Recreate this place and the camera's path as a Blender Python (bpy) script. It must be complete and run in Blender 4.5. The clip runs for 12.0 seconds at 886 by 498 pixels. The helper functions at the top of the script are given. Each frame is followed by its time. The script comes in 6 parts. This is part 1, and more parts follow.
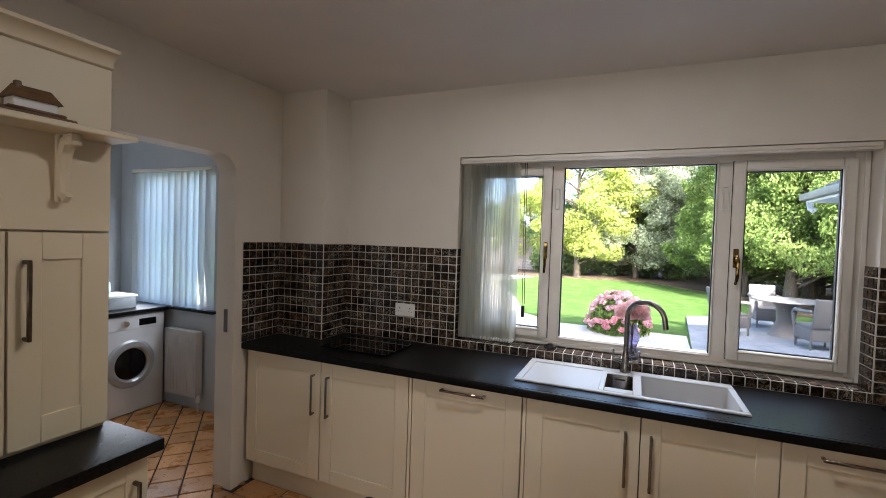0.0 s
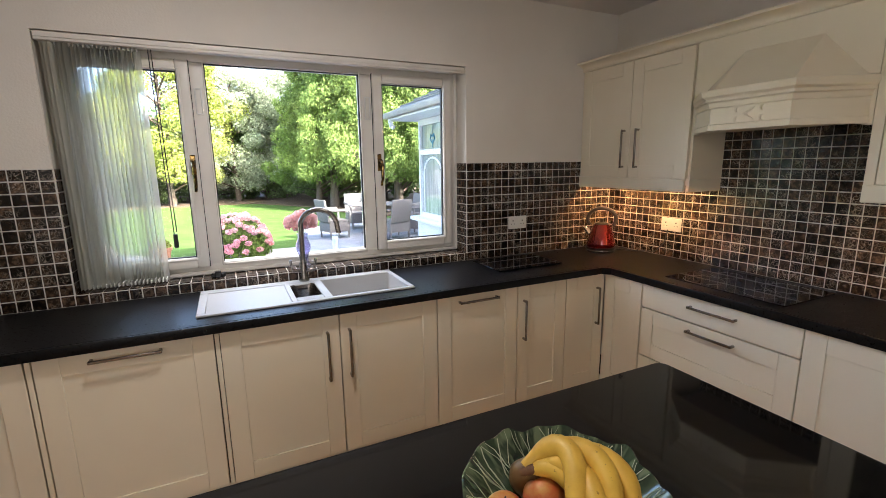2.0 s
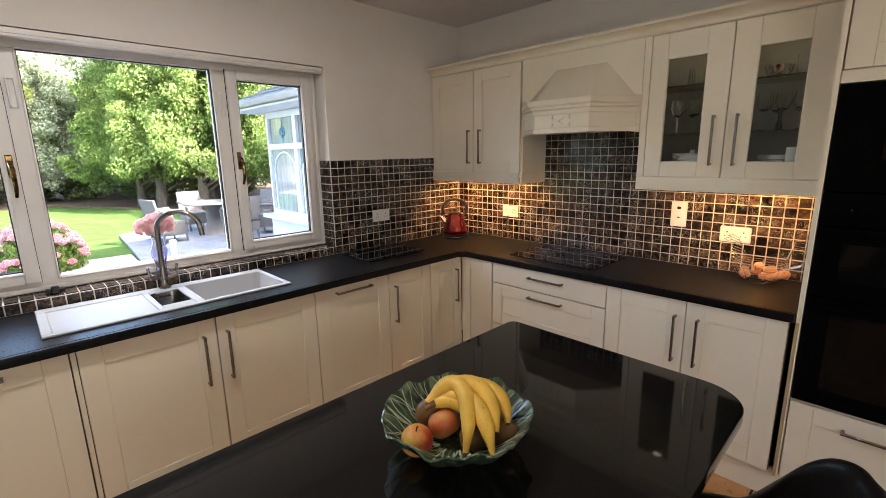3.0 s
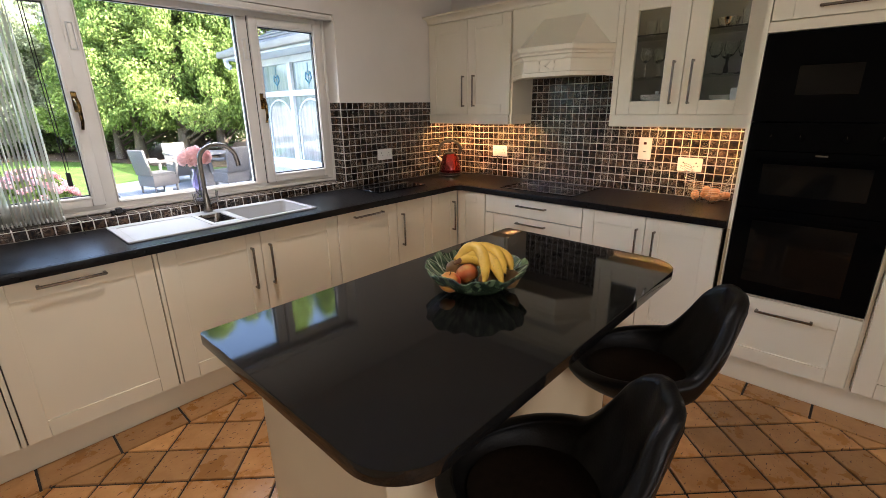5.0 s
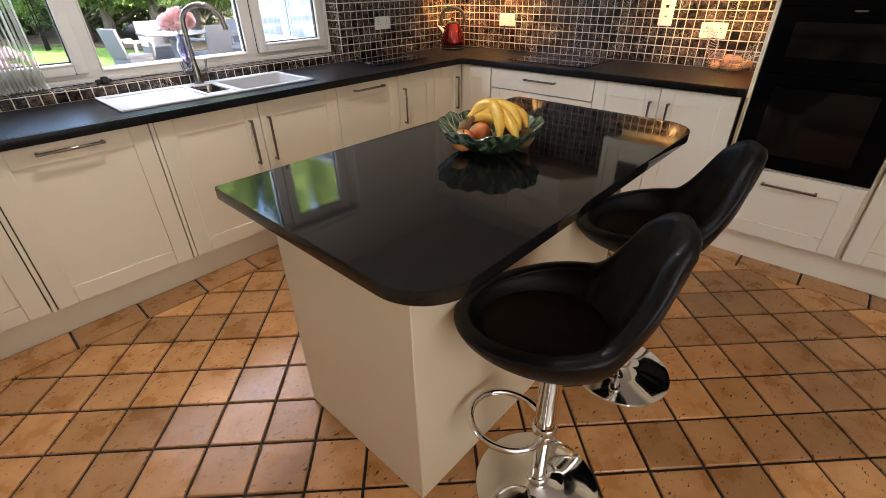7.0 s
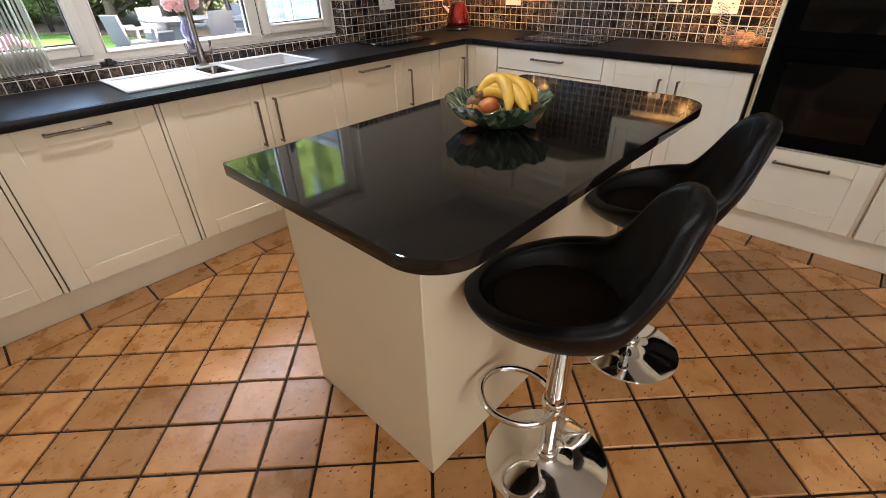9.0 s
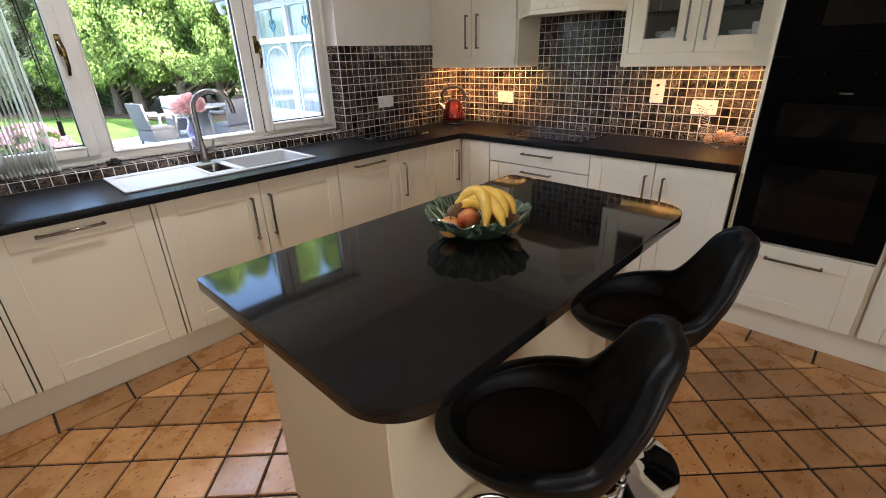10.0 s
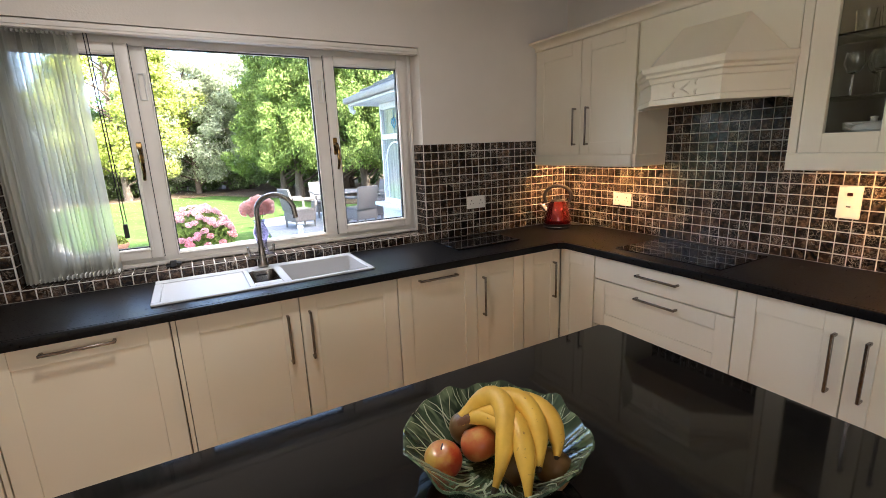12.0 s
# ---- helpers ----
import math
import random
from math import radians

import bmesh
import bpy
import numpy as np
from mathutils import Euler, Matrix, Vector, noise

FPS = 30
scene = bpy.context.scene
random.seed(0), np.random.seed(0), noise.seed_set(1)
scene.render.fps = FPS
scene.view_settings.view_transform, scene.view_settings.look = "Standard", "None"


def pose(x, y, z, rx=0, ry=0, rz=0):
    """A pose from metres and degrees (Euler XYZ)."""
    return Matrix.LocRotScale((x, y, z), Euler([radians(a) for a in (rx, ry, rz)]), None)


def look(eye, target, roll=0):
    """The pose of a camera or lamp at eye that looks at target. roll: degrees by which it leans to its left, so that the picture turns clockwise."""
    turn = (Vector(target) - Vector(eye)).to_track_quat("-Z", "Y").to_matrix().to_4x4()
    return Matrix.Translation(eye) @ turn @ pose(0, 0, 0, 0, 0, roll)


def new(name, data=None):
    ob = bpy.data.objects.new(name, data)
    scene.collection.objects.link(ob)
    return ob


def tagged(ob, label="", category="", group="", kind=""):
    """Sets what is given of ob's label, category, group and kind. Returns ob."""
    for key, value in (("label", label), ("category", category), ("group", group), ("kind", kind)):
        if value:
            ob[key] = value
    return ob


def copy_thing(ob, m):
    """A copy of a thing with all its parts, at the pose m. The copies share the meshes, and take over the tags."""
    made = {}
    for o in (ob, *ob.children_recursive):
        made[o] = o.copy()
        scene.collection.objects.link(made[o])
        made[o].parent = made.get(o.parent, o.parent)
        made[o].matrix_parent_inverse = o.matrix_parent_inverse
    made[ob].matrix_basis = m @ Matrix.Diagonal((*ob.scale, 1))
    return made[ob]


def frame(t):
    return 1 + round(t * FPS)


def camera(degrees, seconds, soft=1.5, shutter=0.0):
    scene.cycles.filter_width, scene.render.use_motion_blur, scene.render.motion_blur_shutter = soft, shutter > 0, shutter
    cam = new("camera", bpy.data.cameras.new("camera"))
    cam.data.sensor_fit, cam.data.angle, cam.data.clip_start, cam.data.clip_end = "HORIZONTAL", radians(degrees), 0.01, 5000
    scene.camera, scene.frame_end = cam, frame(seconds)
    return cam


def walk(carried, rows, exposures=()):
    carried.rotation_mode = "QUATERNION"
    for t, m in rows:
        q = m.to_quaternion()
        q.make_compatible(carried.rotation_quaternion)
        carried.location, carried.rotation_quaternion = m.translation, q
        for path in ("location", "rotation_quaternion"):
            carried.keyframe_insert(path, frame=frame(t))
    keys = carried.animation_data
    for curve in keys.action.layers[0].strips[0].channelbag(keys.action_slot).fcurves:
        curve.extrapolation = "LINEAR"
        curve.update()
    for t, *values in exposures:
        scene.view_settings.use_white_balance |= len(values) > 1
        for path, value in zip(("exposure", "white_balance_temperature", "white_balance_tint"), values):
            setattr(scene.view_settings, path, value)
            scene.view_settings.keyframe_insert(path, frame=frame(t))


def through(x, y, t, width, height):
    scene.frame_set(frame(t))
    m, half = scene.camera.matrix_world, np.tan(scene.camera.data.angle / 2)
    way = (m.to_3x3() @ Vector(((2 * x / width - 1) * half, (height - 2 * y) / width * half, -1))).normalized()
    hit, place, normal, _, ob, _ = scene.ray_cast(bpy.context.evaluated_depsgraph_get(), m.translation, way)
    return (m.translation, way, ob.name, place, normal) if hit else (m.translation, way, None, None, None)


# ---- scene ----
cam = camera(89.4, 12.0, soft=0.8)
PATH = [
    (0, (-1.695, -0.204, 1.612), (-2.482, 1.634, 1.558), 1.9),
    (0.5, (-1.897, -0.214, 1.625), (-2.332, 1.727, 1.417), 0.8),
    (1, (-1.997, -0.203, 1.571), (-2.044, 1.775, 1.278), -0.2),
    (1.5, (-2.025, -0.122, 1.545), (-1.622, 1.807, 1.204), -0.4),
    (2, (-2.047, -0.093, 1.542), (-1.206, 1.682, 1.165), -0.8),
    (2.5, (-2.152, -0.137, 1.56), (-0.951, 1.413, 1.164), -0.9),
    (3, (-2.242, -0.211, 1.575), (-0.876, 1.188, 1.156), -1.0),
    (3.2, (-2.268, -0.258, 1.569), (-0.881, 1.115, 1.132), -1.5),
    (4.8, (-2.648, -0.452, 1.506), (-1.255, 0.861, 0.925), -1.0),
    (5, (-2.672, -0.448, 1.498), (-1.285, 0.859, 0.893), -0.9),
    (5.5, (-2.711, -0.447, 1.476), (-1.347, 0.837, 0.776), -0.8),
    (6, (-2.728, -0.446, 1.425), (-1.399, 0.805, 0.608), -0.8),
    (6.5, (-2.738, -0.44, 1.396), (-1.445, 0.771, 0.469), -0.8),
    (7, (-2.739, -0.436, 1.384), (-1.482, 0.738, 0.364), -1.0),
    (7.2, (-2.741, -0.433, 1.375), (-1.495, 0.727, 0.326), -0.9),
    (8.8, (-2.752, -0.442, 1.342), (-1.56, 0.712, 0.225), -1.6),
    (9, (-2.758, -0.435, 1.352), (-1.537, 0.736, 0.286), -1.7),
    (9.5, (-2.738, -0.441, 1.418), (-1.456, 0.776, 0.482), -1.6),
    (10, (-2.64, -0.444, 1.452), (-1.326, 0.839, 0.661), -1.7),
    (10.5, (-2.483, -0.436, 1.469), (-1.183, 0.936, 0.817), -1.8),
    (11, (-2.334, -0.416, 1.5), (-1.117, 1.076, 0.958), -2.2),
    (11.5, (-2.17, -0.285, 1.491), (-1.047, 1.301, 1.019), -2.2),
    (12, (-2.009, -0.171, 1.514), (-1.062, 1.535, 1.074), -2.3),
]
walk(cam, [(t, look(eye, target, roll)) for t, eye, target, roll in PATH],
     [(0, 3.10, 6000, 13), (0.5, 3.20, 6250, 14), (1, 3.40, 6250, 14), (1.5, 3.40, 6150, 14), (2.5, 3.47, 6100, 14), (3, 3.55, 6150, 15), (5, 3.62, 6150, 15), (6.5, 3.78, 6050, 14), (7.2, 3.9, 6050, 14),
      (8.8, 4.0, 6050, 13), (9.5, 3.88, 6000, 13), (10.5, 3.62, 5600, 10), (11.2, 3.58, 5900, 12), (12, 3.57, 6100, 14)])

# ---- world, sun, lamps ----
world = bpy.data.worlds.new("sky")
scene.world = world
world.use_nodes = True
wn = world.node_tree.nodes
sky = wn.new("ShaderNodeTexSky")
sky.sky_type, sky.sun_disc = "NISHITA", False
SUN_ELEV, SUN_AZ = radians(34), radians(150)
sky.sun_elevation, sky.sun_rotation = SUN_ELEV, SUN_AZ
sky.air_density, sky.dust_density, sky.ozone_density = 0.8, 4.0, 0.6
world.node_tree.links.new(sky.outputs[0], wn["Background"].inputs[0])
wn["Background"].inputs[1].default_value = 0.15
sun_data = bpy.data.lights.new("sun", "SUN")
sun_data.energy, sun_data.angle, sun_data.color = 2.9, radians(0.6), (1.0, 0.95, 0.86)
sun = new("sun", sun_data)
sun_from = Vector((math.sin(SUN_AZ) * math.cos(SUN_ELEV), math.cos(SUN_AZ) * math.cos(SUN_ELEV), math.sin(SUN_ELEV)))
sun.matrix_world = look(sun_from * 40, (0, 0, 0))


def area_lamp(name, eye, target, w, h, power, color):
    data = bpy.data.lights.new(name, "AREA")
    data.shape, data.size, data.size_y, data.energy, data.color = "RECTANGLE", w, h, power, color
    ob = new(name, data)
    ob.matrix_world = look(eye, target)
    return ob


# fill lamp added behind the walk, and daylight through the utility window
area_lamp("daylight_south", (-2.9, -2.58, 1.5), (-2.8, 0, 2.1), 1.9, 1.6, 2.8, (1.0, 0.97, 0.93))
# lamp added outside, above the window's view, to boost the sky's light
area_lamp("daylight_north", (-1.7, 3.6, 3.3), (-1.7, 1.9, 0.8), 2.4, 0.8, 15.0, (0.97, 0.98, 1.0))
area_lamp("daylight_utility", (-5.6, 2.52, 1.5), (-5.6, 0, 1.3), 1.0, 1.1, 1.9, (0.95, 0.98, 1.0))
# flush round light over the walkway, added unseen to brighten the doors
CEILING_FILL = ((-1.95, 1.20, 1.55),)
for sx_, sy_, power_ in CEILING_FILL:
    area_lamp("ceiling_lamp", (sx_, sy_, 2.535), (sx_, sy_ + 0.001, 0), 0.16, 0.16, power_, (1.0, 0.95, 0.88))

# ---- materials ----
MATS = {}


def mat(name, color, rough=0.5, metal=0.0, color2=None, scale=8.0, detail=4.0, bump=0.0, bump_scale=60.0, rough2=None, spec=0.5,
        coat=0.0, trans=0.0, vary=0.0, stretch=(1, 1, 1), contrast=(0.35, 0.65), ior=1.45):
    m = bpy.data.materials.new(name)
    m.use_nodes = True
    t = m.node_tree
    n, l = t.nodes, t.links
    b = n["Principled BSDF"]
    b.inputs["Base Color"].default_value = (*color, 1)
    b.inputs["Roughness"].default_value = rough
    b.inputs["Metallic"].default_value = metal
    b.inputs["Specular IOR Level"].default_value = spec
    b.inputs["Coat Weight"].default_value = coat
    b.inputs["Coat Roughness"].default_value = 0.06
    b.inputs["Transmission Weight"].default_value = trans
    b.inputs["IOR"].default_value = ior
    pos = n.new("ShaderNodeNewGeometry")
    mp = n.new("ShaderNodeMapping")
    mp.inputs["Scale"].default_value = stretch
    l.new(pos.outputs["Position"], mp.inputs[0])
    out = None
    if color2:
        ns = n.new("ShaderNodeTexNoise")
        ns.inputs["Scale"].default_value, ns.inputs["Detail"].default_value = scale, detail
        ns.inputs["Roughness"].default_value = 0.6
        l.new(mp.outputs[0], ns.inputs[0])
        rp = n.new("ShaderNodeMapRange")
        rp.inputs[1].default_value, rp.inputs[2].default_value = contrast
        l.new(ns.outputs[0], rp.inputs[0])
        mx = n.new("ShaderNodeMix")
        mx.data_type = "RGBA"
        mx.inputs[6].default_value, mx.inputs[7].default_value = (*color, 1), (*color2, 1)
        l.new(rp.outputs[0], mx.inputs[0])
        out = mx.outputs[2]
        if rough2 is not None:
            rr = n.new("ShaderNodeMapRange")
            rr.inputs[3].default_value, rr.inputs[4].default_value = rough, rough2
            l.new(rp.outputs[0], rr.inputs[0])
            l.new(rr.outputs[0], b.inputs["Roughness"])
    if vary:
        oi = n.new("ShaderNodeObjectInfo")
        isl = pos.outputs["Random Per Island"]
        ad = n.new("ShaderNodeMath")
        ad.operation = "ADD"
        l.new(oi.outputs["Random"], ad.inputs[0])
        l.new(isl, ad.inputs[1])
        fr = n.new("ShaderNodeMath")
        fr.operation = "FRACT"
        l.new(ad.outputs[0], fr.inputs[0])
        hs = n.new("ShaderNodeHueSaturation")
        if out:
            l.new(out, hs.inputs["Color"])
        else:
            hs.inputs["Color"].default_value = (*color, 1)
        vr = n.new("ShaderNodeMapRange")
        vr.inputs[3].default_value, vr.inputs[4].default_value = 1 - vary, 1 + vary
        l.new(fr.outputs[0], vr.inputs[0])
        l.new(vr.outputs[0], hs.inputs["Value"])
        out = hs.outputs[0]
    if out:
        l.new(out, b.inputs["Base Color"])
    if bump:
        nb = n.new("ShaderNodeTexNoise")
        nb.inputs["Scale"].default_value, nb.inputs["Detail"].default_value = bump_scale, 5
        l.new(mp.outputs[0], nb.inputs[0])
        bp = n.new("ShaderNodeBump")
        bp.inputs["Strength"].default_value, bp.inputs["Distance"].default_value = bump, 0.01
        l.new(nb.outputs[0], bp.inputs["Height"])
        l.new(bp.outputs[0], b.inputs["Normal"])
    MATS[name] = m
    return m


def emit(name, color, power):
    m = mat(name, color, 0.4)
    b = m.node_tree.nodes["Principled BSDF"]
    b.inputs["Emission Color"].default_value = (*color, 1)
    b.inputs["Emission Strength"].default_value = power
    return m


wall_paint = mat("wall paint", (0.77, 0.715, 0.63), 0.85, color2=(0.72, 0.665, 0.58), scale=1.6, bump=0.12, bump_scale=110, spec=0.25)
ceil_paint = mat("ceiling paint", (0.74, 0.70, 0.66), 0.9, color2=(0.68, 0.64, 0.60), scale=1.1, bump=0.12, bump_scale=80, spec=0.2)
util_paint = mat("utility paint", (0.56, 0.59, 0.61), 0.85, color2=(0.49, 0.52, 0.54), scale=2, bump=0.1, spec=0.25)
cream = mat("ivory cabinet paint", (0.80, 0.72, 0.555), 0.38, color2=(0.775, 0.69, 0.52), scale=2.2, detail=2, bump=0.018, bump_scale=160)
# darker, yellower cream for the island base and the dresser
cream_deep = mat("deeper cream paint", (0.69, 0.585, 0.405), 0.42, color2=(0.655, 0.55, 0.375), scale=2.0, detail=3, bump=0.03, bump_scale=120)
# dark colour paints the shade in the door gaps onto the carcass
carcass = mat("carcass board with gap shade", (0.17, 0.14, 0.10), 0.7, color2=(0.14, 0.115, 0.085), scale=6)
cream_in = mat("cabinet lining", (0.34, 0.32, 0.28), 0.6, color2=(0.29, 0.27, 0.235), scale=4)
worktop_m = mat("black satin laminate", (0.0035, 0.0035, 0.004), 0.27, color2=(0.008, 0.0075, 0.0075), scale=90, rough2=0.33, spec=0.19, bump=0.04, bump_scale=350)
island_m = mat("black polished granite", (0.006, 0.0055, 0.0055), 0.04, color2=(0.011, 0.010, 0.009), scale=120, rough2=0.055, spec=0.45)
steel = mat("brushed steel", (0.31, 0.28, 0.25), 0.26, 1.0, color2=(0.23, 0.21, 0.19), scale=40, stretch=(1, 1, 8))
bronze = mat("dark bronze", (0.10, 0.075, 0.05), 0.35, 1.0, color2=(0.16, 0.12, 0.08), scale=30)
chrome = mat("chrome", (0.80, 0.79, 0.77), 0.06, 1.0)
brass = mat("tarnished brass", (0.42, 0.27, 0.09), 0.25, 1.0, color2=(0.05, 0.03, 0.015), scale=45, contrast=(0.42, 0.56))
upvc = mat("window plastic", (0.80, 0.755, 0.68), 0.35, color2=(0.74, 0.69, 0.61), scale=5)
white_pl = mat("white plastic", (0.80, 0.78, 0.74), 0.35, color2=(0.76, 0.74, 0.70), scale=12)
white_en = mat("white enamel", (0.78, 0.79, 0.80), 0.25, color2=(0.74, 0.75, 0.76), scale=6)
composite = mat("white sink composite", (0.50, 0.49, 0.475), 0.38, color2=(0.46, 0.45, 0.435), scale=220, bump=0.02, bump_scale=300)
gasket = mat("black rubber", (0.015, 0.014, 0.014), 0.6, color2=(0.025, 0.023, 0.022), scale=30)
grout_w = mat("pale grout", (0.74, 0.70, 0.64), 0.85, color2=(0.62, 0.57, 0.50), scale=30, bump=0.2, bump_scale=200)
grout_d = mat("dark floor grout", (0.022, 0.016, 0.013), 0.9, color2=(0.040, 0.030, 0.025), scale=25, bump=0.2, bump_scale=150)
black_gl = mat("black glass", (0.003, 0.003, 0.0035), 0.035, color2=(0.004, 0.0035, 0.0035), scale=3, spec=0.45)
oven_in = mat("oven dark enamel", (0.003, 0.0027, 0.0024), 0.07, color2=(0.005, 0.0045, 0.004), scale=8, spec=0.22)
oven_gl = mat("black oven glass", (0.0015, 0.0015, 0.0018), 0.03, color2=(0.002, 0.002, 0.002), scale=3, spec=0.05)
leather = mat("black leatherette", (0.0022, 0.002, 0.002), 0.36, color2=(0.0035, 0.003, 0.003), scale=40, rough2=0.44, spec=0.26, bump=0.12, bump_scale=160)
plush = mat("brown seat fabric", (0.012, 0.008, 0.0055), 0.6, color2=(0.018, 0.012, 0.008), scale=60, spec=0.08, bump=0.2, bump_scale=300)
red_m = mat("red metallic enamel", (0.13, 0.002, 0.002), 0.16, 0.6, color2=(0.17, 0.003, 0.003), scale=4, coat=0.8)
black_pl = mat("black plastic", (0.008, 0.0075, 0.007), 0.35, color2=(0.013, 0.012, 0.011), scale=30)
egg_m = mat("brown egg shell", (0.58, 0.27, 0.13), 0.55, color2=(0.66, 0.36, 0.20), scale=40, vary=0.12)
china = mat("white china", (0.80, 0.78, 0.74), 0.15, color2=(0.76, 0.74, 0.70), scale=8)
slat_m = mat("blind fabric", (0.68, 0.66, 0.58), 0.8, color2=(0.58, 0.56, 0.49), scale=14, stretch=(5, 5, 0.4), vary=0.30)
wood_d = mat("dark wood", (0.10, 0.05, 0.022), 0.5, color2=(0.17, 0.09, 0.04), scale=20, stretch=(1, 1, 6))
clay = mat("clay pot", (0.48, 0.25, 0.15), 0.8, color2=(0.40, 0.19, 0.11), scale=20, bump=0.15)
render_w = mat("white render", (0.78, 0.77, 0.75), 0.8, color2=(0.70, 0.69, 0.67), scale=6, bump=0.2)
slate = mat("grey slate", (0.17, 0.16, 0.15), 0.7, color2=(0.24, 0.225, 0.205), scale=12, bump=0.2, bump_scale=30, vary=0.25)
fence_m = mat("weathered fence board", (0.34, 0.31, 0.29), 0.85, color2=(0.25, 0.22, 0.20), scale=8, stretch=(0.5, 0.5, 6), vary=0.15)
paving = mat("grey paving", (0.30, 0.30, 0.31), 0.85, color2=(0.21, 0.21, 0.22), scale=3, bump=0.2, bump_scale=40, vary=0.08)
gravel = mat("pale gravel path", (0.56, 0.51, 0.45), 0.95, color2=(0.43, 0.38, 0.32), scale=40, bump=0.5, bump_scale=60)
grass_m = mat("lawn", (0.062, 0.115, 0.022), 0.9, color2=(0.105, 0.165, 0.042), scale=2.2, bump=0.6, bump_scale=50, spec=0.1)
soil_m = mat("dry soil", (0.17, 0.12, 0.08), 0.95, color2=(0.09, 0.065, 0.045), scale=6, bump=0.4, bump_scale=25, spec=0.1)
bark = mat("bark", (0.17, 0.13, 0.10), 0.9, color2=(0.09, 0.065, 0.05), scale=10, bump=0.5, bump_scale=20, stretch=(3, 3, 0.6))
rattan = mat("pale grey rattan", (0.20, 0.18, 0.165), 0.7, color2=(0.13, 0.115, 0.105), scale=70, bump=0.4, bump_scale=120)
rad_m = mat("radiator enamel", (0.62, 0.60, 0.58), 0.35, color2=(0.57, 0.55, 0.53), scale=5)


def leaf_mat(name, c1, c2, sheen=0.6, vary=0.34):
    m = mat(name, c1, sheen, color2=c2, scale=0.7, detail=3, vary=vary, spec=0.12)
    t = m.node_tree
    b = t.nodes["Principled BSDF"]
    tr = t.nodes.new("ShaderNodeBsdfTranslucent")
    src = b.inputs["Base Color"].links[0].from_socket
    t.links.new(src, tr.inputs[0])
    mix = t.nodes.new("ShaderNodeMixShader")
    mix.inputs[0].default_value = 0.45
    t.links.new(b.outputs[0], mix.inputs[1])
    t.links.new(tr.outputs[0], mix.inputs[2])
    t.links.new(mix.outputs[0], t.nodes["Material Output"].inputs[0])
    return m


leaf_yellow = leaf_mat("yellow green leaves", (0.30, 0.35, 0.075), (0.42, 0.45, 0.13))
leaf_silver = leaf_mat("silver green leaves", (0.31, 0.35, 0.22), (0.48, 0.51, 0.37))
leaf_bright = leaf_mat("bright conifer sprays", (0.165, 0.24, 0.065), (0.275, 0.345, 0.105))
leaf_dark = leaf_mat("dark hedge leaves", (0.15, 0.215, 0.075), (0.24, 0.31, 0.12))
leaf_plant = leaf_mat("shrub leaves", (0.14, 0.22, 0.04), (0.25, 0.33, 0.08))
petal = leaf_mat("pink petals", (0.86, 0.33, 0.38), (0.92, 0.66, 0.64))
peony_m = leaf_mat("salmon pink petals", (0.93, 0.64, 0.63), (0.95, 0.76, 0.74), vary=0.10)


def pane_mat():
    m = bpy.data.materials.new("window glass")
    m.use_nodes = True
    t = m.node_tree
    n = t.nodes
    n.remove(n["Principled BSDF"])
    tr, gl, fr, mx = n.new("ShaderNodeBsdfTransparent"), n.new("ShaderNodeBsdfGlossy"), n.new("ShaderNodeFresnel"), n.new("ShaderNodeMixShader")
    tr.inputs[0].default_value = (0.96, 0.98, 0.97, 1)
    gl.inputs["Roughness"].default_value = 0.01
    fr.inputs[0].default_value = 1.13
    t.links.new(fr.outputs[0], mx.inputs[0])
    t.links.new(tr.outputs[0], mx.inputs[1])
    t.links.new(gl.outputs[0], mx.inputs[2])
    t.links.new(mx.outputs[0], n["Material Output"].inputs[0])
    return m


glass = pane_mat()
clear = mat("clear glass", (0.95, 0.97, 0.96), 0.02, trans=1.0, ior=1.45)
lilac = mat("lilac tinted glass", (0.70, 0.66, 0.95), 0.03, color2=(0.85, 0.86, 0.97), scale=6, trans=0.85, ior=1.4)


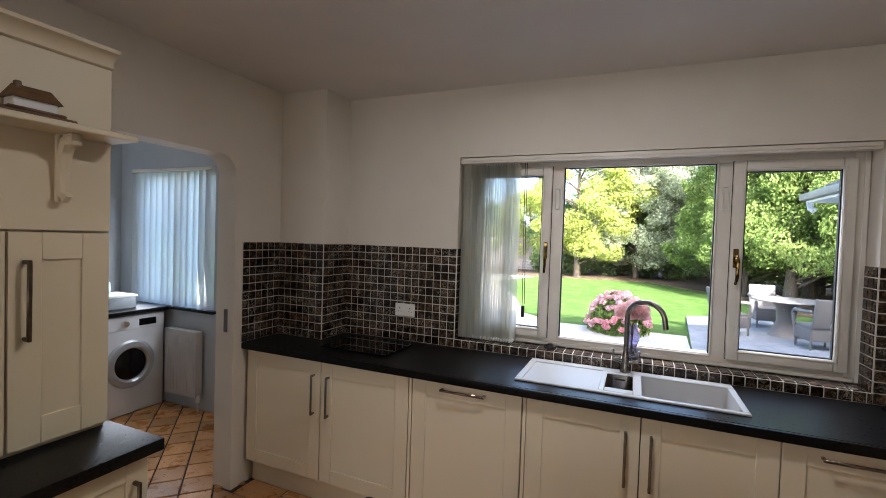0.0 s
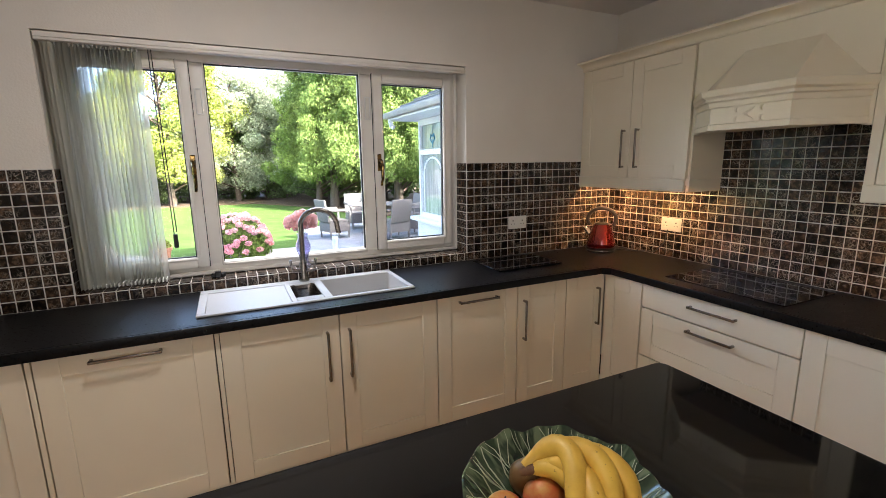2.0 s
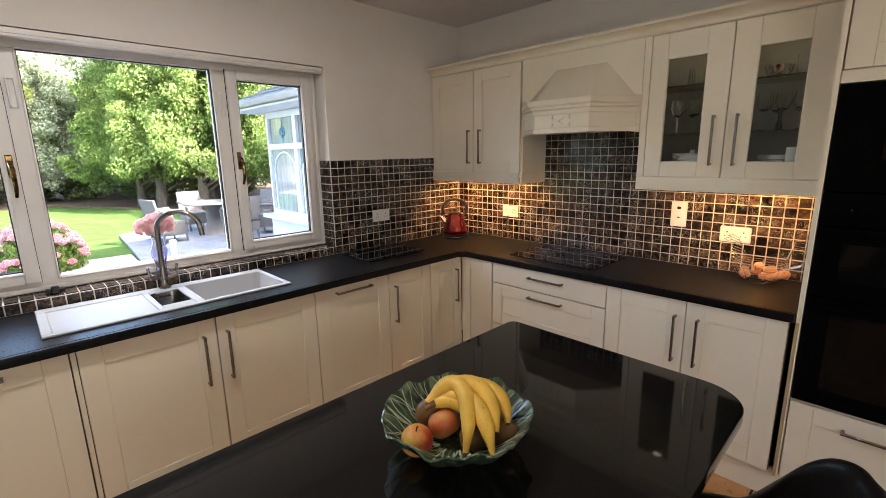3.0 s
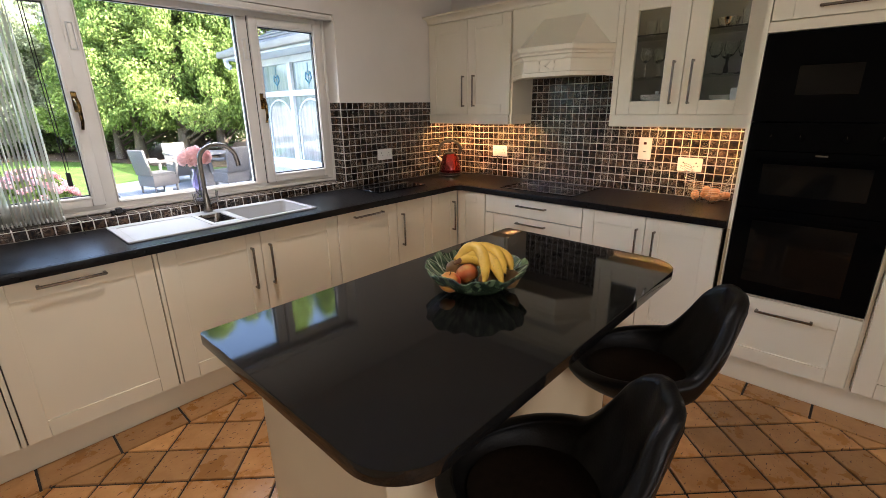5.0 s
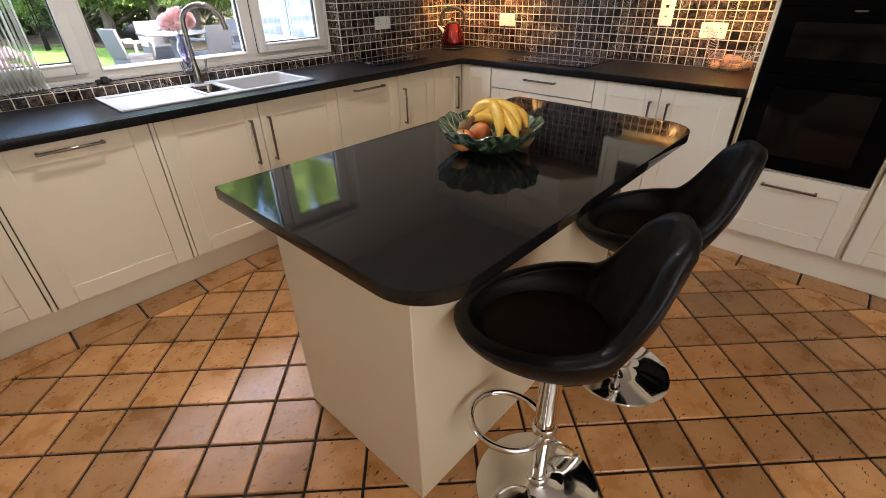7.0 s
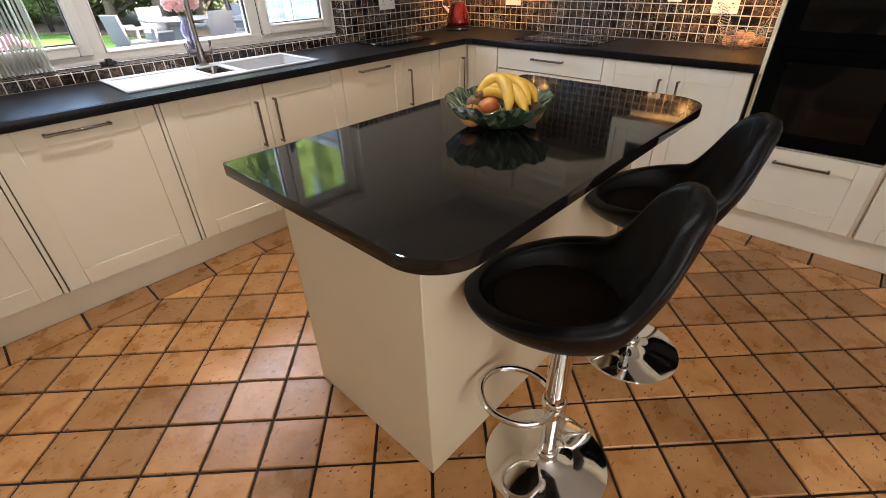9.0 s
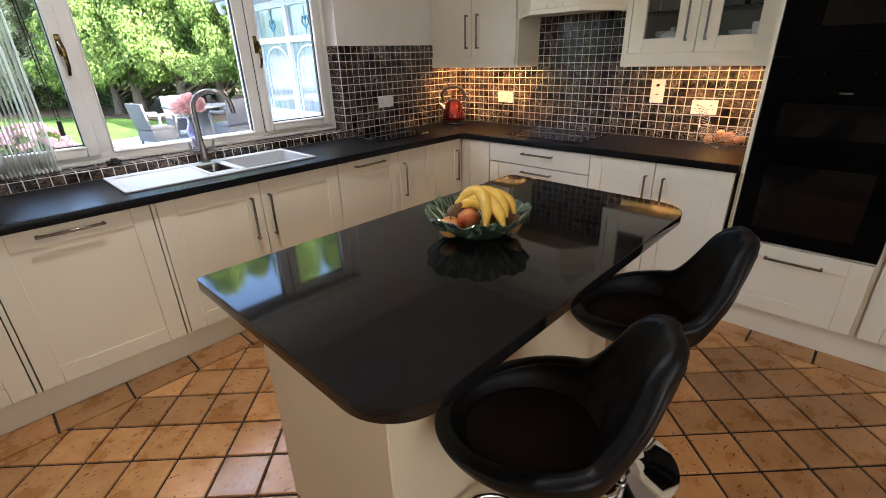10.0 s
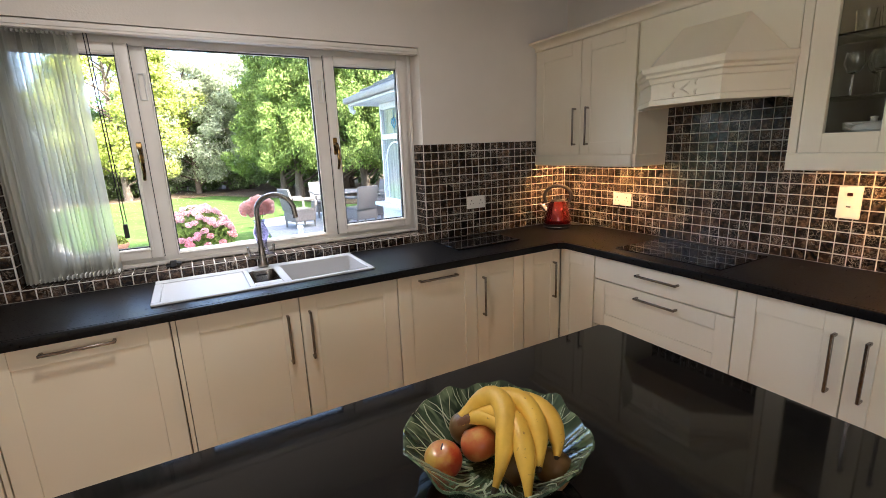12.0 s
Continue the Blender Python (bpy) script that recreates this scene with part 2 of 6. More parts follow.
def stone_tile_mat():
    m = mat("brown veined marble", (0.014, 0.0078, 0.0048), 0.17, color2=(0.150, 0.090, 0.052), scale=48, detail=9, vary=0.85, contrast=(0.47, 0.78), bump=0.09, bump_scale=70, spec=0.40)
    t = m.node_tree
    n, l = t.nodes, t.links
    b = n["Principled BSDF"]
    pos = n.new("ShaderNodeNewGeometry")
    vo = n.new("ShaderNodeTexVoronoi")
    vo.feature = "DISTANCE_TO_EDGE"
    vo.inputs["Scale"].default_value = 34
    ns = n.new("ShaderNodeTexNoise")
    ns.inputs["Scale"].default_value = 18
    add = n.new("ShaderNodeVectorMath")
    add.operation = "MULTIPLY_ADD"
    l.new(ns.outputs["Color"], add.inputs[0])
    add.inputs[1].default_value = (0.22, 0.22, 0.22)
    l.new(pos.outputs["Position"], add.inputs[2])
    l.new(add.outputs[0], vo.inputs["Vector"])
    l.new(pos.outputs["Position"], ns.inputs[0])
    edge = n.new("ShaderNodeMapRange")
    edge.inputs[1].default_value, edge.inputs[2].default_value, edge.inputs[3].default_value, edge.inputs[4].default_value = 0.0, 0.03, 1, 0
    l.new(vo.outputs["Distance"], edge.inputs[0])
    n2 = n.new("ShaderNodeTexNoise")
    n2.inputs["Scale"].default_value = 9
    l.new(pos.outputs["Position"], n2.inputs[0])
    thr = n.new("ShaderNodeMapRange")
    thr.inputs[1].default_value, thr.inputs[2].default_value = 0.44, 0.62
    l.new(n2.outputs[0], thr.inputs[0])
    mul = n.new("ShaderNodeMath")
    mul.operation = "MULTIPLY"
    edge.inputs[2].default_value, edge.inputs[3].default_value = 0.07, 0.75
    l.new(edge.outputs[0], mul.inputs[0])
    l.new(thr.outputs[0], mul.inputs[1])
    mx = n.new("ShaderNodeMix")
    mx.data_type = "RGBA"
    l.new(mul.outputs[0], mx.inputs[0])
    l.new(b.inputs["Base Color"].links[0].from_socket, mx.inputs[6])
    mx.inputs[7].default_value = (0.58, 0.49, 0.39, 1)
    l.new(mx.outputs[2], b.inputs["Base Color"])
    return m


marble = stone_tile_mat()


def terracotta_mat():
    m = mat("terracotta", (0.45, 0.205, 0.062), 0.24, color2=(0.585, 0.305, 0.118), scale=7, detail=8, vary=0.30, rough2=0.38, bump=0.12, bump_scale=45)
    t = m.node_tree
    n, l = t.nodes, t.links
    b = n["Principled BSDF"]
    pos = n.new("ShaderNodeNewGeometry")
    ns = n.new("ShaderNodeTexNoise")
    ns.inputs["Scale"].default_value, ns.inputs["Detail"].default_value = 42, 2
    mp = n.new("ShaderNodeMapping")
    mp.inputs["Rotation"].default_value = (0, 0, 0.6)
    mp.inputs["Scale"].default_value = (1, 2.2, 1)
    l.new(pos.outputs["Position"], mp.inputs[0])
    l.new(mp.outputs[0], ns.inputs[0])
    pit = n.new("ShaderNodeMapRange")
    pit.inputs[1].default_value, pit.inputs[2].default_value = 0.655, 0.71
    l.new(ns.outputs[0], pit.inputs[0])
    mx = n.new("ShaderNodeMix")
    mx.data_type = "RGBA"
    l.new(pit.outputs[0], mx.inputs[0])
    l.new(b.inputs["Base Color"].links[0].from_socket, mx.inputs[6])
    mx.inputs[7].default_value = (0.10, 0.035, 0.015, 1)
    l.new(mx.outputs[2], b.inputs["Base Color"])
    return m


terra = terracotta_mat()

# ---- builders ----


def box(bm, a, b, bevel=0.0):
    c = [(p + q) / 2 for p, q in zip(a, b)]
    s = [abs(q - p) for p, q in zip(a, b)]
    made = bmesh.ops.create_cube(bm, size=1, matrix=Matrix.Translation(c) @ Matrix.Diagonal((*s, 1)))
    if bevel:
        edges = list({e for v in made["verts"] for e in v.link_edges})
        bmesh.ops.bevel(bm, geom=edges, offset=min(bevel, min(s) * 0.45), segments=2 if bevel > 0.004 else 1, profile=0.6, affect="EDGES")
    return bm


def boxes(*list_, bevel=0.0):
    bm = bmesh.new()
    for a, b in list_:
        box(bm, a, b, bevel)
    return bm


def lathe(bm, profile, n=24, at=(0, 0, 0), wave=None):
    rings = []
    for r, z in profile:
        if r < 1e-5:
            rings.append([bm.verts.new((at[0], at[1], at[2] + z))])
            continue
        ring = []
        for i in range(n):
            a = 2 * math.pi * i / n
            k = wave(a, r, z) if wave else (1, 0)
            ring.append(bm.verts.new((at[0] + r * k[0] * math.cos(a), at[1] + r * k[0] * math.sin(a), at[2] + z + k[1])))
        rings.append(ring)
    for p, q in zip(rings, rings[1:]):
        for i in range(n):
            j = (i + 1) % n
            if len(p) == 1 and len(q) == 1:
                continue
            if len(p) == 1:
                bm.faces.new((p[0], q[i], q[j]))
            elif len(q) == 1:
                bm.faces.new((p[i], q[0], p[j]))
            else:
                bm.faces.new((p[i], q[i], q[j], p[j]))
    bmesh.ops.recalc_face_normals(bm, faces=bm.faces)
    return bm


def tube(bm, pts, r, n=8, closed=False, cap=True):
    pts = [Vector(p) for p in pts]
    rad = r if isinstance(r, (list, tuple)) else [r] * len(pts)
    up, rings = None, []
    m = len(pts)
    for i, p in enumerate(pts):
        if closed:
            d = (pts[(i + 1) % m] - pts[i - 1]).normalized()
        else:
            d = (pts[min(i + 1, m - 1)] - pts[max(i - 1, 0)]).normalized()
        if up is None:
            up = Vector((0, 0, 1)) if abs(d.z) < 0.9 else Vector((1, 0, 0))
        side = d.cross(up).normalized()
        up = side.cross(d).normalized()
        rings.append([bm.verts.new(p + rad[i] * (math.cos(2 * math.pi * k / n) * side + math.sin(2 * math.pi * k / n) * up)) for k in range(n)])
    pairs = list(zip(rings, rings[1:])) + ([(rings[-1], rings[0])] if closed else [])
    faces = []
    for p, q in pairs:
        for k in range(n):
            faces.append(bm.faces.new((p[k], p[(k + 1) % n], q[(k + 1) % n], q[k])))
    if cap and not closed:
        faces.append(bm.faces.new(rings[0]))
        faces.append(bm.faces.new(rings[-1]))
    bmesh.ops.recalc_face_normals(bm, faces=faces)
    return bm


def prism(bm, outline, z0, z1, bevel=0.0):
    lo = [bm.verts.new((x, y, z0)) for x, y in outline]
    hi = [bm.verts.new((x, y, z1)) for x, y in outline]
    k = len(outline)
    fs = [bm.faces.new(hi), bm.faces.new(lo[::-1])] + [bm.faces.new((lo[i], lo[(i + 1) % k], hi[(i + 1) % k], hi[i])) for i in range(k)]
    bmesh.ops.recalc_face_normals(bm, faces=fs)
    if bevel:
        es = [e for e in fs[0].edges] + [e for e in fs[1].edges]
        bmesh.ops.bevel(bm, geom=es, offset=bevel, segments=2, profile=0.6, affect="EDGES")
    return bm


def rounded(corners, n=6):
    """Outline of a polygon whose corners (x, y, radius) are rounded."""
    out = []
    k = len(corners)
    for i, (x, y, r) in enumerate(corners):
        p, a, b = Vector((x, y)), Vector(corners[i - 1][:2]), Vector(corners[(i + 1) % k][:2])
        u, v = (a - p).normalized(), (b - p).normalized()
        if r <= 0:
            out.append((x, y))
            continue
        half = math.acos(max(-1, min(1, u.dot(v)))) / 2
        d = r / math.tan(half)
        c = p + (u + v).normalized() * (r / math.sin(half))
        s, e = p + u * d - c, p + v * d - c
        a0, a1 = math.atan2(s.y, s.x), math.atan2(e.y, e.x)
        turn = (a1 - a0 + math.pi) % (2 * math.pi) - math.pi
        for j in range(n + 1):
            a = a0 + turn * j / n
            out.append((c.x + r * math.cos(a), c.y + r * math.sin(a)))
    return out


def smooth(mesh, angle=40):
    mesh.polygons.foreach_set("use_smooth", [True] * len(mesh.polygons))
    mesh.set_sharp_from_angle(angle=radians(angle))


def part(name, bm, material, parent=None, label="", soft=True, m=None):
    mesh = bpy.data.meshes.new(name)
    bm.to_mesh(mesh)
    bm.free()
    mesh.materials.append(material)
    if soft:
        smooth(mesh)
    ob = new(name, mesh)
    if parent:
        ob.parent = parent
    if m:
        ob.matrix_basis = m
    if label:
        tagged(ob, label)
    return ob


def thing(name, label, category, m=None, group="", kind=""):
    ob = new(name)
    ob.empty_display_size = 0.1
    if m:
        ob.matrix_basis = m
    return tagged(ob, label, category, group, kind)


def single(name, bm, material, label, category, m=None, group="", kind="", soft=True):
    ob = part(name, bm, material, soft=soft, m=m)
    return tagged(ob, label, category, group, kind)


def structure(name, bm, material, label, category, soft=True):
    return single(name, bm, material, label, category, kind="structure", soft=soft)


NORTH, EAST = 0, -90
WALL_Y, WALL_X = 2.453, 0.562
TOP = 0.91

# ---- structure ----
floor_bm = boxes(((-6.5, -2.7, -0.12), (0.7, 2.75, -0.004)))
floor = structure("floor", floor_bm, grout_d, "terracotta tiled kitchen floor with dark grout joints", "floor")
structure("ceiling", boxes(((-6.5, -2.8, 2.55), (0.9, 2.75, 2.75))), ceil_paint, "plain off-white plaster ceiling", "ceiling")
# roof slab never in view; its overhang is added to block the sun
structure("roof_over", boxes(((-7.2, -3.6, 2.76), (0.3, 2.95, 2.95))), slate, "unseen flat roof slab added over the kitchen to block sun", "roof")

WIN_L, WIN_R, WIN_B, WIN_T = -2.735, -0.668, 0.958, 2.118
# storey and wing out of view, added to throw shade on the patio
structure("house_upper_storey", boxes(((-7.0, -9.0, 2.96), (13.0, 2.80, 6.0)), ((5.2, 2.80, -0.2), (13.0, 9.0, 6.0))), render_w, "unseen rendered house blocks added to shade the patio", "house wall", soft=False)
wall_north = structure("wall_north", boxes(
    ((-4.09, WALL_Y, -0.2), (WIN_L, 2.75, 2.55)), ((WIN_R, WALL_Y, -0.2), (0.86, 2.75, 2.55)),
    ((WIN_L, WALL_Y, -0.2), (WIN_R, 2.75, WIN_B)), ((WIN_L, WALL_Y, WIN_T), (WIN_R, 2.75, 2.55))),
    wall_paint, "off-white plaster wall with a wide window opening", "wall", soft=False)
wall_east = structure("wall_east", boxes(((WALL_X, -2.7, -0.1), (0.86, WALL_Y, 2.55))), wall_paint, "off-white plaster wall behind the hob", "wall", soft=False)
PIER_X, PIER_Y = -3.571, 2.186
wall_pier = structure("wall_pier", boxes(((-3.938, PIER_Y, 0), (PIER_X, WALL_Y, 2.55))), wall_paint, "boxed-in plaster pier in the corner", "wall pier", soft=False)

# west wall with a round-shouldered doorway
west_bm = boxes(((-4.09, -2.7, -0.1), (-3.94, 0.84, 2.55)), ((-4.09, 1.81, -0.1), (-3.94, WALL_Y, 2.55)))
head = [(0.84, 2.55), (0.84, 2.06)] + [(1.70 + 0.11 * math.sin(a), 1.95 + 0.11 * math.cos(a)) for a in [i * math.pi / 16 for i in range(9)]] + [(1.81, 2.55)]
f0 = [west_bm.verts.new((-3.94, y, z)) for y, z in head]
f1 = [west_bm.verts.new((-4.09, y, z)) for y, z in head]
made = [west_bm.faces.new(f0), west_bm.faces.new(f1[::-1])] + [west_bm.faces.new((f0[i], f1[i], f1[(i + 1) % len(head)], f0[(i + 1) % len(head)])) for i in range(len(head))]
bmesh.ops.recalc_face_normals(west_bm, faces=made)
wall_west = structure("wall_west", west_bm, wall_paint, "off-white plaster wall with a round-shouldered doorway", "wall", soft=False)
part("strike_plate", boxes(((-4.02, 1.806, 0.98), (-3.99, 1.812, 1.12)), bevel=0.001), steel, wall_west)
# opening added out of view to hold the south fill lamp
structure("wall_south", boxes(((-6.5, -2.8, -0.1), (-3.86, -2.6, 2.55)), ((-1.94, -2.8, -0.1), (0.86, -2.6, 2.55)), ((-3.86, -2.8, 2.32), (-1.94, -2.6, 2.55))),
          wall_paint, "plain unseen wall with an opening added for the fill lamp", "wall", soft=False)
# unseen wall, added so that no sun falls in through the opening
structure("wall_screen", boxes(((-4.2, -3.4, -0.1), (0.6, -3.3, 2.6))), wall_paint, "unseen wall added beyond the opening to keep the sun out", "wall", soft=False)

# utility room shell
UWL, UWR, UWB, UWT = -6.13, -5.06, 0.90, 2.16
structure("wall_utility_north", boxes(
    ((-6.5, 2.6, -0.1), (UWL, 2.75, 2.55)), ((UWR, 2.6, -0.1), (-4.09, 2.75, 2.55)),
    ((UWL, 2.6, -0.1), (UWR, 2.75, UWB)), ((UWL, 2.6, UWT), (UWR, 2.75, 2.55))), util_paint, "pale blue-grey utility room wall with a window", "wall", soft=False)
structure("wall_utility_west", boxes(((-6.5, -2.6, -0.1), (-6.35, 2.6, 2.55))), util_paint, "pale blue-grey utility room wall", "wall", soft=False)
structure("wall_utility_south", boxes(((-6.35, 0.3, -0.1), (-4.09, 0.4, 2.55))), util_paint, "plain utility room wall", "wall", soft=False)

# ---- the kitchen window ----


def ring_frame(x0, x1, z0, z1, y0, y1, w, bevel=0.006):
    return boxes(((x0, y0, z0), (x0 + w, y1, z1)), ((x1 - w, y0, z0), (x1, y1, z1)),
                 ((x0 + w, y0, z0), (x1 - w, y1, z0 + w)), ((x0 + w, y0, z1 - w), (x1 - w, y1, z1)), bevel=bevel)


window = thing("window_1", "white plastic three-light window looking onto a garden", "window", kind="structure")
FY0, FY1 = 2.585, 2.655
wf = ring_frame(WIN_L + 0.002, WIN_R - 0.002, WIN_B + 0.008, WIN_T - 0.002, FY0, FY1, 0.062)
box(wf, (-2.178, FY0, 1.02), (-2.106, FY1, 2.054), 0.006)
box(wf, (-1.304, FY0, 1.02), (-1.226, FY1, 2.054), 0.006)
part("window_frame", wf, upvc, window)
for x0, x1, hx, turn in ((-2.676, -2.180, -2.196, 0), (-1.224, -0.732, -1.208, 0)):
    sash = part("sash", ring_frame(x0 - 0.008, x1 + 0.008, 1.014, 2.060, FY0 - 0.03, FY0 - 0.0005, 0.056, 0.008), upvc, window)
    part("seal", ring_frame(x0 + 0.046, x1 - 0.046, 1.068, 2.006, FY0 - 0.016, FY0 + 0.004, 0.007, 0), gasket, sash)
    part("gap", ring_frame(x0 - 0.0105, x1 + 0.0105, 1.0115, 2.0625, FY0 - 0.004, FY0 - 0.0008, 0.004, 0), gasket, sash, "dark joint round the sash")
    part("bead", ring_frame(x0 + 0.0335, x1 - 0.0335, 1.0555, 2.0185, FY0 - 0.0365, FY0 - 0.0305, 0.011, 0.0025), upvc, sash)
    pn = part("pane", boxes(((x0 + 0.044, FY0 - 0.012, 1.066), (x1 - 0.044, FY0 - 0.006, 2.008))), glass, sash, "clear window pane", soft=False)
    pn.visible_shadow = False
    hb = boxes(((hx - 0.012, FY0 - 0.036, 1.50), (hx + 0.012, FY0 - 0.027, 1.60)), bevel=0.003)
    tube(hb, [(hx, FY0 - 0.03, 1.565), (hx, FY0 - 0.062, 1.562), (hx + 0.004, FY0 - 0.072, 1.535), (hx + 0.004, FY0 - 0.068, 1.45), (hx, FY0 - 0.055, 1.415)],
         [0.009, 0.010, 0.010, 0.008, 0.007], 8)
    part("window_handle", hb, brass, sash, "tarnished brass window handle")
part("bead", ring_frame(-2.112, -1.298, 1.013, 2.063, FY0 - 0.010, FY0 - 0.0005, 0.009, 0.003), upvc, window)
part("frame_step", ring_frame(WIN_L + 0.004, WIN_R - 0.004, WIN_B + 0.010, WIN_T - 0.004, FY0 - 0.012, FY0 - 0.0006, 0.022, 0.004), upvc, window)
part("seal", ring_frame(-2.107, -1.303, 1.018, 2.058, FY0 + 0.012, FY0 + 0.03, 0.008, 0), gasket, window)
pn = part("pane", boxes(((-2.104, FY0 + 0.016, 1.02), (-1.306, FY0 + 0.022, 2.055))), glass, window, "clear window pane", soft=False)
pn.visible_shadow = False
for cx in (-2.14, -1.262):
    part("hinge_cover", ring_frame(cx - 0.017, cx + 0.017, 1.80, 1.93, FY0 - 0.012, FY0 - 0.001, 0.007, 0.003), white_pl, window)
part("window_board", boxes(((WIN_L + 0.01, 2.66, 0.93), (WIN_R - 0.01, 2.82, 0.955)), bevel=0.004), upvc, window)

# vertical blind bunched at one end of its rail
blind = thing("vertical_blind", "pale fabric vertical blind drawn to one end of its rail", "blind")
part("headrail", boxes(((WIN_L + 0.004, 2.462, 2.078), (WIN_R - 0.004, 2.502, 2.115)), ((WIN_L + 0.004, 2.458, 2.09), (WIN_R - 0.004, 2.462, 2.094)), bevel=0.003), upvc, blind)
rng = random.Random(4)
slat_bm = bmesh.new()
cols = [[], []]
for j in range(2):
    for i in range(6):
        u = i / 5 - 0.5
        cols[j].append(slat_bm.verts.new((u * 0.089, 0.007 * (1 - 4 * u * u), (-1.098, 0)[j])))
for i in range(5):
    slat_bm.faces.new((cols[0][i], cols[0][i + 1], cols[1][i + 1], cols[1][i]))
bmesh.ops.solidify(slat_bm, geom=slat_bm.faces, thickness=0.0008)
util_slat = slat_bm.copy()
slat_mesh_ob = part("slat", slat_bm, slat_m, blind, m=pose(-2.70, 2.50, 2.075, 0, 0, 76))


def sheer_cloth(m, through, clear_part):
    """Daylight glows through the cloth; a loose weave also lets some of the view through."""
    smx = m.node_tree
    trn = smx.nodes.new("ShaderNodeBsdfTranslucent")
    trn.inputs[0].default_value = (0.92, 0.92, 0.86, 1)
    weave = smx.nodes.new("ShaderNodeBsdfTransparent")
    mixs, mixt = smx.nodes.new("ShaderNodeMixShader"), smx.nodes.new("ShaderNodeMixShader")
    mixs.inputs[0].default_value, mixt.inputs[0].default_value = through, clear_part
    smx.links.new(smx.nodes["Principled BSDF"].outputs[0], mixs.inputs[1])
    smx.links.new(trn.outputs[0], mixs.inputs[2])
    smx.links.new(mixs.outputs[0], mixt.inputs[1])
    smx.links.new(weave.outputs[0], mixt.inputs[2])
    smx.links.new(mixt.outputs[0], smx.nodes["Material Output"].inputs[0])


sheer_cloth(slat_m, 0.36, 0.27)
N_SLAT, SLAT_STEP = 21, 0.0166
for i in range(1, N_SLAT):
    o = new("slat", slat_mesh_ob.data)
    o.parent = blind
    ang = (74 if i < 9 else 85) + rng.uniform(-7, 7)
    o.matrix_basis = pose(-2.70 + i * SLAT_STEP, 2.500 + rng.uniform(-0.006, 0.006), 2.075, 0, rng.uniform(-0.35, 0.35), ang)
for i in range(N_SLAT):
    x = -2.70 + i * SLAT_STEP
    part("weight", boxes(((x - 0.003, 2.474, 0.975), (x + 0.003, 2.527, 0.992)), bevel=0.001), white_pl, blind)
    part("carrier", boxes(((x - 0.004, 2.492, 2.066), (x + 0.004, 2.508, 2.0785)), bevel=0.001), white_pl, blind)
ch = bmesh.new()
for dx, z in ((0.0, 1.20), (0.012, 1.22)):
    tube(ch, [(-2.325 + dx, 2.492, 2.08), (-2.32 + dx, 2.49, 1.7), (-2.312 + dx, 2.492, z)], 0.0022, 5)
box(ch, (-2.318, 2.484, 1.14), (-2.298, 2.5, 1.21), 0.003)
part("cord", ch, gasket, blind, "dark pull cord with a weight")
single("wall_catch", boxes(((-2.17, 2.49, 0.967), (-2.10, 2.53, 0.985)), ((-2.15, 2.47, 0.967), (-2.12, 2.50, 1.0)), bevel=0.004), black_pl,
       "small black window catch on the tiled sill", "catch")

# ---- wall tiles: pale grout beds ----
PITCH, T = 0.0525, 0.0468
BED = 0.003
beds = {
    wall_north: boxes(((WIN_R, WALL_Y - BED, TOP), (WALL_X, WALL_Y, 1.542)), ((PIER_X, WALL_Y - BED, TOP), (WIN_L, WALL_Y, 1.542)),
                      ((WIN_L, WALL_Y - BED, TOP), (WIN_R, WALL_Y, WIN_B)), ((WIN_L, WALL_Y - BED, WIN_B), (WIN_R, 2.585, WIN_B + 0.003)),
                      ((WIN_R - BED, WALL_Y - BED, WIN_B + 0.003), (WIN_R, 2.585, 1.542)), ((WIN_L, WALL_Y - BED, WIN_B + 0.003), (WIN_L + BED, 2.585, 1.542))),
    wall_pier: boxes(((-3.937, PIER_Y - BED, TOP), (PIER_X + BED, PIER_Y, 1.542)), ((PIER_X, PIER_Y, TOP), (PIER_X + BED, WALL_Y - BED, 1.542))),
    wall_west: boxes(((-3.94, 1.865, TOP), (-3.94 + BED, PIER_Y - BED, 1.542))),
    wall_east: boxes(((WALL_X - BED, 0.03, TOP), (WALL_X, WALL_Y - BED, 1.40)), ((WALL_X - BED, 0.82, 1.40), (WALL_X, 1.60, 1.85))),
}
for owner, bm in beds.items():
    part("grout", bm, grout_w, owner, "pale grout", soft=False)

# ---- fitted units ----


def handle_bm(length, vertical, at):
    x, y, z = at
    bm = bmesh.new()
    h = length / 2
    if vertical:
        box(bm, (x - 0.006, y - 0.034, z - h), (x + 0.006, y - 0.024, z + h), 0.0025)
        for s in (-1, 1):
            box(bm, (x - 0.006, y - 0.026, z + s * (h - 0.007) - 0.006), (x + 0.006, y, z + s * (h - 0.007) + 0.006), 0.002)
    else:
        box(bm, (x - h, y - 0.034, z - 0.006), (x + h, y - 0.024, z + 0.006), 0.0025)
        for s in (-1, 1):
            box(bm, (x + s * (h - 0.007) - 0.006, y - 0.026, z - 0.006), (x + s * (h - 0.007) + 0.006, y, z + 0.006), 0.002)
    return bm


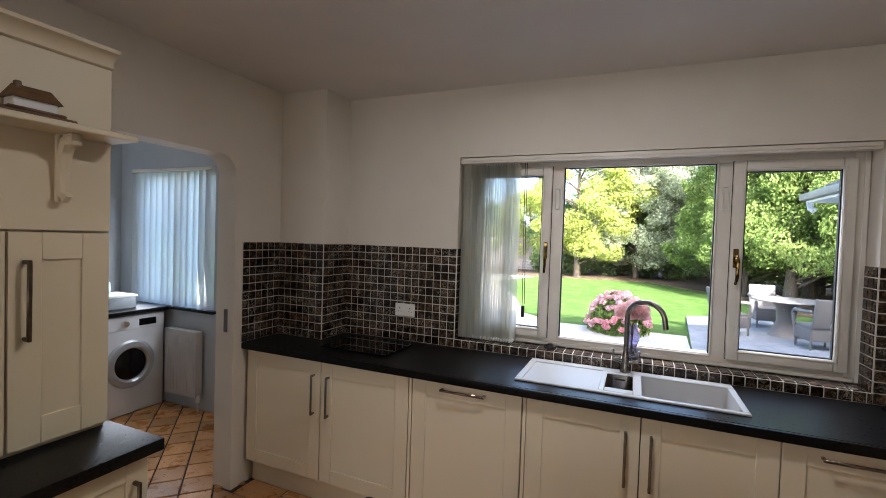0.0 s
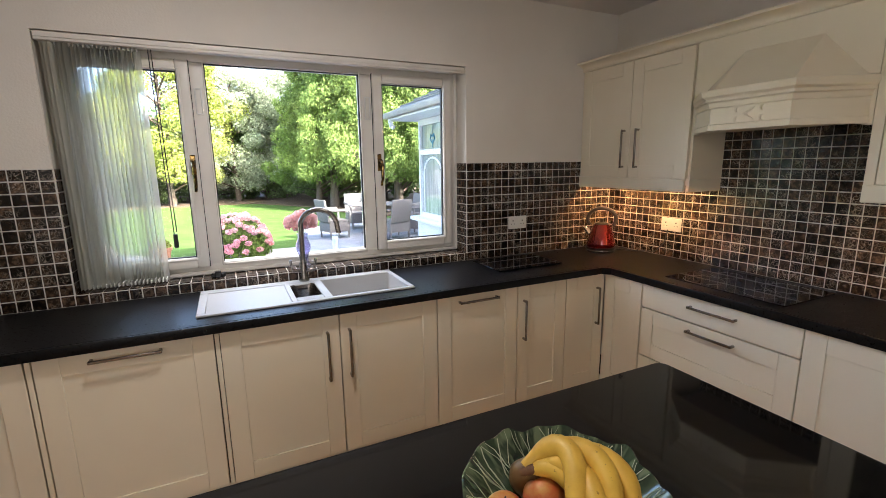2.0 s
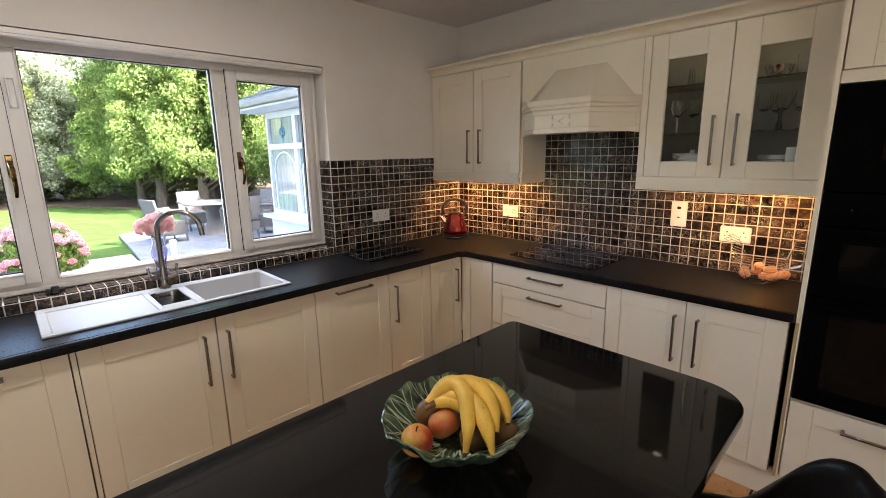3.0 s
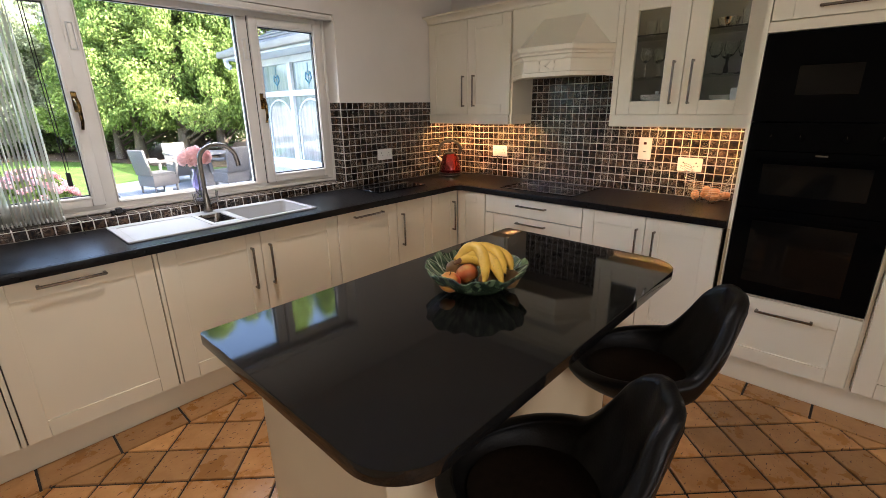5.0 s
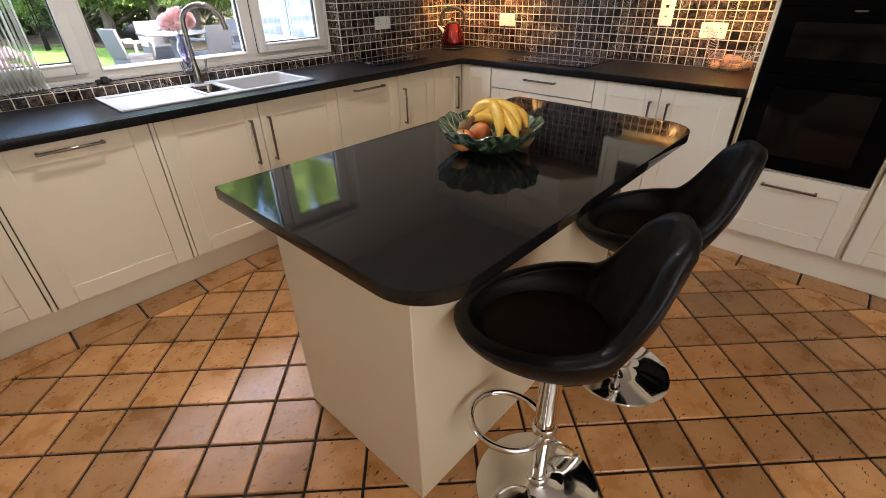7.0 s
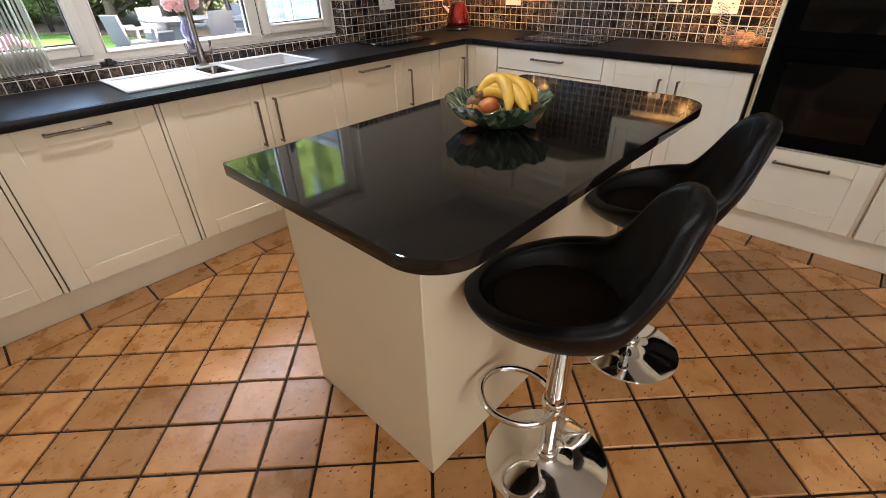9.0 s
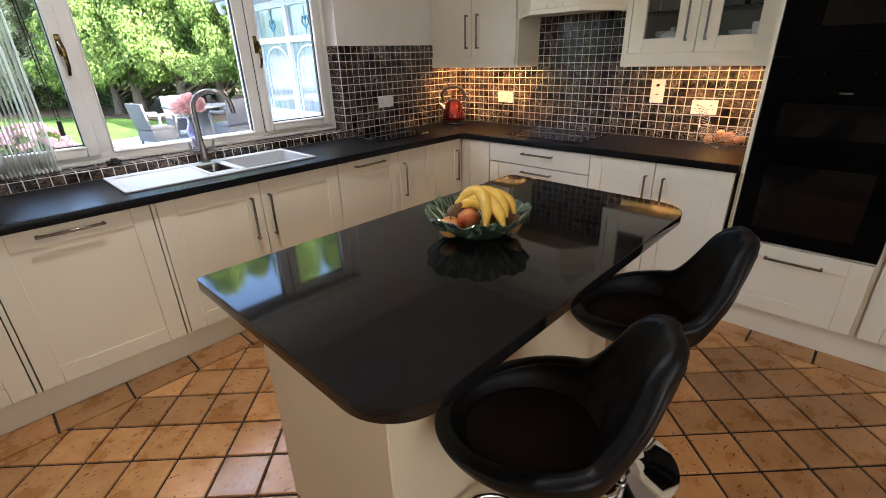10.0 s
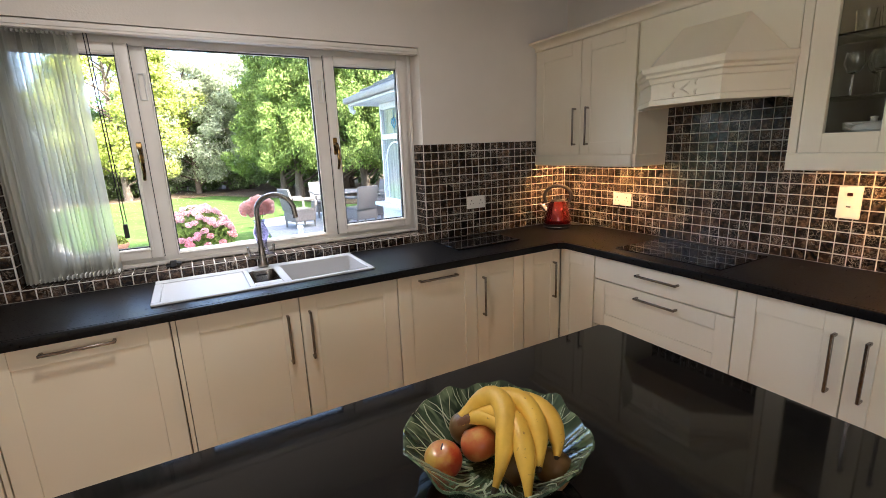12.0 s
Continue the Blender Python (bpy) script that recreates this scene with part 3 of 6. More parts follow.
def shaker(parent, x0, x1, z0, z1, name="door", rail=0.078, m=None, material=None):
    """A framed door front in the plane y = -0.02 .. 0, facing -y: a panel with its stiles and rails."""
    g = 0.0024
    material = material or cream
    x0, x1, z0, z1 = x0 + g, x1 - g, z0 + g, z1 - g
    rw = min(rail, (x1 - x0) * 0.3)
    d = part(name, boxes(((x0 + rw - 0.006, -0.0145, z0 + rail - 0.006), (x1 - rw + 0.006, -0.003, z1 - rail + 0.006))), material, parent, m=m)
    for a, b in ((x0, x0 + rw), (x1 - rw, x1)):
        part("stile", boxes(((a, -0.022, z0), (b, -0.001, z1)), bevel=0.0018), material, d)
    for a, b in ((z0, z0 + rail), (z1 - rail, z1)):
        part("rail", boxes(((x0 + rw + 0.0002, -0.0215, a), (x1 - rw - 0.0002, -0.001, b)), bevel=0.0014), material, d)
    return d


def slab(x0, x1, z0, z1):
    g = 0.0024
    return boxes(((x0 + g, -0.022, z0 + g), (x1 - g, -0.001, z1 - g)), bevel=0.0025)


def base_unit(name, label, m, width, fronts, z0=0.152, depth=0.51, category="cabinet", z1=0.868):
    """fronts: (x0, x1, z0, z1, style, handle) with handle (orientation, x, z) or None."""
    u = thing(name, label, category, m, group="fitted kitchen units")
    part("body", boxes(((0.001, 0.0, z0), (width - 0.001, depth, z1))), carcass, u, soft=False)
    for fx0, fx1, fz0, fz1, style, hd in fronts:
        d = part("drawer_front", slab(fx0, fx1, fz0, fz1), cream, u) if style == "slab" else shaker(u, fx0, fx1, fz0, fz1, "drawer_front" if style == "drawer" else "door")
        if hd:
            part("handle", handle_bm(0.238, hd[0] == "v", (hd[1], -0.022, hd[2])), steel, d, "brushed steel bar handle")
    return u


NY = 1.922
DZ0, DZ1 = 0.158, 0.866


def north(x):
    return pose(x, NY, 0)


def east(y):
    return pose(0.022, y, 0, 0, 0, -90)


base_unit("base_cabinet", "ivory two-door base cabinet with shaker doors", north(-3.915), 1.147,
          [(0, 0.573, DZ0, DZ1, "door", ("v", 0.573 - 0.046, 0.668)), (0.573, 1.147, DZ0, DZ1, "door", ("v", 0.573 + 0.058, 0.668))])
base_unit("dishwasher", "ivory panelled dishwasher with a top bar handle", north(-2.767), 0.628,
          [(0.020, 0.608, DZ0, DZ1, "door", ("h", 0.308, 0.832))], category="dishwasher")
for px in (-2.767, -2.157):
    single("end_panel", boxes(((px + 0.001, NY - 0.02, 0.158), (px + 0.0175, NY - 0.002, 0.866)), bevel=0.0015), cream, "narrow ivory filler panel beside the dishwasher", "panel")
base_unit("sink_cabinet", "ivory two-door sink base cabinet", north(-2.139), 0.999,
          [(0, 0.4995, DZ0, DZ1, "door", ("v", 0.44, 0.672)), (0.4995, 0.999, DZ0, DZ1, "door", ("v", 0.5415, 0.672))], z1=0.69)
base_unit("washer_dryer_panel", "ivory panelled integrated appliance with top bar handle", north(-1.14), 0.494,
          [(0, 0.494, DZ0, DZ1, "door", ("h", 0.24, 0.828))], category="appliance")
base_unit("narrow_cabinet", "narrow ivory base cabinet with one door", north(-0.646), 0.346, [(0, 0.346, DZ0, DZ1, "door", ("v", 0.042, 0.664))])
corner = base_unit("corner_cabinet", "ivory corner base cabinet with folding doors", north(-0.30), 0.278, [(0, 0.2995, DZ0, DZ1, "door", ("v", 0.238, 0.667))])
shaker(corner, 0, 0.277, DZ0, DZ1, m=pose(0.3 + 0.0215, -0.0225, 0, 0, 0, -90))
base_unit("drawer_unit", "ivory three-drawer unit under the hob", east(1.619), 0.791,
          [(0, 0.791, 0.731, DZ1, "slab", ("h", 0.411, 0.815)), (0, 0.791, 0.45, 0.729, "drawer", ("h", 0.411, 0.688)), (0, 0.791, DZ0, 0.448, "drawer", ("h", 0.411, 0.405))])
base_unit("base_cabinet", "ivory two-door base cabinet beside the ovens", east(0.828), 0.79,
          [(0, 0.397, DZ0, DZ1, "door", ("v", 0.355, 0.672)), (0.397, 0.79, DZ0, DZ1, "door", ("v", 0.455, 0.672))])
single("plinth", boxes(((-3.92, 1.965, 0.0), (0.07, 1.983, 0.151)), bevel=0.002), cream, "long ivory kickboard under the base cabinets", "plinth")
single("plinth", boxes(((0.055, -1.25, 0.0), (0.073, 1.964, 0.151)), bevel=0.002), cream, "long ivory kickboard under the base cabinets", "plinth")

# worktop in an L with a mitred inner corner
wt = boxes(((-3.936, 1.888, 0.87), (-3.568, 2.183, TOP)), ((-3.568, 1.888, 0.87), (-1.806, 2.449, TOP)), ((-1.806, 1.888, 0.87), (-1.246, 2.009, TOP)),
           ((-1.806, 2.356, 0.87), (-1.246, 2.449, TOP)), ((-1.246, 1.888, 0.87), (0.558, 2.449, TOP)), ((-0.005, 0.022, 0.87), (0.558, 1.888, TOP)))
wtop = thing("worktop", "black satin worktop in an L along two walls", "worktop")
bmesh.ops.remove_doubles(wt, verts=wt.verts, dist=0.0001)
part("slab", wt, worktop_m, wtop, soft=False)
part("front_edge", boxes(((-3.936, 1.868, 0.87), (-0.006, 1.8879, TOP)), bevel=0.005), worktop_m, wtop)
part("front_edge", boxes(((-0.025, 0.022, 0.87), (-0.0051, 1.8675, TOP)), bevel=0.005), worktop_m, wtop)
part("mitre", prism(bmesh.new(), [(-0.062, 1.8678), (-0.0252, 1.8678), (-0.0252, 1.831)], 0.8705, TOP - 0.0003), worktop_m, wtop)

# ---- sink, tap, hob, boards ----
sink = thing("sink", "white composite inset sink with drainer and two bowls", "sink", pose(-2.222, 1.985, TOP))
sk = bmesh.new()
W, D, H = 1.0, 0.432, 0.010
box(sk, (0, 0, 0.0005), (W, 0.028, H), 0.003)
box(sk, (0, D - 0.065, 0.0005), (W, D, H), 0.003)
box(sk, (W - 0.028, 0.028, 0.0005), (W, D - 0.065, H), 0.003)
box(sk, (0.0, 0.028, 0.0005), (0.035, D - 0.065, H), 0.003)
box(sk, (0.035, 0.028, 0.0005), (0.395, D - 0.065, 0.006), 0.002)
box(sk, (0.395, 0.028, 0.0005), (0.42, D - 0.065, H), 0.003)
box(sk, (0.42, 0.028, 0.0005), (0.545, 0.085, H), 0.003)
box(sk, (0.42, D - 0.1, 0.0005), (0.545, D - 0.065, H), 0.003)
box(sk, (0.545, 0.028, 0.0005), (0.585, D - 0.065, H), 0.003)
part("rim", sk, composite, sink)


def basin(x0, x1, y0, y1, depth, r):
    bm = bmesh.new()
    o = rounded([(x0, y0, r), (x1, y0, r), (x1, y1, r), (x0, y1, r)], 5)
    i = rounded([(x0 + 0.012, y0 + 0.012, r), (x1 - 0.012, y0 + 0.012, r), (x1 - 0.012, y1 - 0.012, r), (x0 + 0.012, y1 - 0.012, r)], 5)
    levels = [[bm.verts.new((x, y, H - 0.001)) for x, y in o], [bm.verts.new((x, y, -depth + 0.02)) for x, y in i],
              [bm.verts.new((x * 0.94 + (x0 + x1) * 0.03, y * 0.94 + (y0 + y1) * 0.03, -depth)) for x, y in i]]
    k = len(o)
    for p, q in zip(levels, levels[1:]):
        for a in range(k):
            bm.faces.new((p[a], p[(a + 1) % k], q[(a + 1) % k], q[a]))
    bm.faces.new(levels[-1])
    return bm


part("bowl", basin(0.583, 0.974, 0.026, D - 0.063, 0.19, 0.03), composite, sink)
part("small_bowl", basin(0.418, 0.547, 0.083, D - 0.098, 0.11, 0.035), steel, sink, "brushed steel strainer bowl")
dk = lathe(bmesh.new(), [(0, 0.002), (0.03, 0.002), (0.032, 0.0), (0.036, 0.0)], 20, (0.66, 0.2, -0.188))
part("drain", dk, chrome, sink)
part("overflow", boxes(((0.46, D - 0.108, -0.02), (0.51, D - 0.104, -0.012)), bevel=0.002), gasket, sink)
# the worktop is cut away under the bowls
tap = thing("tap", "brushed steel swan-neck mixer tap with two levers", "tap", pose(-1.716, 2.385, TOP + H))
tb = lathe(bmesh.new(), [(0, 0), (0.027, 0), (0.028, 0.008), (0.024, 0.014), (0.022, 0.05), (0.018, 0.085), (0.0125, 0.12), (0, 0.12)], 20)
part("tap_body", tb, steel, tap)
arc = [(0, 0, 0.10), (0, 0, 0.18), (0, 0, 0.28)] + [(0.088 - 0.088 * math.cos(a), -0.075 * (1 - math.cos(a)) * 0.6, 0.30 + 0.088 * math.sin(a)) for a in [i * math.pi / 12 for i in range(12)]] + [(0.181, -0.092, 0.262)]
part("spout", tube(bmesh.new(), arc, 0.0135, 12), steel, tap)
for s in (-1, 1):
    lv = tube(bmesh.new(), [(0, 0, 0.052), (s * 0.045, 0, 0.060), (s * 0.060, 0, 0.062)], [0.013, 0.012, 0.013], 10)
    tube(lv, [(s * 0.058, 0, 0.055), (s * 0.062, 0, 0.085), (s * 0.066, -0.002, 0.118)], [0.007, 0.006, 0.0075], 8)
    part("lever", lv, steel, tap)

hob = thing("hob", "black glass induction hob set in the worktop", "hob", pose(0, 0, TOP))
part("glass_top", boxes(((0.075, 0.945, 0.0006), (0.49, 1.54, 0.006)), bevel=0.0015), black_gl, hob)
for cx, cy, r in ((0.18, 1.10, 0.075), (0.18, 1.39, 0.095), (0.37, 1.10, 0.095), (0.37, 1.39, 0.075)):
    hz = tube(bmesh.new(), [(cx + r * math.cos(a), cy + r * math.sin(a), 0.0062) for a in [i * math.pi / 16 for i in range(32)]], 0.0007, 4, closed=True)
    part("zone_mark", hz, cream_in, hob)
single("glass_board", boxes(((-0.665, 2.06, TOP + 0.004), (-0.20, 2.375, TOP + 0.010)), ((-0.65, 2.08, TOP), (-0.63, 2.10, TOP + 0.005)), ((-0.24, 2.08, TOP), (-0.22, 2.10, TOP + 0.005)),
                            ((-0.65, 2.33, TOP), (-0.63, 2.35, TOP + 0.005)), ((-0.24, 2.33, TOP), (-0.22, 2.35, TOP + 0.005)), bevel=0.002), black_gl,
       "dark glass worktop saver lying on the worktop", "chopping board")
single("glass_board", boxes(((-3.45, 2.02, TOP + 0.004), (-2.98, 2.36, TOP + 0.010)), ((-3.43, 2.04, TOP), (-3.41, 2.06, TOP + 0.005)), ((-3.02, 2.04, TOP), (-3.0, 2.06, TOP + 0.005)),
                            ((-3.43, 2.32, TOP), (-3.41, 2.34, TOP + 0.005)), ((-3.02, 2.32, TOP), (-3.0, 2.34, TOP + 0.005)), bevel=0.002), black_gl,
       "dark glass worktop saver lying on the worktop", "chopping board")

# ---- wall cabinets ----
UX = 0.282
UZ0, UZ1 = 1.432, 2.142


def upper(y):
    return pose(UX, y, 0, 0, 0, -90)


def hollow(x0, x1, z0, z1, y0, y1, t=0.018):
    return boxes(((x0, y0, z0), (x0 + t, y1, z1)), ((x1 - t, y0, z0), (x1, y1, z1)), ((x0 + t, y0, z0), (x1 - t, y1, z0 + t)),
                 ((x0 + t, y0, z1 - t), (x1 - t, y1, z1)), ((x0 + t, y1 - 0.006, z0 + t), (x1 - t, y1, z1 - t)))


def pelmet(u, w):
    part("pelmet", boxes(((0, -0.026, 1.362), (w, -0.006, 1.4338)), bevel=0.003), cream, u)


uc = thing("wall_cabinet", "ivory two-door wall cabinet with a light pelmet", "cabinet", upper(2.449), group="fitted kitchen units")
UW = 2.449 - 1.594
part("body", boxes(((0.0, 0.0, UZ0), (UW, 0.276, UZ1))), cream, uc, soft=False)
part("side_panel", boxes(((UW - 0.02, -0.004, 1.362), (UW - 0.001, 0.274, UZ0 - 0.001))), cream, uc, soft=False)
pelmet(uc, UW - 0.02)
for a, b, hx in ((0.004, 0.433, 0.395), (0.433, UW - 0.012, 0.503)):
    d = shaker(uc, a, b, UZ0, UZ1)
    part("handle", handle_bm(0.238, True, (hx, -0.022, 1.615)), steel, d, "brushed steel bar handle")

gc = thing("glazed_wall_cabinet", "ivory glazed wall cabinet holding glassware", "cabinet", upper(0.822), group="fitted kitchen units")
GW = 0.822 - 0.034
part("body", hollow(0, GW, UZ0 - 0.01, UZ1, 0, 0.276), cream, gc, soft=False)
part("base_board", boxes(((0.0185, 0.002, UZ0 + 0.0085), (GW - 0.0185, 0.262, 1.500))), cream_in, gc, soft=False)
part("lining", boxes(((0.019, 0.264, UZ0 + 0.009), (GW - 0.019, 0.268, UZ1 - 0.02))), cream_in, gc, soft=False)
pelmet(gc, GW)
for a, b, hx, gx0, gx1 in ((0.036, 0.405, 0.357, 0.119, 0.297), (0.405, GW - 0.004, 0.456, 0.507, 0.687)):
    g = 0.0024
    d = part("door", boxes(((a + g, -0.022, UZ0 + g), (gx0, -0.001, UZ1 - g)), bevel=0.0018), cream, gc)
    part("stile", boxes(((gx1, -0.022, UZ0 + g), (b - g, -0.001, UZ1 - g)), bevel=0.0018), cream, d)
    part("rail", boxes(((gx0 + 0.0002, -0.0215, UZ0 + g), (gx1 - 0.0002, -0.001, 1.512)), bevel=0.0014), cream, d)
    part("rail", boxes(((gx0 + 0.0002, -0.0215, 2.018), (gx1 - 0.0002, -0.001, UZ1 - g)), bevel=0.0014), cream, d)
    part("pane", boxes(((gx0 - 0.002, -0.012, 1.510), (gx1 + 0.002, -0.008, 2.020))), glass, d, "clear cabinet glass", soft=False)
    part("handle", handle_bm(0.238, True, (hx, -0.022, 1.612)), steel, d, "brushed steel bar handle")
part("stile", boxes(((0.0, -0.021, UZ0), (0.035, -0.001, UZ1)), bevel=0.0015), cream, gc)
for z in (1.885, 1.648):
    part("shelf", boxes(((0.02, 0.012, z - 0.004), (GW - 0.02, 0.262, z + 0.004)), bevel=0.001), clear, gc, "clear glass shelf")
for lx in (0.19, 0.60):
    part("spotlight", lathe(bmesh.new(), [(0, 0), (0.028, 0), (0.03, 0.008), (0, 0.008)], 16, (lx, 0.12, UZ1 - 0.028)), emit("spot lens %d" % int(lx * 100), (1.0, 0.82, 0.55), 0.8), gc)

# glassware and china behind the panes
gm = upper(0.822)


def goblet(h, r):
    return lathe(bmesh.new(), [(0, 0), (r * 0.8, 0.0), (r * 0.75, 0.003), (0.004, 0.008), (0.0035, h * 0.5), (r * 0.6, h * 0.56), (r, h * 0.75), (r * 0.82, h), (r * 0.79, h), (r * 0.95, h * 0.76), (r * 0.55, h * 0.58), (0, h * 0.54)], 16)


def tumbler(h, r):
    return lathe(bmesh.new(), [(0, 0), (r * 0.8, 0), (r, h), (r - 0.002, h), (r * 0.76, 0.006), (0, 0.006)], 16)


g0 = single("wine_glass", goblet(0.17, 0.034), clear, "clear stemmed wine glass on a glass shelf", "glass", gm @ pose(0.15, 0.09, 1.652), group="glasses in the cabinet")
for gx, gy in ((0.23, 0.10), (0.19, 0.19), (0.27, 0.2), (0.53, 0.09), (0.60, 0.10), (0.67, 0.09), (0.56, 0.2), (0.65, 0.2)):
    copy_thing(g0, gm @ pose(gx, gy, 1.652))
g1 = single("tumbler", tumbler(0.085, 0.032), clear, "clear glass tumbler on the upper glass shelf", "glass", gm @ pose(0.16, 0.1, 1.889), group="glasses in the cabinet")
for gx, gy in ((0.24, 0.1), (0.2, 0.2), (0.66, 0.1), (0.69, 0.2)):
    copy_thing(g1, gm @ pose(gx, gy, 1.889))
bowl_c = lathe(bmesh.new(), [(0, 0), (0.03, 0), (0.05, 0.02), (0.06, 0.05), (0.057, 0.05), (0.046, 0.023), (0, 0.006)], 20)
single("metal_bowl", bowl_c, chrome, "small shiny metal bowl on the upper shelf", "bowl", gm @ pose(0.565, 0.11, 1.889))
single("dark_figurine", lathe(bmesh.new(), [(0, 0), (0.014, 0), (0.012, 0.03), (0.006, 0.05), (0.009, 0.075), (0.004, 0.10), (0, 0.102)], 12), black_pl,
       "small dark slender bottle among the glasses", "bottle", gm @ pose(0.60, 0.055, 1.652))
jug = lathe(bmesh.new(), [(0, 0), (0.05, 0), (0.062, 0.008), (0.066, 0.02), (0.058, 0.034), (0.03, 0.045), (0.012, 0.05), (0.010, 0.06), (0.014, 0.068), (0, 0.072)], 24)
tube(jug, [(-0.06, 0, 0.015), (-0.09, 0, 0.03), (-0.085, 0, 0.045), (-0.05, 0, 0.036)], 0.005, 8)
single("butter_dish", jug, china, "white china lidded dish with a loop handle", "dish", gm @ pose(0.235, 0.1, 1.5005))
single("plate_stack", lathe(bmesh.new(), [(0, 0), (0.06, 0), (0.085, 0.02), (0.088, 0.05), (0.08, 0.052), (0, 0.03)], 24), china, "stack of white china plates", "plates", gm @ pose(0.2, 0.18, 1.5005))
single("china_box", boxes(((-0.05, -0.03, 0), (0.03, 0.03, 0.018)), ((0.035, -0.02, 0), (0.075, 0.02, 0.075)), bevel=0.004), china, "white china pieces standing on the cabinet floor", "china", gm @ pose(0.60, 0.10, 1.5005))
single("plate_stack", lathe(bmesh.new(), [(0, 0), (0.05, 0), (0.075, 0.02), (0.078, 0.04), (0, 0.03)], 24), china, "stack of white china saucers", "plates", gm @ pose(0.58, 0.2, 1.5005))

# cooker hood canopy
hood = thing("cooker_hood", "ivory mantel-style cooker hood canopy with carved panel", "hood", group="fitted kitchen units")
HY0, HY1, HC = 0.824, 1.592, 1.208
fac = bmesh.new()
arch = [(HY0, UZ1), (HY0, 1.668)] + [(HY0 + 0.02 + (HY1 - HY0 - 0.04) * i / 12, 1.668 + 0.022 * math.sin(math.pi * i / 12) ** 0.5) for i in range(13)] + [(HY1, 1.668), (HY1, UZ1)]
va = [fac.verts.new((0.262, y, z)) for y, z in arch]
vb = [fac.verts.new((0.282, y, z)) for y, z in arch]
fs = [fac.faces.new(va), fac.faces.new(vb[::-1])] + [fac.faces.new((va[i], vb[i], vb[(i + 1) % len(va)], va[(i + 1) % len(va)])) for i in range(len(va))]
bmesh.ops.recalc_face_normals(fac, faces=fs)
part("fascia", fac, cream, hood, soft=False)


def hood_ring(off, z):
    return [(0.2615, HY0 + 0.012 - off * 0.6, z), (0.052 - off, HC - 0.2 - off * 0.7, z), (0.052 - off, HC + 0.152 + off * 0.7, z), (0.2615, HY1 - 0.012 + off * 0.6, z)]


mant = bmesh.new()
prof = [(0.0, 1.675), (0.0, 1.70), (-0.006, 1.704), (-0.006, 1.775), (0.0, 1.78), (0.004, 1.80), (0.016, 1.806), (0.016, 1.818), (0.03, 1.828), (0.034, 1.846), (0.034, 1.856), (0.0, 1.862)]
rings = [[mant.verts.new(p) for p in hood_ring(o, z)] for o, z in prof]
for p, q in zip(rings, rings[1:]):
    for i in range(3):
        mant.faces.new((p[i], p[i + 1], q[i + 1], q[i]))
mant.faces.new(rings[0])
mant.faces.new(rings[-1])
bmesh.ops.recalc_face_normals(mant, faces=mant.faces)
part("mantel", mant, cream, hood, soft=False)
py = bmesh.new()
a0, a1, a2, a3 = [py.verts.new(p) for p in ((0.2612, HY0 + 0.03, 1.860), (0.058, HC - 0.195, 1.860), (0.058, HC + 0.147, 1.860), (0.2612, HY1 - 0.03, 1.860))]
t0, t1 = py.verts.new((0.2612, HC - 0.182, 2.052)), py.verts.new((0.2612, HC + 0.134, 2.052))
for f in ((a0, a1, t0), (a1, a2, t1, t0), (a2, a3, t1), (a0, t0, t1, a3), (a0, a3, a2, a1)):
    py.faces.new(f)
bmesh.ops.recalc_face_normals(py, faces=py.faces)
part("canopy_top", py, cream, hood, soft=False)
HM = HC - 0.024
for dy in (-0.062, 0.046):
    for dz in (-0.021, 0.021):
        pts = [(0.0555, HM + dy + 0.008 * math.cos(a), 1.739 + dz + 0.011 * math.sin(a)) for a in [-1.9 + j * 3.8 / 6 for j in range(7)]]
        part("carving", tube(bmesh.new(), pts, [0.0015, 0.003, 0.004, 0.0045, 0.004, 0.003, 0.0015], 6), cream, hood, "carved scroll motif")
for dz in (-1, 1):
    pts = [(0.0555, HM + 0.016 - 0.044 * u, 1.739 + dz * (0.001 + 0.026 * u ** 1.3)) for u in [j / 6 for j in range(7)]]
    part("carving", tube(bmesh.new(), pts, [0.004, 0.0045, 0.0045, 0.004, 0.0035, 0.0025, 0.0015], 6), cream, hood, "carved leaf motif")
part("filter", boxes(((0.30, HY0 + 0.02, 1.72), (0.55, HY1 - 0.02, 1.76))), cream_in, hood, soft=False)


def moulding(profile, depth, y0, y1):
    """A cove moulding along y; the profile runs in x and z, closed by a back face at depth."""
    bm = bmesh.new()
    pr = [(depth, profile[0][1])] + list(profile) + [(depth, profile[-1][1])]
    ends = [[bm.verts.new((x, y, z)) for x, z in pr] for y in (y0, y1)]
    n = len(pr)
    for k in range(n):
        bm.faces.new((ends[0][k], ends[0][(k + 1) % n], ends[1][(k + 1) % n], ends[1][k]))
    bm.faces.new(ends[0])
    bm.faces.new(ends[1])
    bmesh.ops.recalc_face_normals(bm, faces=bm.faces)
    return bm


def cove(x, z, out, up, sign=-1):
    """Bead, hollow and square top edge, standing out to one side."""
    pts = [(x + sign * 0.004, z), (x + sign * 0.009, z + 0.004), (x + sign * 0.006, z + 0.010)]
    pts += [(x + sign * (0.006 + (out - 0.012) * (1 - math.cos(a))), z + 0.010 + (up - 0.026) * math.sin(a)) for a in [k * math.pi / 12 for k in range(1, 7)]]
    return pts + [(x + sign * out, z + up - 0.014), (x + sign * out, z + up - 0.002), (x + sign * (out - 0.002), z + up)]


single("cornice", moulding(cove(0.262, 2.1425, 0.066, 0.058), 0.30, 0.03, 2.449), cream,
       "ivory moulded cornice along the wall cabinets", "cornice")

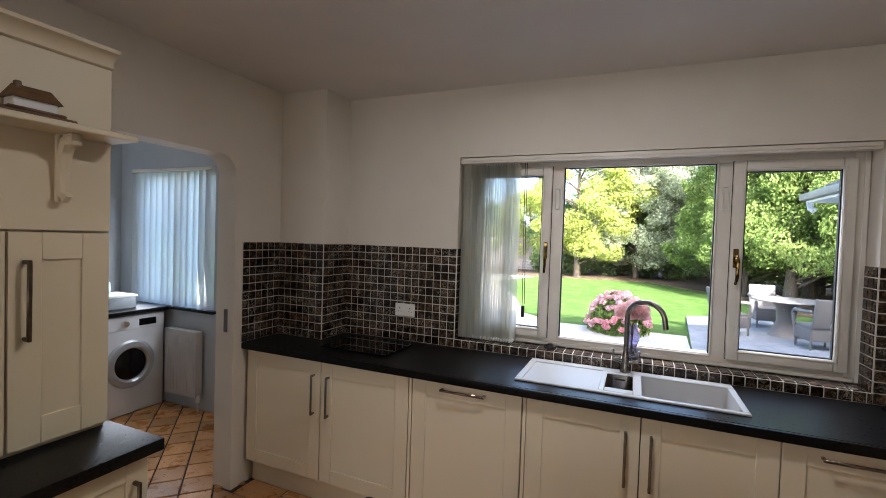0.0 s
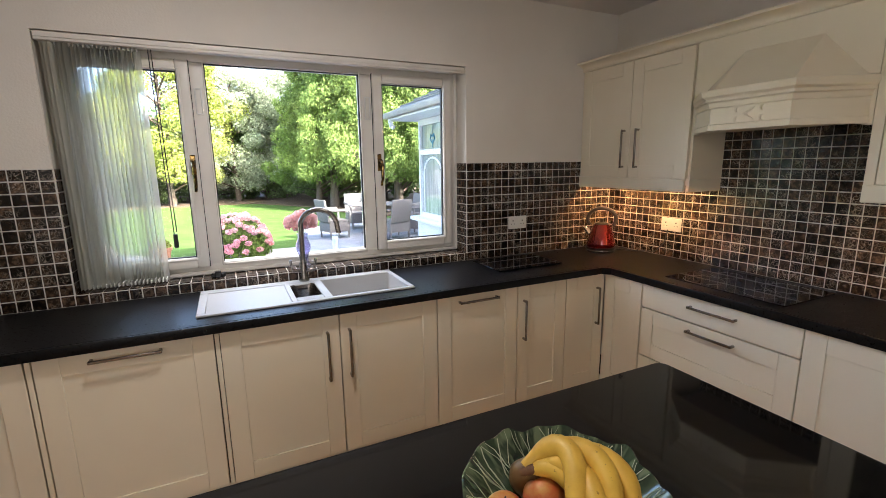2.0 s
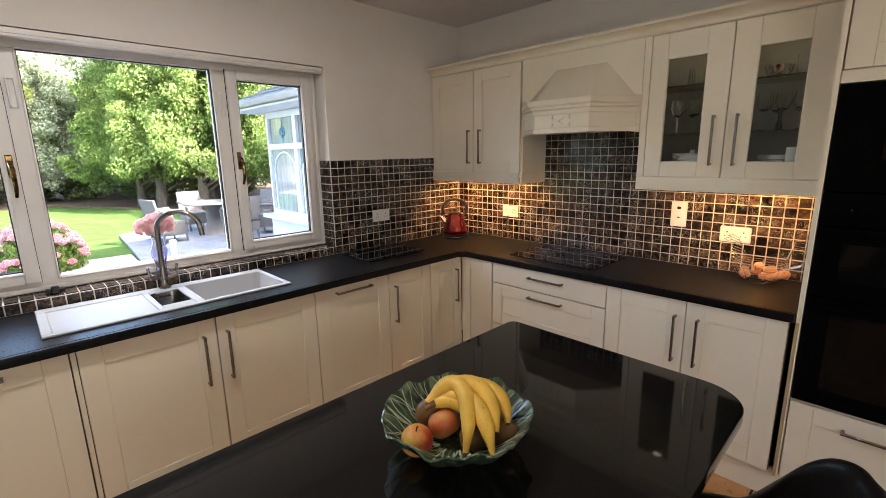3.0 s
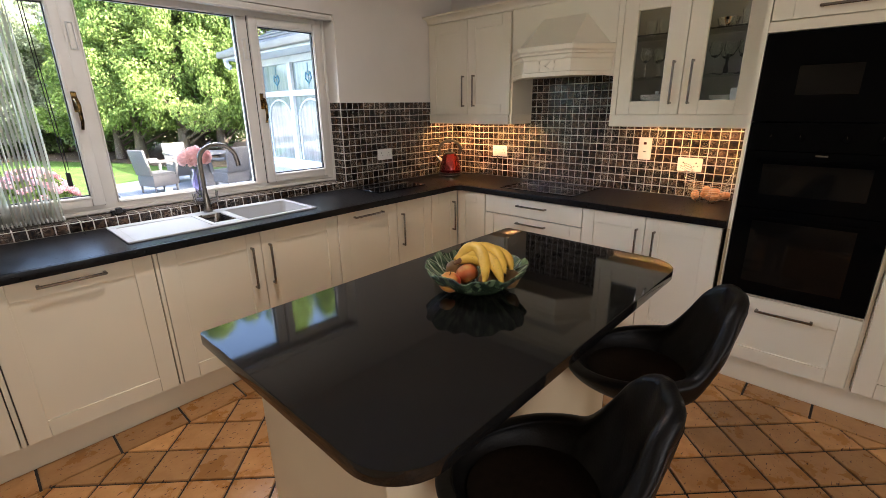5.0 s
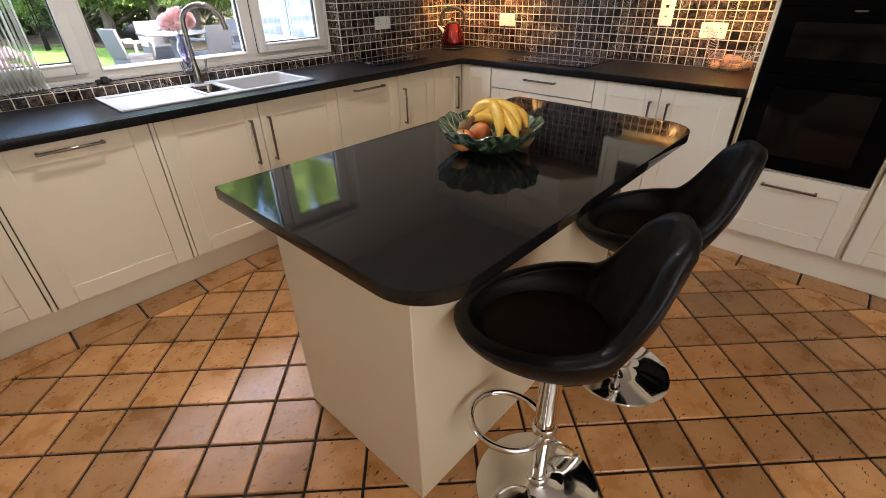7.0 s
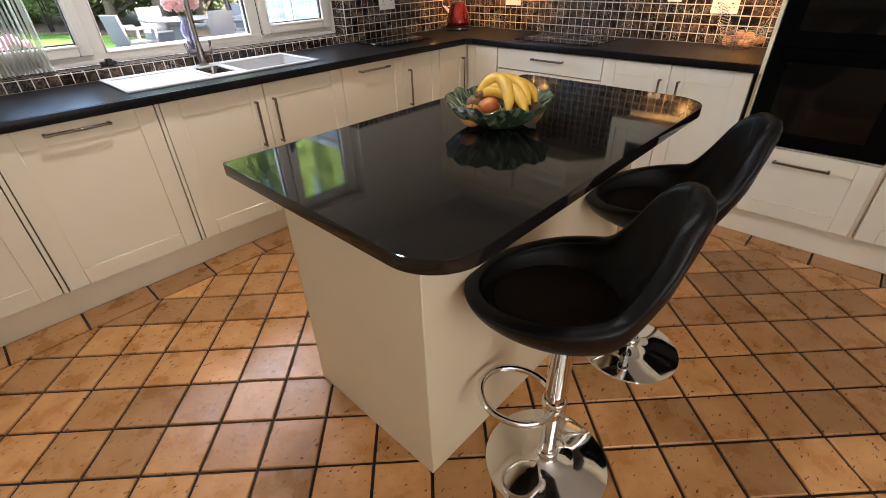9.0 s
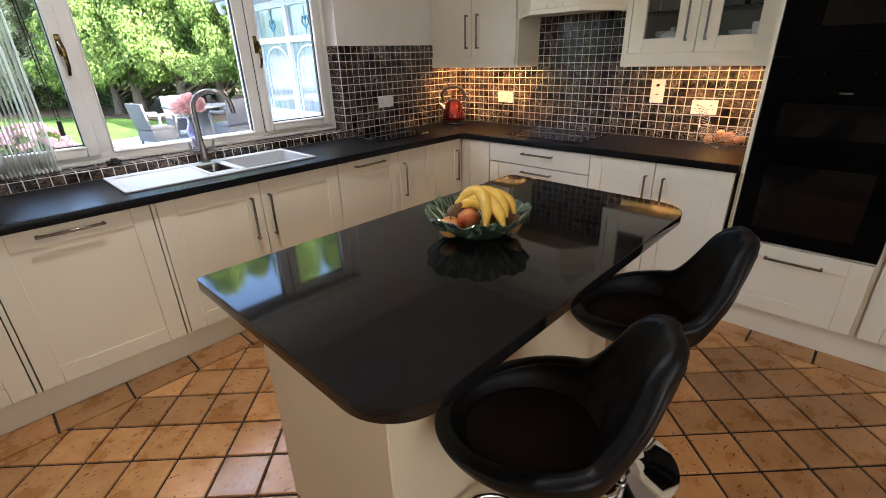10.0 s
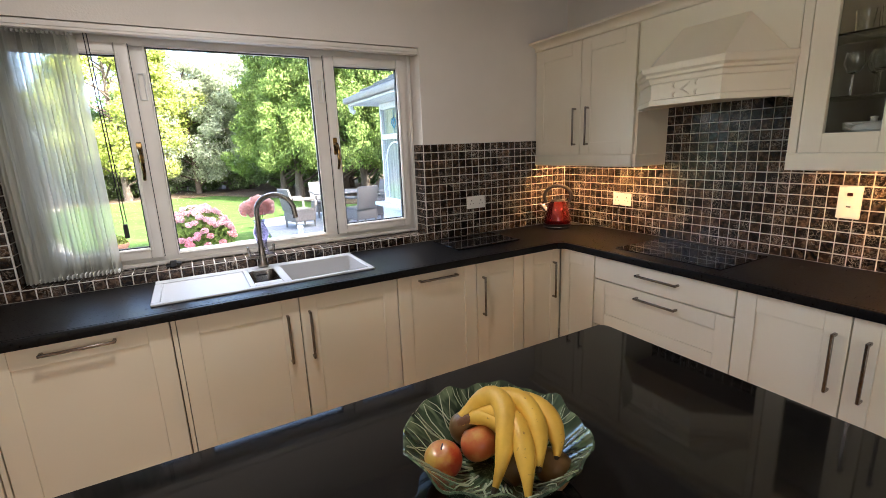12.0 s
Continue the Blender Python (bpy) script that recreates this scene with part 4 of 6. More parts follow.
# lamps under the wall cabinets
for n_, (ly, pw) in enumerate(((2.16, 1.0), (1.70, 0.55), (0.54, 0.42), (0.20, 0.48))):
    lf = thing("under_cabinet_light", "small round warm light under the wall cabinet", "light", pose(0.312, ly, 1.413), group="lights under the cabinets")
    zt = 0.009 if ly < 1 else 0.019
    part("bezel", lathe(bmesh.new(), [(0, zt), (0.034, zt), (0.036, 0.0), (0.028, -0.003), (0.027, 0.002), (0, 0.002)], 20), steel, lf)
    spot = area_lamp("under_cabinet_lamp", (0.312, ly, 1.402), (0.50, ly + (0.10 if ly > 2 else 0.0), 1.10), 0.05, 0.05, pw * 0.62, (1.0, 0.51, 0.17))

# fitting for the added fill light on the ceiling
for sx_, sy_, power_ in CEILING_FILL:
    cs = thing("ceiling_light", "flat round white ceiling light added out of view as fill", "light", pose(sx_, sy_, 2.5495))
    part("bezel", lathe(bmesh.new(), [(0.180, 0.0), (0.196, 0.0), (0.198, -0.008), (0.190, -0.020), (0.180, -0.020), (0.180, 0.0)], 40), white_pl, cs)

# ---- tall oven housing ----
oven_h = thing("oven_housing", "tall ivory oven housing with drawer and top cupboard", "cabinet", east(0.018), group="fitted kitchen units")
OW = 0.60
part("side_panel", boxes(((0.0, -0.022, 0.152), (0.018, 0.53, UZ1))), cream, oven_h, soft=False)
part("edge_strip", boxes(((0.0, -0.0245, 0.152), (0.012, -0.0222, 0.868)), bevel=0.0005), mat("bare tan board edge", (0.42, 0.31, 0.18), 0.6, color2=(0.34, 0.25, 0.14), scale=18, stretch=(3, 3, 0.5)), oven_h, "bare tan board edge")
part("side_panel", boxes(((OW + 0.002, 0.0, 0.152), (OW + 0.018, 0.53, UZ1))), cream, oven_h, soft=False)
part("body", boxes(((0.019, 0.0, 0.152), (OW + 0.001, 0.53, 0.53))), cream, oven_h, soft=False)
part("body", boxes(((0.019, 0.0, 1.80), (OW + 0.001, 0.53, UZ1))), cream, oven_h, soft=False)
dd = shaker(oven_h, 0.021, OW, 0.158, 0.528, "drawer_front")
part("handle", handle_bm(0.238, False, (0.31, -0.022, 0.463)), steel, dd, "brushed steel bar handle")
part("filler_rail", boxes(((0.019, -0.02, 1.798), (OW, 0.0, 1.842)), bevel=0.0015), cream, oven_h)
td = shaker(oven_h, 0.021, OW, 1.844, UZ1)
part("handle", handle_bm(0.238, False, (0.31, -0.022, 1.885)), steel, td, "brushed steel bar handle")
om = east(0.018)
mw = thing("microwave_oven", "black glass built-in microwave oven", "oven", om)
part("body", boxes(((0.022, 0.0, 1.408), (OW - 0.002, 0.4, 1.793))), oven_in, mw)
part("door", boxes(((0.022, -0.024, 1.408), (OW - 0.002, -0.001, 1.793)), bevel=0.002), oven_gl, mw, "black glass oven door")
part("viewing_panel", boxes(((0.165, -0.0252, 1.525), (0.385, -0.0242, 1.65)), bevel=0.0004), oven_in, mw)
dov = thing("double_oven", "black glass built-in double oven with control knobs", "oven", om)
part("body", boxes(((0.022, 0.0, 0.538), (OW - 0.002, 0.45, 1.404))), oven_in, dov)
part("control_panel", boxes(((0.022, -0.024, 1.275), (OW - 0.002, -0.001, 1.404)), bevel=0.002), oven_gl, dov)
for kx in (0.112, 0.222, 0.385, 0.50):
    part("knob", lathe(bmesh.new(), [(0, 0.022), (0.013, 0.022), (0.016, 0.018), (0.018, 0.0), (0, 0.0)], 20), oven_gl, dov, "black control knob", m=pose(kx, -0.024, 1.335, 90))
    part("knob_mark", boxes(((kx - 0.0008, -0.0475, 1.338), (kx + 0.0008, -0.046, 1.35))), steel, dov)
part("badge", boxes(((0.29, -0.0252, 1.255), (0.335, -0.0242, 1.262))), steel, dov)
for z0, z1 in ((0.995, 1.272), (0.54, 0.992)):
    d = part("oven_door", boxes(((0.022, -0.024, z0), (OW - 0.002, -0.001, z1)), bevel=0.002), oven_gl, dov, "black glass oven door")
    part("viewing_panel", boxes(((0.10, -0.0252, z0 + 0.07), (0.50, -0.0242, z1 - 0.06)), bevel=0.0004), oven_in, d)
    part("door_grip", boxes(((0.07, -0.05, z1 - 0.042), (0.53, -0.038, z1 - 0.03)), ((0.08, -0.04, z1 - 0.04), (0.095, -0.023, z1 - 0.032)), ((0.505, -0.04, z1 - 0.04), (0.52, -0.023, z1 - 0.032)), bevel=0.003), oven_gl, d)
lard = thing("larder_cabinet", "tall ivory larder cabinet with shaker doors", "cabinet", east(-0.602), group="fitted kitchen units")
part("body", boxes(((0.001, 0.0, 0.152), (0.60, 0.53, UZ1))), cream, lard, soft=False)
for z0, z1, hz_ in ((0.158, 0.866, 0.7), (0.87, UZ1, 1.1)):
    d = shaker(lard, 0.002, 0.60, z0, z1)
    part("handle", handle_bm(0.238, True, (0.55, -0.022, hz_)), steel, d, "brushed steel bar handle")
single("cornice", boxes(((-0.045, -1.21, 2.172), (0.55, 0.02, 2.192)), ((-0.03, -1.21, 2.1425), (0.55, 0.02, 2.172)), bevel=0.004), cream, "ivory moulded cornice over the tall units", "cornice")

# ---- island ----
isl = thing("kitchen_island", "ivory kitchen island with a polished black stone top", "island")
part("base", boxes(((-2.205, 0.168, 0.0), (-1.05, 0.765, 0.878)), bevel=0.003), cream_deep, isl)
part("end_post", boxes(((-1.049, 0.172, 0.0), (-1.035, 0.76, 0.878)), bevel=0.002), wood_d, isl)
top_o = rounded([(-2.327, 0.811, 0.012), (-2.327, -0.008, 0.13), (-0.865, -0.008, 0.13), (-0.855, 0.815, 0.03)], 10)
part("island_top", prism(bmesh.new(), top_o, 0.8785, 0.9125, 0.0022), island_m, isl, "polished black stone top with rounded corners")
for f in bpy.data.objects["island_top"].data.polygons:
    f.use_smooth = abs(f.normal.z) < 0.99

# ---- bar stools ----


def shell_point(a, v, inset=0.0):
    """Bucket shell: a runs round from the front, v from the middle of the pan up to the rim."""
    back = (1 - math.cos(a)) / 2
    k = max(0.0, (back - 0.66) / 0.34)
    rim = 0.682 + 0.088 * back + 0.198 * k * k * (3 - 2 * k)
    rr = math.sin(v * math.pi / 2) ** 1.05
    z = 0.600 + (rim - 0.600) * (1 - math.cos(v * math.pi / 2)) ** (0.95 + 0.30 * back)
    lean = 0.040 * max(0.0, back - 0.5) * v * v
    rx, ry = 0.190 - inset, 0.244 - 0.042 * back - inset
    # padded quilting, deepest on the inside of the backrest
    puff = 0.011 * max(0.0, back - 0.55) * min(1.0, max(0.0, (v - 0.45) * 4)) * (abs(math.sin(5.5 * a + 5 * v)) + abs(math.sin(5.5 * a - 5 * v)) - 1.2)
    taper = 1 - 0.22 * max(0.0, back - 0.45) * v * v
    return ((rx * rr + puff) * math.sin(a) * taper, (ry * rr + lean + puff) * math.cos(a), z)


def stool(m):
    s = thing("bar_stool", "black quilted bucket bar stool on a chrome pedestal", "stool", m, group="stools at the island")
    part("base_disc", lathe(bmesh.new(), [(0, 0.0), (0.188, 0.0), (0.193, 0.004), (0.190, 0.010), (0.15, 0.019), (0.09, 0.027), (0.04, 0.037), (0.03, 0.048), (0, 0.05)], 48), chrome, s, "chrome pedestal disc")
    part("collar", lathe(bmesh.new(), [(0.0, 0.046), (0.034, 0.046), (0.036, 0.056), (0.033, 0.066), (0.027, 0.070), (0, 0.070)], 24), chrome, s)
    part("column", lathe(bmesh.new(), [(0, 0.068), (0.024, 0.068), (0.024, 0.30), (0.028, 0.302), (0.028, 0.33), (0.031, 0.34), (0.031, 0.55), (0.05, 0.573), (0, 0.573)], 24), chrome, s, "chrome gas-lift column")
    ring = [(0.100 * math.sin(a), 0.108 + 0.108 * -math.cos(a), 0.278 + 0.012 * (1 - math.cos(a))) for a in [0.18 + i * (2 * math.pi - 0.36) / 28 for i in range(29)]]
    fr = tube(bmesh.new(), ring, 0.0105, 10)
    lathe(fr, [(0.032, 0.261), (0.036, 0.266), (0.036, 0.296), (0.032, 0.301)], 20)
    part("footrest", fr, chrome, s, "chrome footrest loop")
    part("mount", boxes(((-0.09, -0.09, 0.5735), (0.09, 0.09, 0.583)), bevel=0.003), black_pl, s)
    bm = bmesh.new()
    NU, NV = 96, 18
    grid = [[bm.verts.new(shell_point(2 * math.pi * i / NU, j / NV)) for i in range(NU)] for j in range(NV + 1)]
    for p, q in zip(grid, grid[1:]):
        for i in range(NU):
            bm.faces.new((p[i], p[(i + 1) % NU], q[(i + 1) % NU], q[i]))
    bmesh.ops.remove_doubles(bm, verts=bm.verts, dist=0.0005)
    bmesh.ops.recalc_face_normals(bm, faces=bm.faces)
    sh = part("seat_shell", bm, leather, s, "black leatherette bucket shell")
    so = sh.modifiers.new("thickness", "SOLIDIFY")
    so.thickness, so.offset = 0.040, 0.0
    sb = sh.modifiers.new("soften", "SUBSURF")
    sb.levels = sb.render_levels = 1
    part("seat_pad", lathe(bmesh.new(), [(0, 0.672), (0.09, 0.672), (0.13, 0.669), (0.155, 0.660), (0.160, 0.648), (0.12, 0.624), (0, 0.610)], 32, at=(0, 0.025, 0), wave=lambda a, r, z: (1 + 0.05 * -math.cos(2 * a), 0)), plush, s, "dark brown seat pad")
    # welted seam along the outside of the rim
    welt = [shell_point(math.pi + (i - 12) * 0.075, 0.93, -0.0195) for i in range(25)]
    part("seam", tube(bmesh.new(), welt, 0.0022, 6), leather, s, "stitched seam along the rim")
    return s


s1 = stool(pose(-1.930, -0.068, 0, 0, 0, 30))
copy_thing(s1, pose(-1.277, -0.053, 0, 0, 0, 30))

# ---- fruit bowl on the island ----
BX, BY, BZ = -1.578, 0.434, 0.9125


def wavy(a, r, z):
    k = max(0.0, (r - 0.06) / 0.12)
    return (1 + k * (0.022 * math.sin(7 * a + 0.4) + 0.018 * math.sin(13 * a)), k * (0.006 * math.sin(8 * a + 1.0) + 0.004 * math.sin(17 * a)))


glaze = mat("green leaf glaze", (0.014, 0.030, 0.017), 0.10, color2=(0.055, 0.085, 0.045), scale=18, coat=0.6, bump=0.25, bump_scale=40)
gt = glaze.node_tree
wv = gt.nodes.new("ShaderNodeTexNoise")
wv.inputs["Scale"].default_value, wv.inputs["Detail"].default_value = 24, 2
tc = gt.nodes.new("ShaderNodeTexCoord")
sep = gt.nodes.new("ShaderNodeVectorMath")
sep.operation = "NORMALIZE"
gt.links.new(tc.outputs["Object"], sep.inputs[0])
gt.links.new(sep.outputs[0], wv.inputs[0])
wv.inputs["Scale"].default_value = 9
vr_ = gt.nodes.new("ShaderNodeMapRange")
vr_.inputs[1].default_value, vr_.inputs[2].default_value = 0.50, 0.62
gt.links.new(wv.outputs[0], vr_.inputs[0])
mx_ = gt.nodes.new("ShaderNodeMix")
mx_.data_type = "RGBA"
pb = gt.nodes["Principled BSDF"]
gt.links.new(vr_.outputs[0], mx_.inputs[0])
gt.links.new(pb.inputs["Base Color"].links[0].from_socket, mx_.inputs[6])
mx_.inputs[7].default_value = (0.15, 0.20, 0.11, 1)
gt.links.new(mx_.outputs[2], pb.inputs["Base Color"])
bowl = thing("fruit_bowl", "glazed green leaf-shaped ceramic bowl with a wavy rim", "bowl", pose(BX, BY, BZ))
part("dish", lathe(bmesh.new(), [(0, 0.012), (0.05, 0.012), (0.085, 0.022), (0.125, 0.048), (0.150, 0.070), (0.168, 0.088), (0.171, 0.086), (0.154, 0.062), (0.126, 0.036), (0.088, 0.010), (0.06, 0.0), (0, 0.0)], 96, wave=wavy), glaze, bowl)
vein_m = mat("pale glaze", (0.56, 0.60, 0.42), 0.12, color2=(0.40, 0.46, 0.30), scale=30, coat=0.5)
for i in range(64):
    a = i * 2 * math.pi / 64 + 0.1 * math.sin(i * 3.1)
    pts = []
    for k_ in range(11):
        u = k_ / 10
        r = 0.045 + 0.12 * u
        z = 0.0125 + 0.0085 * max(0.0, (r - 0.05) / 0.035) if r < 0.085 else 0.0225 + 0.026 * (r - 0.085) / 0.04 if r < 0.125 else 0.0485 + 0.040 * (r - 0.125) / 0.043
        aa = a + 0.07 * math.sin(u * 5 + i * 1.7) + 0.03 * math.sin(u * 13 + i)
        k, dz = wavy(aa, r, z)
        pts.append((r * k * math.cos(aa), r * k * math.sin(aa), z + dz))
    thick = [0.0028 * (1 - 0.72 * k_ / 10) * (0.55 + 0.45 * ((i * 7) % 5) / 4) for k_ in range(11)]
    part("vein", tube(bmesh.new(), pts[(i % 3):], thick[(i % 3):], 5), vein_m, bowl)


def fruit_mat(name, c1, c2, c3):
    m = mat(name, c1, 0.28, color2=c2, scale=16, detail=5, contrast=(0.40, 0.66), bump=0.02, bump_scale=120)
    return m


apple_m = fruit_mat("apple skin", (0.52, 0.06, 0.025), (0.68, 0.44, 0.09), None)
apple_g = fruit_mat("blushed apple skin", (0.56, 0.14, 0.045), (0.64, 0.45, 0.12), None)
pear_m = fruit_mat("brown pear skin", (0.16, 0.085, 0.03), (0.24, 0.14, 0.05), None)
banana_m = mat("banana skin", (0.78, 0.49, 0.07), 0.45, color2=(0.62, 0.36, 0.05), scale=16, detail=7, contrast=(0.42, 0.72), bump=0.05, bump_scale=60)


def blotch(m, colour, scale, lo, hi):
    """Small dark marks over a skin colour."""
    t = m.node_tree
    n, l = t.nodes, t.links
    b = n["Principled BSDF"]
    pos = n.new("ShaderNodeNewGeometry")
    ns = n.new("ShaderNodeTexNoise")
    ns.inputs["Scale"].default_value, ns.inputs["Detail"].default_value = scale, 3
    l.new(pos.outputs["Position"], ns.inputs[0])
    mr = n.new("ShaderNodeMapRange")
    mr.inputs[1].default_value, mr.inputs[2].default_value = lo, hi
    l.new(ns.outputs[0], mr.inputs[0])
    mx = n.new("ShaderNodeMix")
    mx.data_type = "RGBA"
    l.new(mr.outputs[0], mx.inputs[0])
    l.new(b.inputs["Base Color"].links[0].from_socket, mx.inputs[6])
    mx.inputs[7].default_value = (*colour, 1)
    l.new(mx.outputs[2], b.inputs["Base Color"])


blotch(banana_m, (0.22, 0.11, 0.03), 110, 0.67, 0.76)
tip_m = mat("banana tip", (0.035, 0.022, 0.014), 0.7, color2=(0.06, 0.04, 0.02), scale=50)


def apple(r):
    prof = []
    for i in range(17):
        t = math.pi * i / 16
        rr = r * math.sin(t) * (1 + 0.06 * math.cos(t))
        zz = -r * 0.92 * math.cos(t) * (1 - 0.22 * math.exp(-(rr / (0.35 * r)) ** 2))
        prof.append((rr if 0 < i < 16 else 0, zz + r * 0.9))
    return lathe(bmesh.new(), prof, 24)


def add_apple(x, y, z, r, m, tilt, label):
    a = thing("apple", label, "apple", pose(BX + x, BY + y, BZ + z, *tilt), group="fruit in the bowl")
    part("flesh", apple(r), m, a)
    part("stem", tube(bmesh.new(), [(0, 0, r * 1.45), (0.001, 0, r * 1.7), (0.005, 0, r * 1.95)], 0.0016, 5), tip_m, a)
    return a


def in_bowl(u, f, z):
    """Across and along the bowl's long diagonal, and up from its foot."""
    return (u * 0.70 + f * 0.714, -u * 0.714 + f * 0.70, z)


def place_apple(u, f, z, r, m, tilt, label):
    x, y, z = in_bowl(u + 0.022, f - 0.022, z - 0.006)
    add_apple(x, y, z - r * 0.9, r, m, tilt, label)


place_apple(-0.110, -0.018, 0.052, 0.036, apple_m, (10, -12, 0), "red and yellow apple in the fruit bowl")
place_apple(-0.036, 0.012, 0.066, 0.038, apple_g, (-30, 24, 40), "rosy green apple in the fruit bowl")
place_apple(-0.045, 0.085, 0.070, 0.034, apple_g, (8, 6, 80), "rosy green apple in the fruit bowl")
for u, f, z, t in ((-0.082, 0.058, 0.062, (50, 0, 20)), (0.022, -0.004, 0.045, (60, 0, 100)), (0.085, -0.005, 0.050, (60, 10, 200))):
    pr = lathe(bmesh.new(), [(0, -0.036), (0.02, -0.034), (0.032, -0.018), (0.033, 0.0), (0.023, 0.022), (0.014, 0.036), (0.006, 0.044), (0, 0.045)], 20)
    x, y, z = in_bowl(u + 0.02, f - 0.02, z - 0.004)
    single("pear", pr, pear_m, "brown russet pear in the fruit bowl", "pear", pose(BX + x, BY + y, BZ + z, *t), group="fruit in the bowl")

bunch = thing("banana_bunch", "bunch of ripe yellow bananas draped over the fruit", "bananas", pose(BX, BY, BZ))


def banana(start, top, mid, end, r):
    pts, rad = [], []
    P = [Vector(in_bowl(p[0] - 0.007, p[1] - 0.022, p[2] - 0.019)) for p in (start, top, mid, end)]
    for i in range(15):
        t = i / 14
        p = (1 - t) ** 3 * P[0] + 3 * t * (1 - t) ** 2 * P[1] + 3 * t * t * (1 - t) * P[2] + t ** 3 * P[3]
        pts.append(p)
        rad.append(r * (0.42 if i == 0 else 0.48 if i == 1 else 0.72 if i == 2 else 0.92 if i == 3 else 1 if i < 11 else 0.93 if i == 11 else 0.78 if i == 12 else 0.5 if i == 13 else 0.28))
    b = part("banana", tube(bmesh.new(), pts, rad, 10), banana_m, bunch)
    smooth(b.data, 70)
    part("tip", tube(bmesh.new(), [pts[-1] - (pts[-1] - pts[-2]) * 0.02, pts[-1] + (pts[-1] - pts[-2]) * 0.30], [r * 0.29, r * 0.22], 7), tip_m, b, "dark dried tip")


banana((-0.060, 0.030, 0.118), (0.0, 0.10, 0.172), (0.055, 0.03, 0.172), (0.024, -0.080, 0.068), 0.0205)
banana((-0.055, 0.030, 0.112), (0.04, 0.07, 0.148), (0.065, 0.0, 0.140), (0.080, -0.098, 0.076), 0.0195)
banana((-0.055, 0.033, 0.116), (0.03, 0.11, 0.168), (0.095, 0.05, 0.155), (0.092, -0.045, 0.092), 0.0205)
banana((-0.050, 0.036, 0.114), (0.05, 0.13, 0.152), (0.128, 0.06, 0.138), (0.120, -0.012, 0.092), 0.0195)
banana((-0.058, 0.026, 0.108), (-0.02, 0.045, 0.128), (0.01, 0.03, 0.125), (0.042, 0.0, 0.100), 0.0150)
part("crown_stem", tube(bmesh.new(), [in_bowl(-0.072, 0.0, 0.090), in_bowl(-0.058, 0.006, 0.096), in_bowl(-0.040, 0.012, 0.100)], [0.006, 0.0095, 0.009], 14), mat("dry banana stem", (0.13, 0.055, 0.028), 0.7, color2=(0.22, 0.11, 0.04), scale=60), bunch, "dark brown stem of the bunch")

# ---- kettle ----
ket = thing("kettle", "red pyramid kettle with a black loop handle", "kettle", pose(0.312, 2.262, TOP) @ Matrix.Diagonal((1.22, 1.22, 1.12, 1)))
part("base", lathe(bmesh.new(), [(0, 0), (0.078, 0), (0.082, 0.006), (0.084, 0.030), (0.078, 0.0322), (0, 0.0322)], 32), black_pl, ket)
part("trim_ring", lathe(bmesh.new(), [(0.079, 0.010), (0.0835, 0.012), (0.0835, 0.017), (0.079, 0.019)], 32), chrome, ket)
part("kettle_body", lathe(bmesh.new(), [(0.076, 0.0325), (0.080, 0.040), (0.079, 0.06), (0.066, 0.115), (0.052, 0.155), (0.040, 0.172), (0.0, 0.178)], 40), red_m, ket, "red metallic kettle body")
part("lid", lathe(bmesh.new(), [(0.041, 0.1735), (0.036, 0.181), (0.012, 0.188), (0.010, 0.2), (0.014, 0.208), (0, 0.212)], 24), black_pl, ket, "black lid with a knob")
rg = [(0.070 * math.cos(a) * 0.78, -0.070 * math.cos(a) * 0.78, 0.205 + 0.068 * math.sin(a)) for a in [-0.6 + i * (math.pi + 1.2) / 20 for i in range(21)]]
part("handle", tube(bmesh.new(), rg, 0.0115, 10), black_pl, ket, "black loop handle")
part("spout", tube(bmesh.new(), [(-0.045, 0.045, 0.115), (-0.060, 0.060, 0.145), (-0.072, 0.072, 0.158)], [0.022, 0.016, 0.011], 12), chrome, ket, "short chrome spout")
single("kettle_cable", tube(bmesh.new(), [(0.41, 2.22, TOP + 0.01), (0.48, 2.17, TOP + 0.006), (0.535, 2.1, TOP + 0.006), (0.545, 2.0, TOP + 0.02), (0.547, 1.93, 1.0), (0.546, 1.91, 1.09)], 0.004, 6), black_pl, "black kettle cable running to the socket", "cable")

# ---- wire hen basket with eggs ----
hen = thing("egg_basket", "chrome wire hen-shaped egg basket", "basket", pose(0.405, 0.235, TOP))
wr = bmesh.new()
for i in range(9):
    z = 0.008 + i * 0.012
    rr = 0.055 + 0.05 * math.sin(min(1, i / 6) * math.pi / 2)
    tube(wr, [(rr * 0.85 * math.cos(a), rr * 1.1 * math.sin(a), z + 0.02 * abs(math.sin(a)) ** 3 * i / 8) for a in [j * 2 * math.pi / 28 for j in range(28)]], 0.0013, 5, closed=True)
for j in range(14):
    a = j * 2 * math.pi / 14
    tube(wr, [(r * 0.85 * math.cos(a), r * 1.1 * math.sin(a), z) for r, z in ((0.03, 0.004), (0.056, 0.008), (0.08, 0.03), (0.1, 0.07), (0.105, 0.104))], 0.0012, 5)
part("wire_bowl", wr, chrome, hen)
nk = bmesh.new()
for k in range(9):
    t = k / 8
    cz, cy, rr = 0.10 + 0.12 * t, 0.085 + 0.035 * t, 0.045 - 0.022 * t
    tube(nk, [(rr * math.cos(a), cy + rr * math.sin(a), cz + 0.012 * math.sin(a)) for a in [j * 2 * math.pi / 16 for j in range(16)]], 0.0012, 5, closed=True)
tube(nk, [(0, 0.14, 0.215), (0, 0.165, 0.205), (0, 0.145, 0.195)], 0.0015, 5)
part("wire_neck", nk, chrome, hen)
tl = bmesh.new()
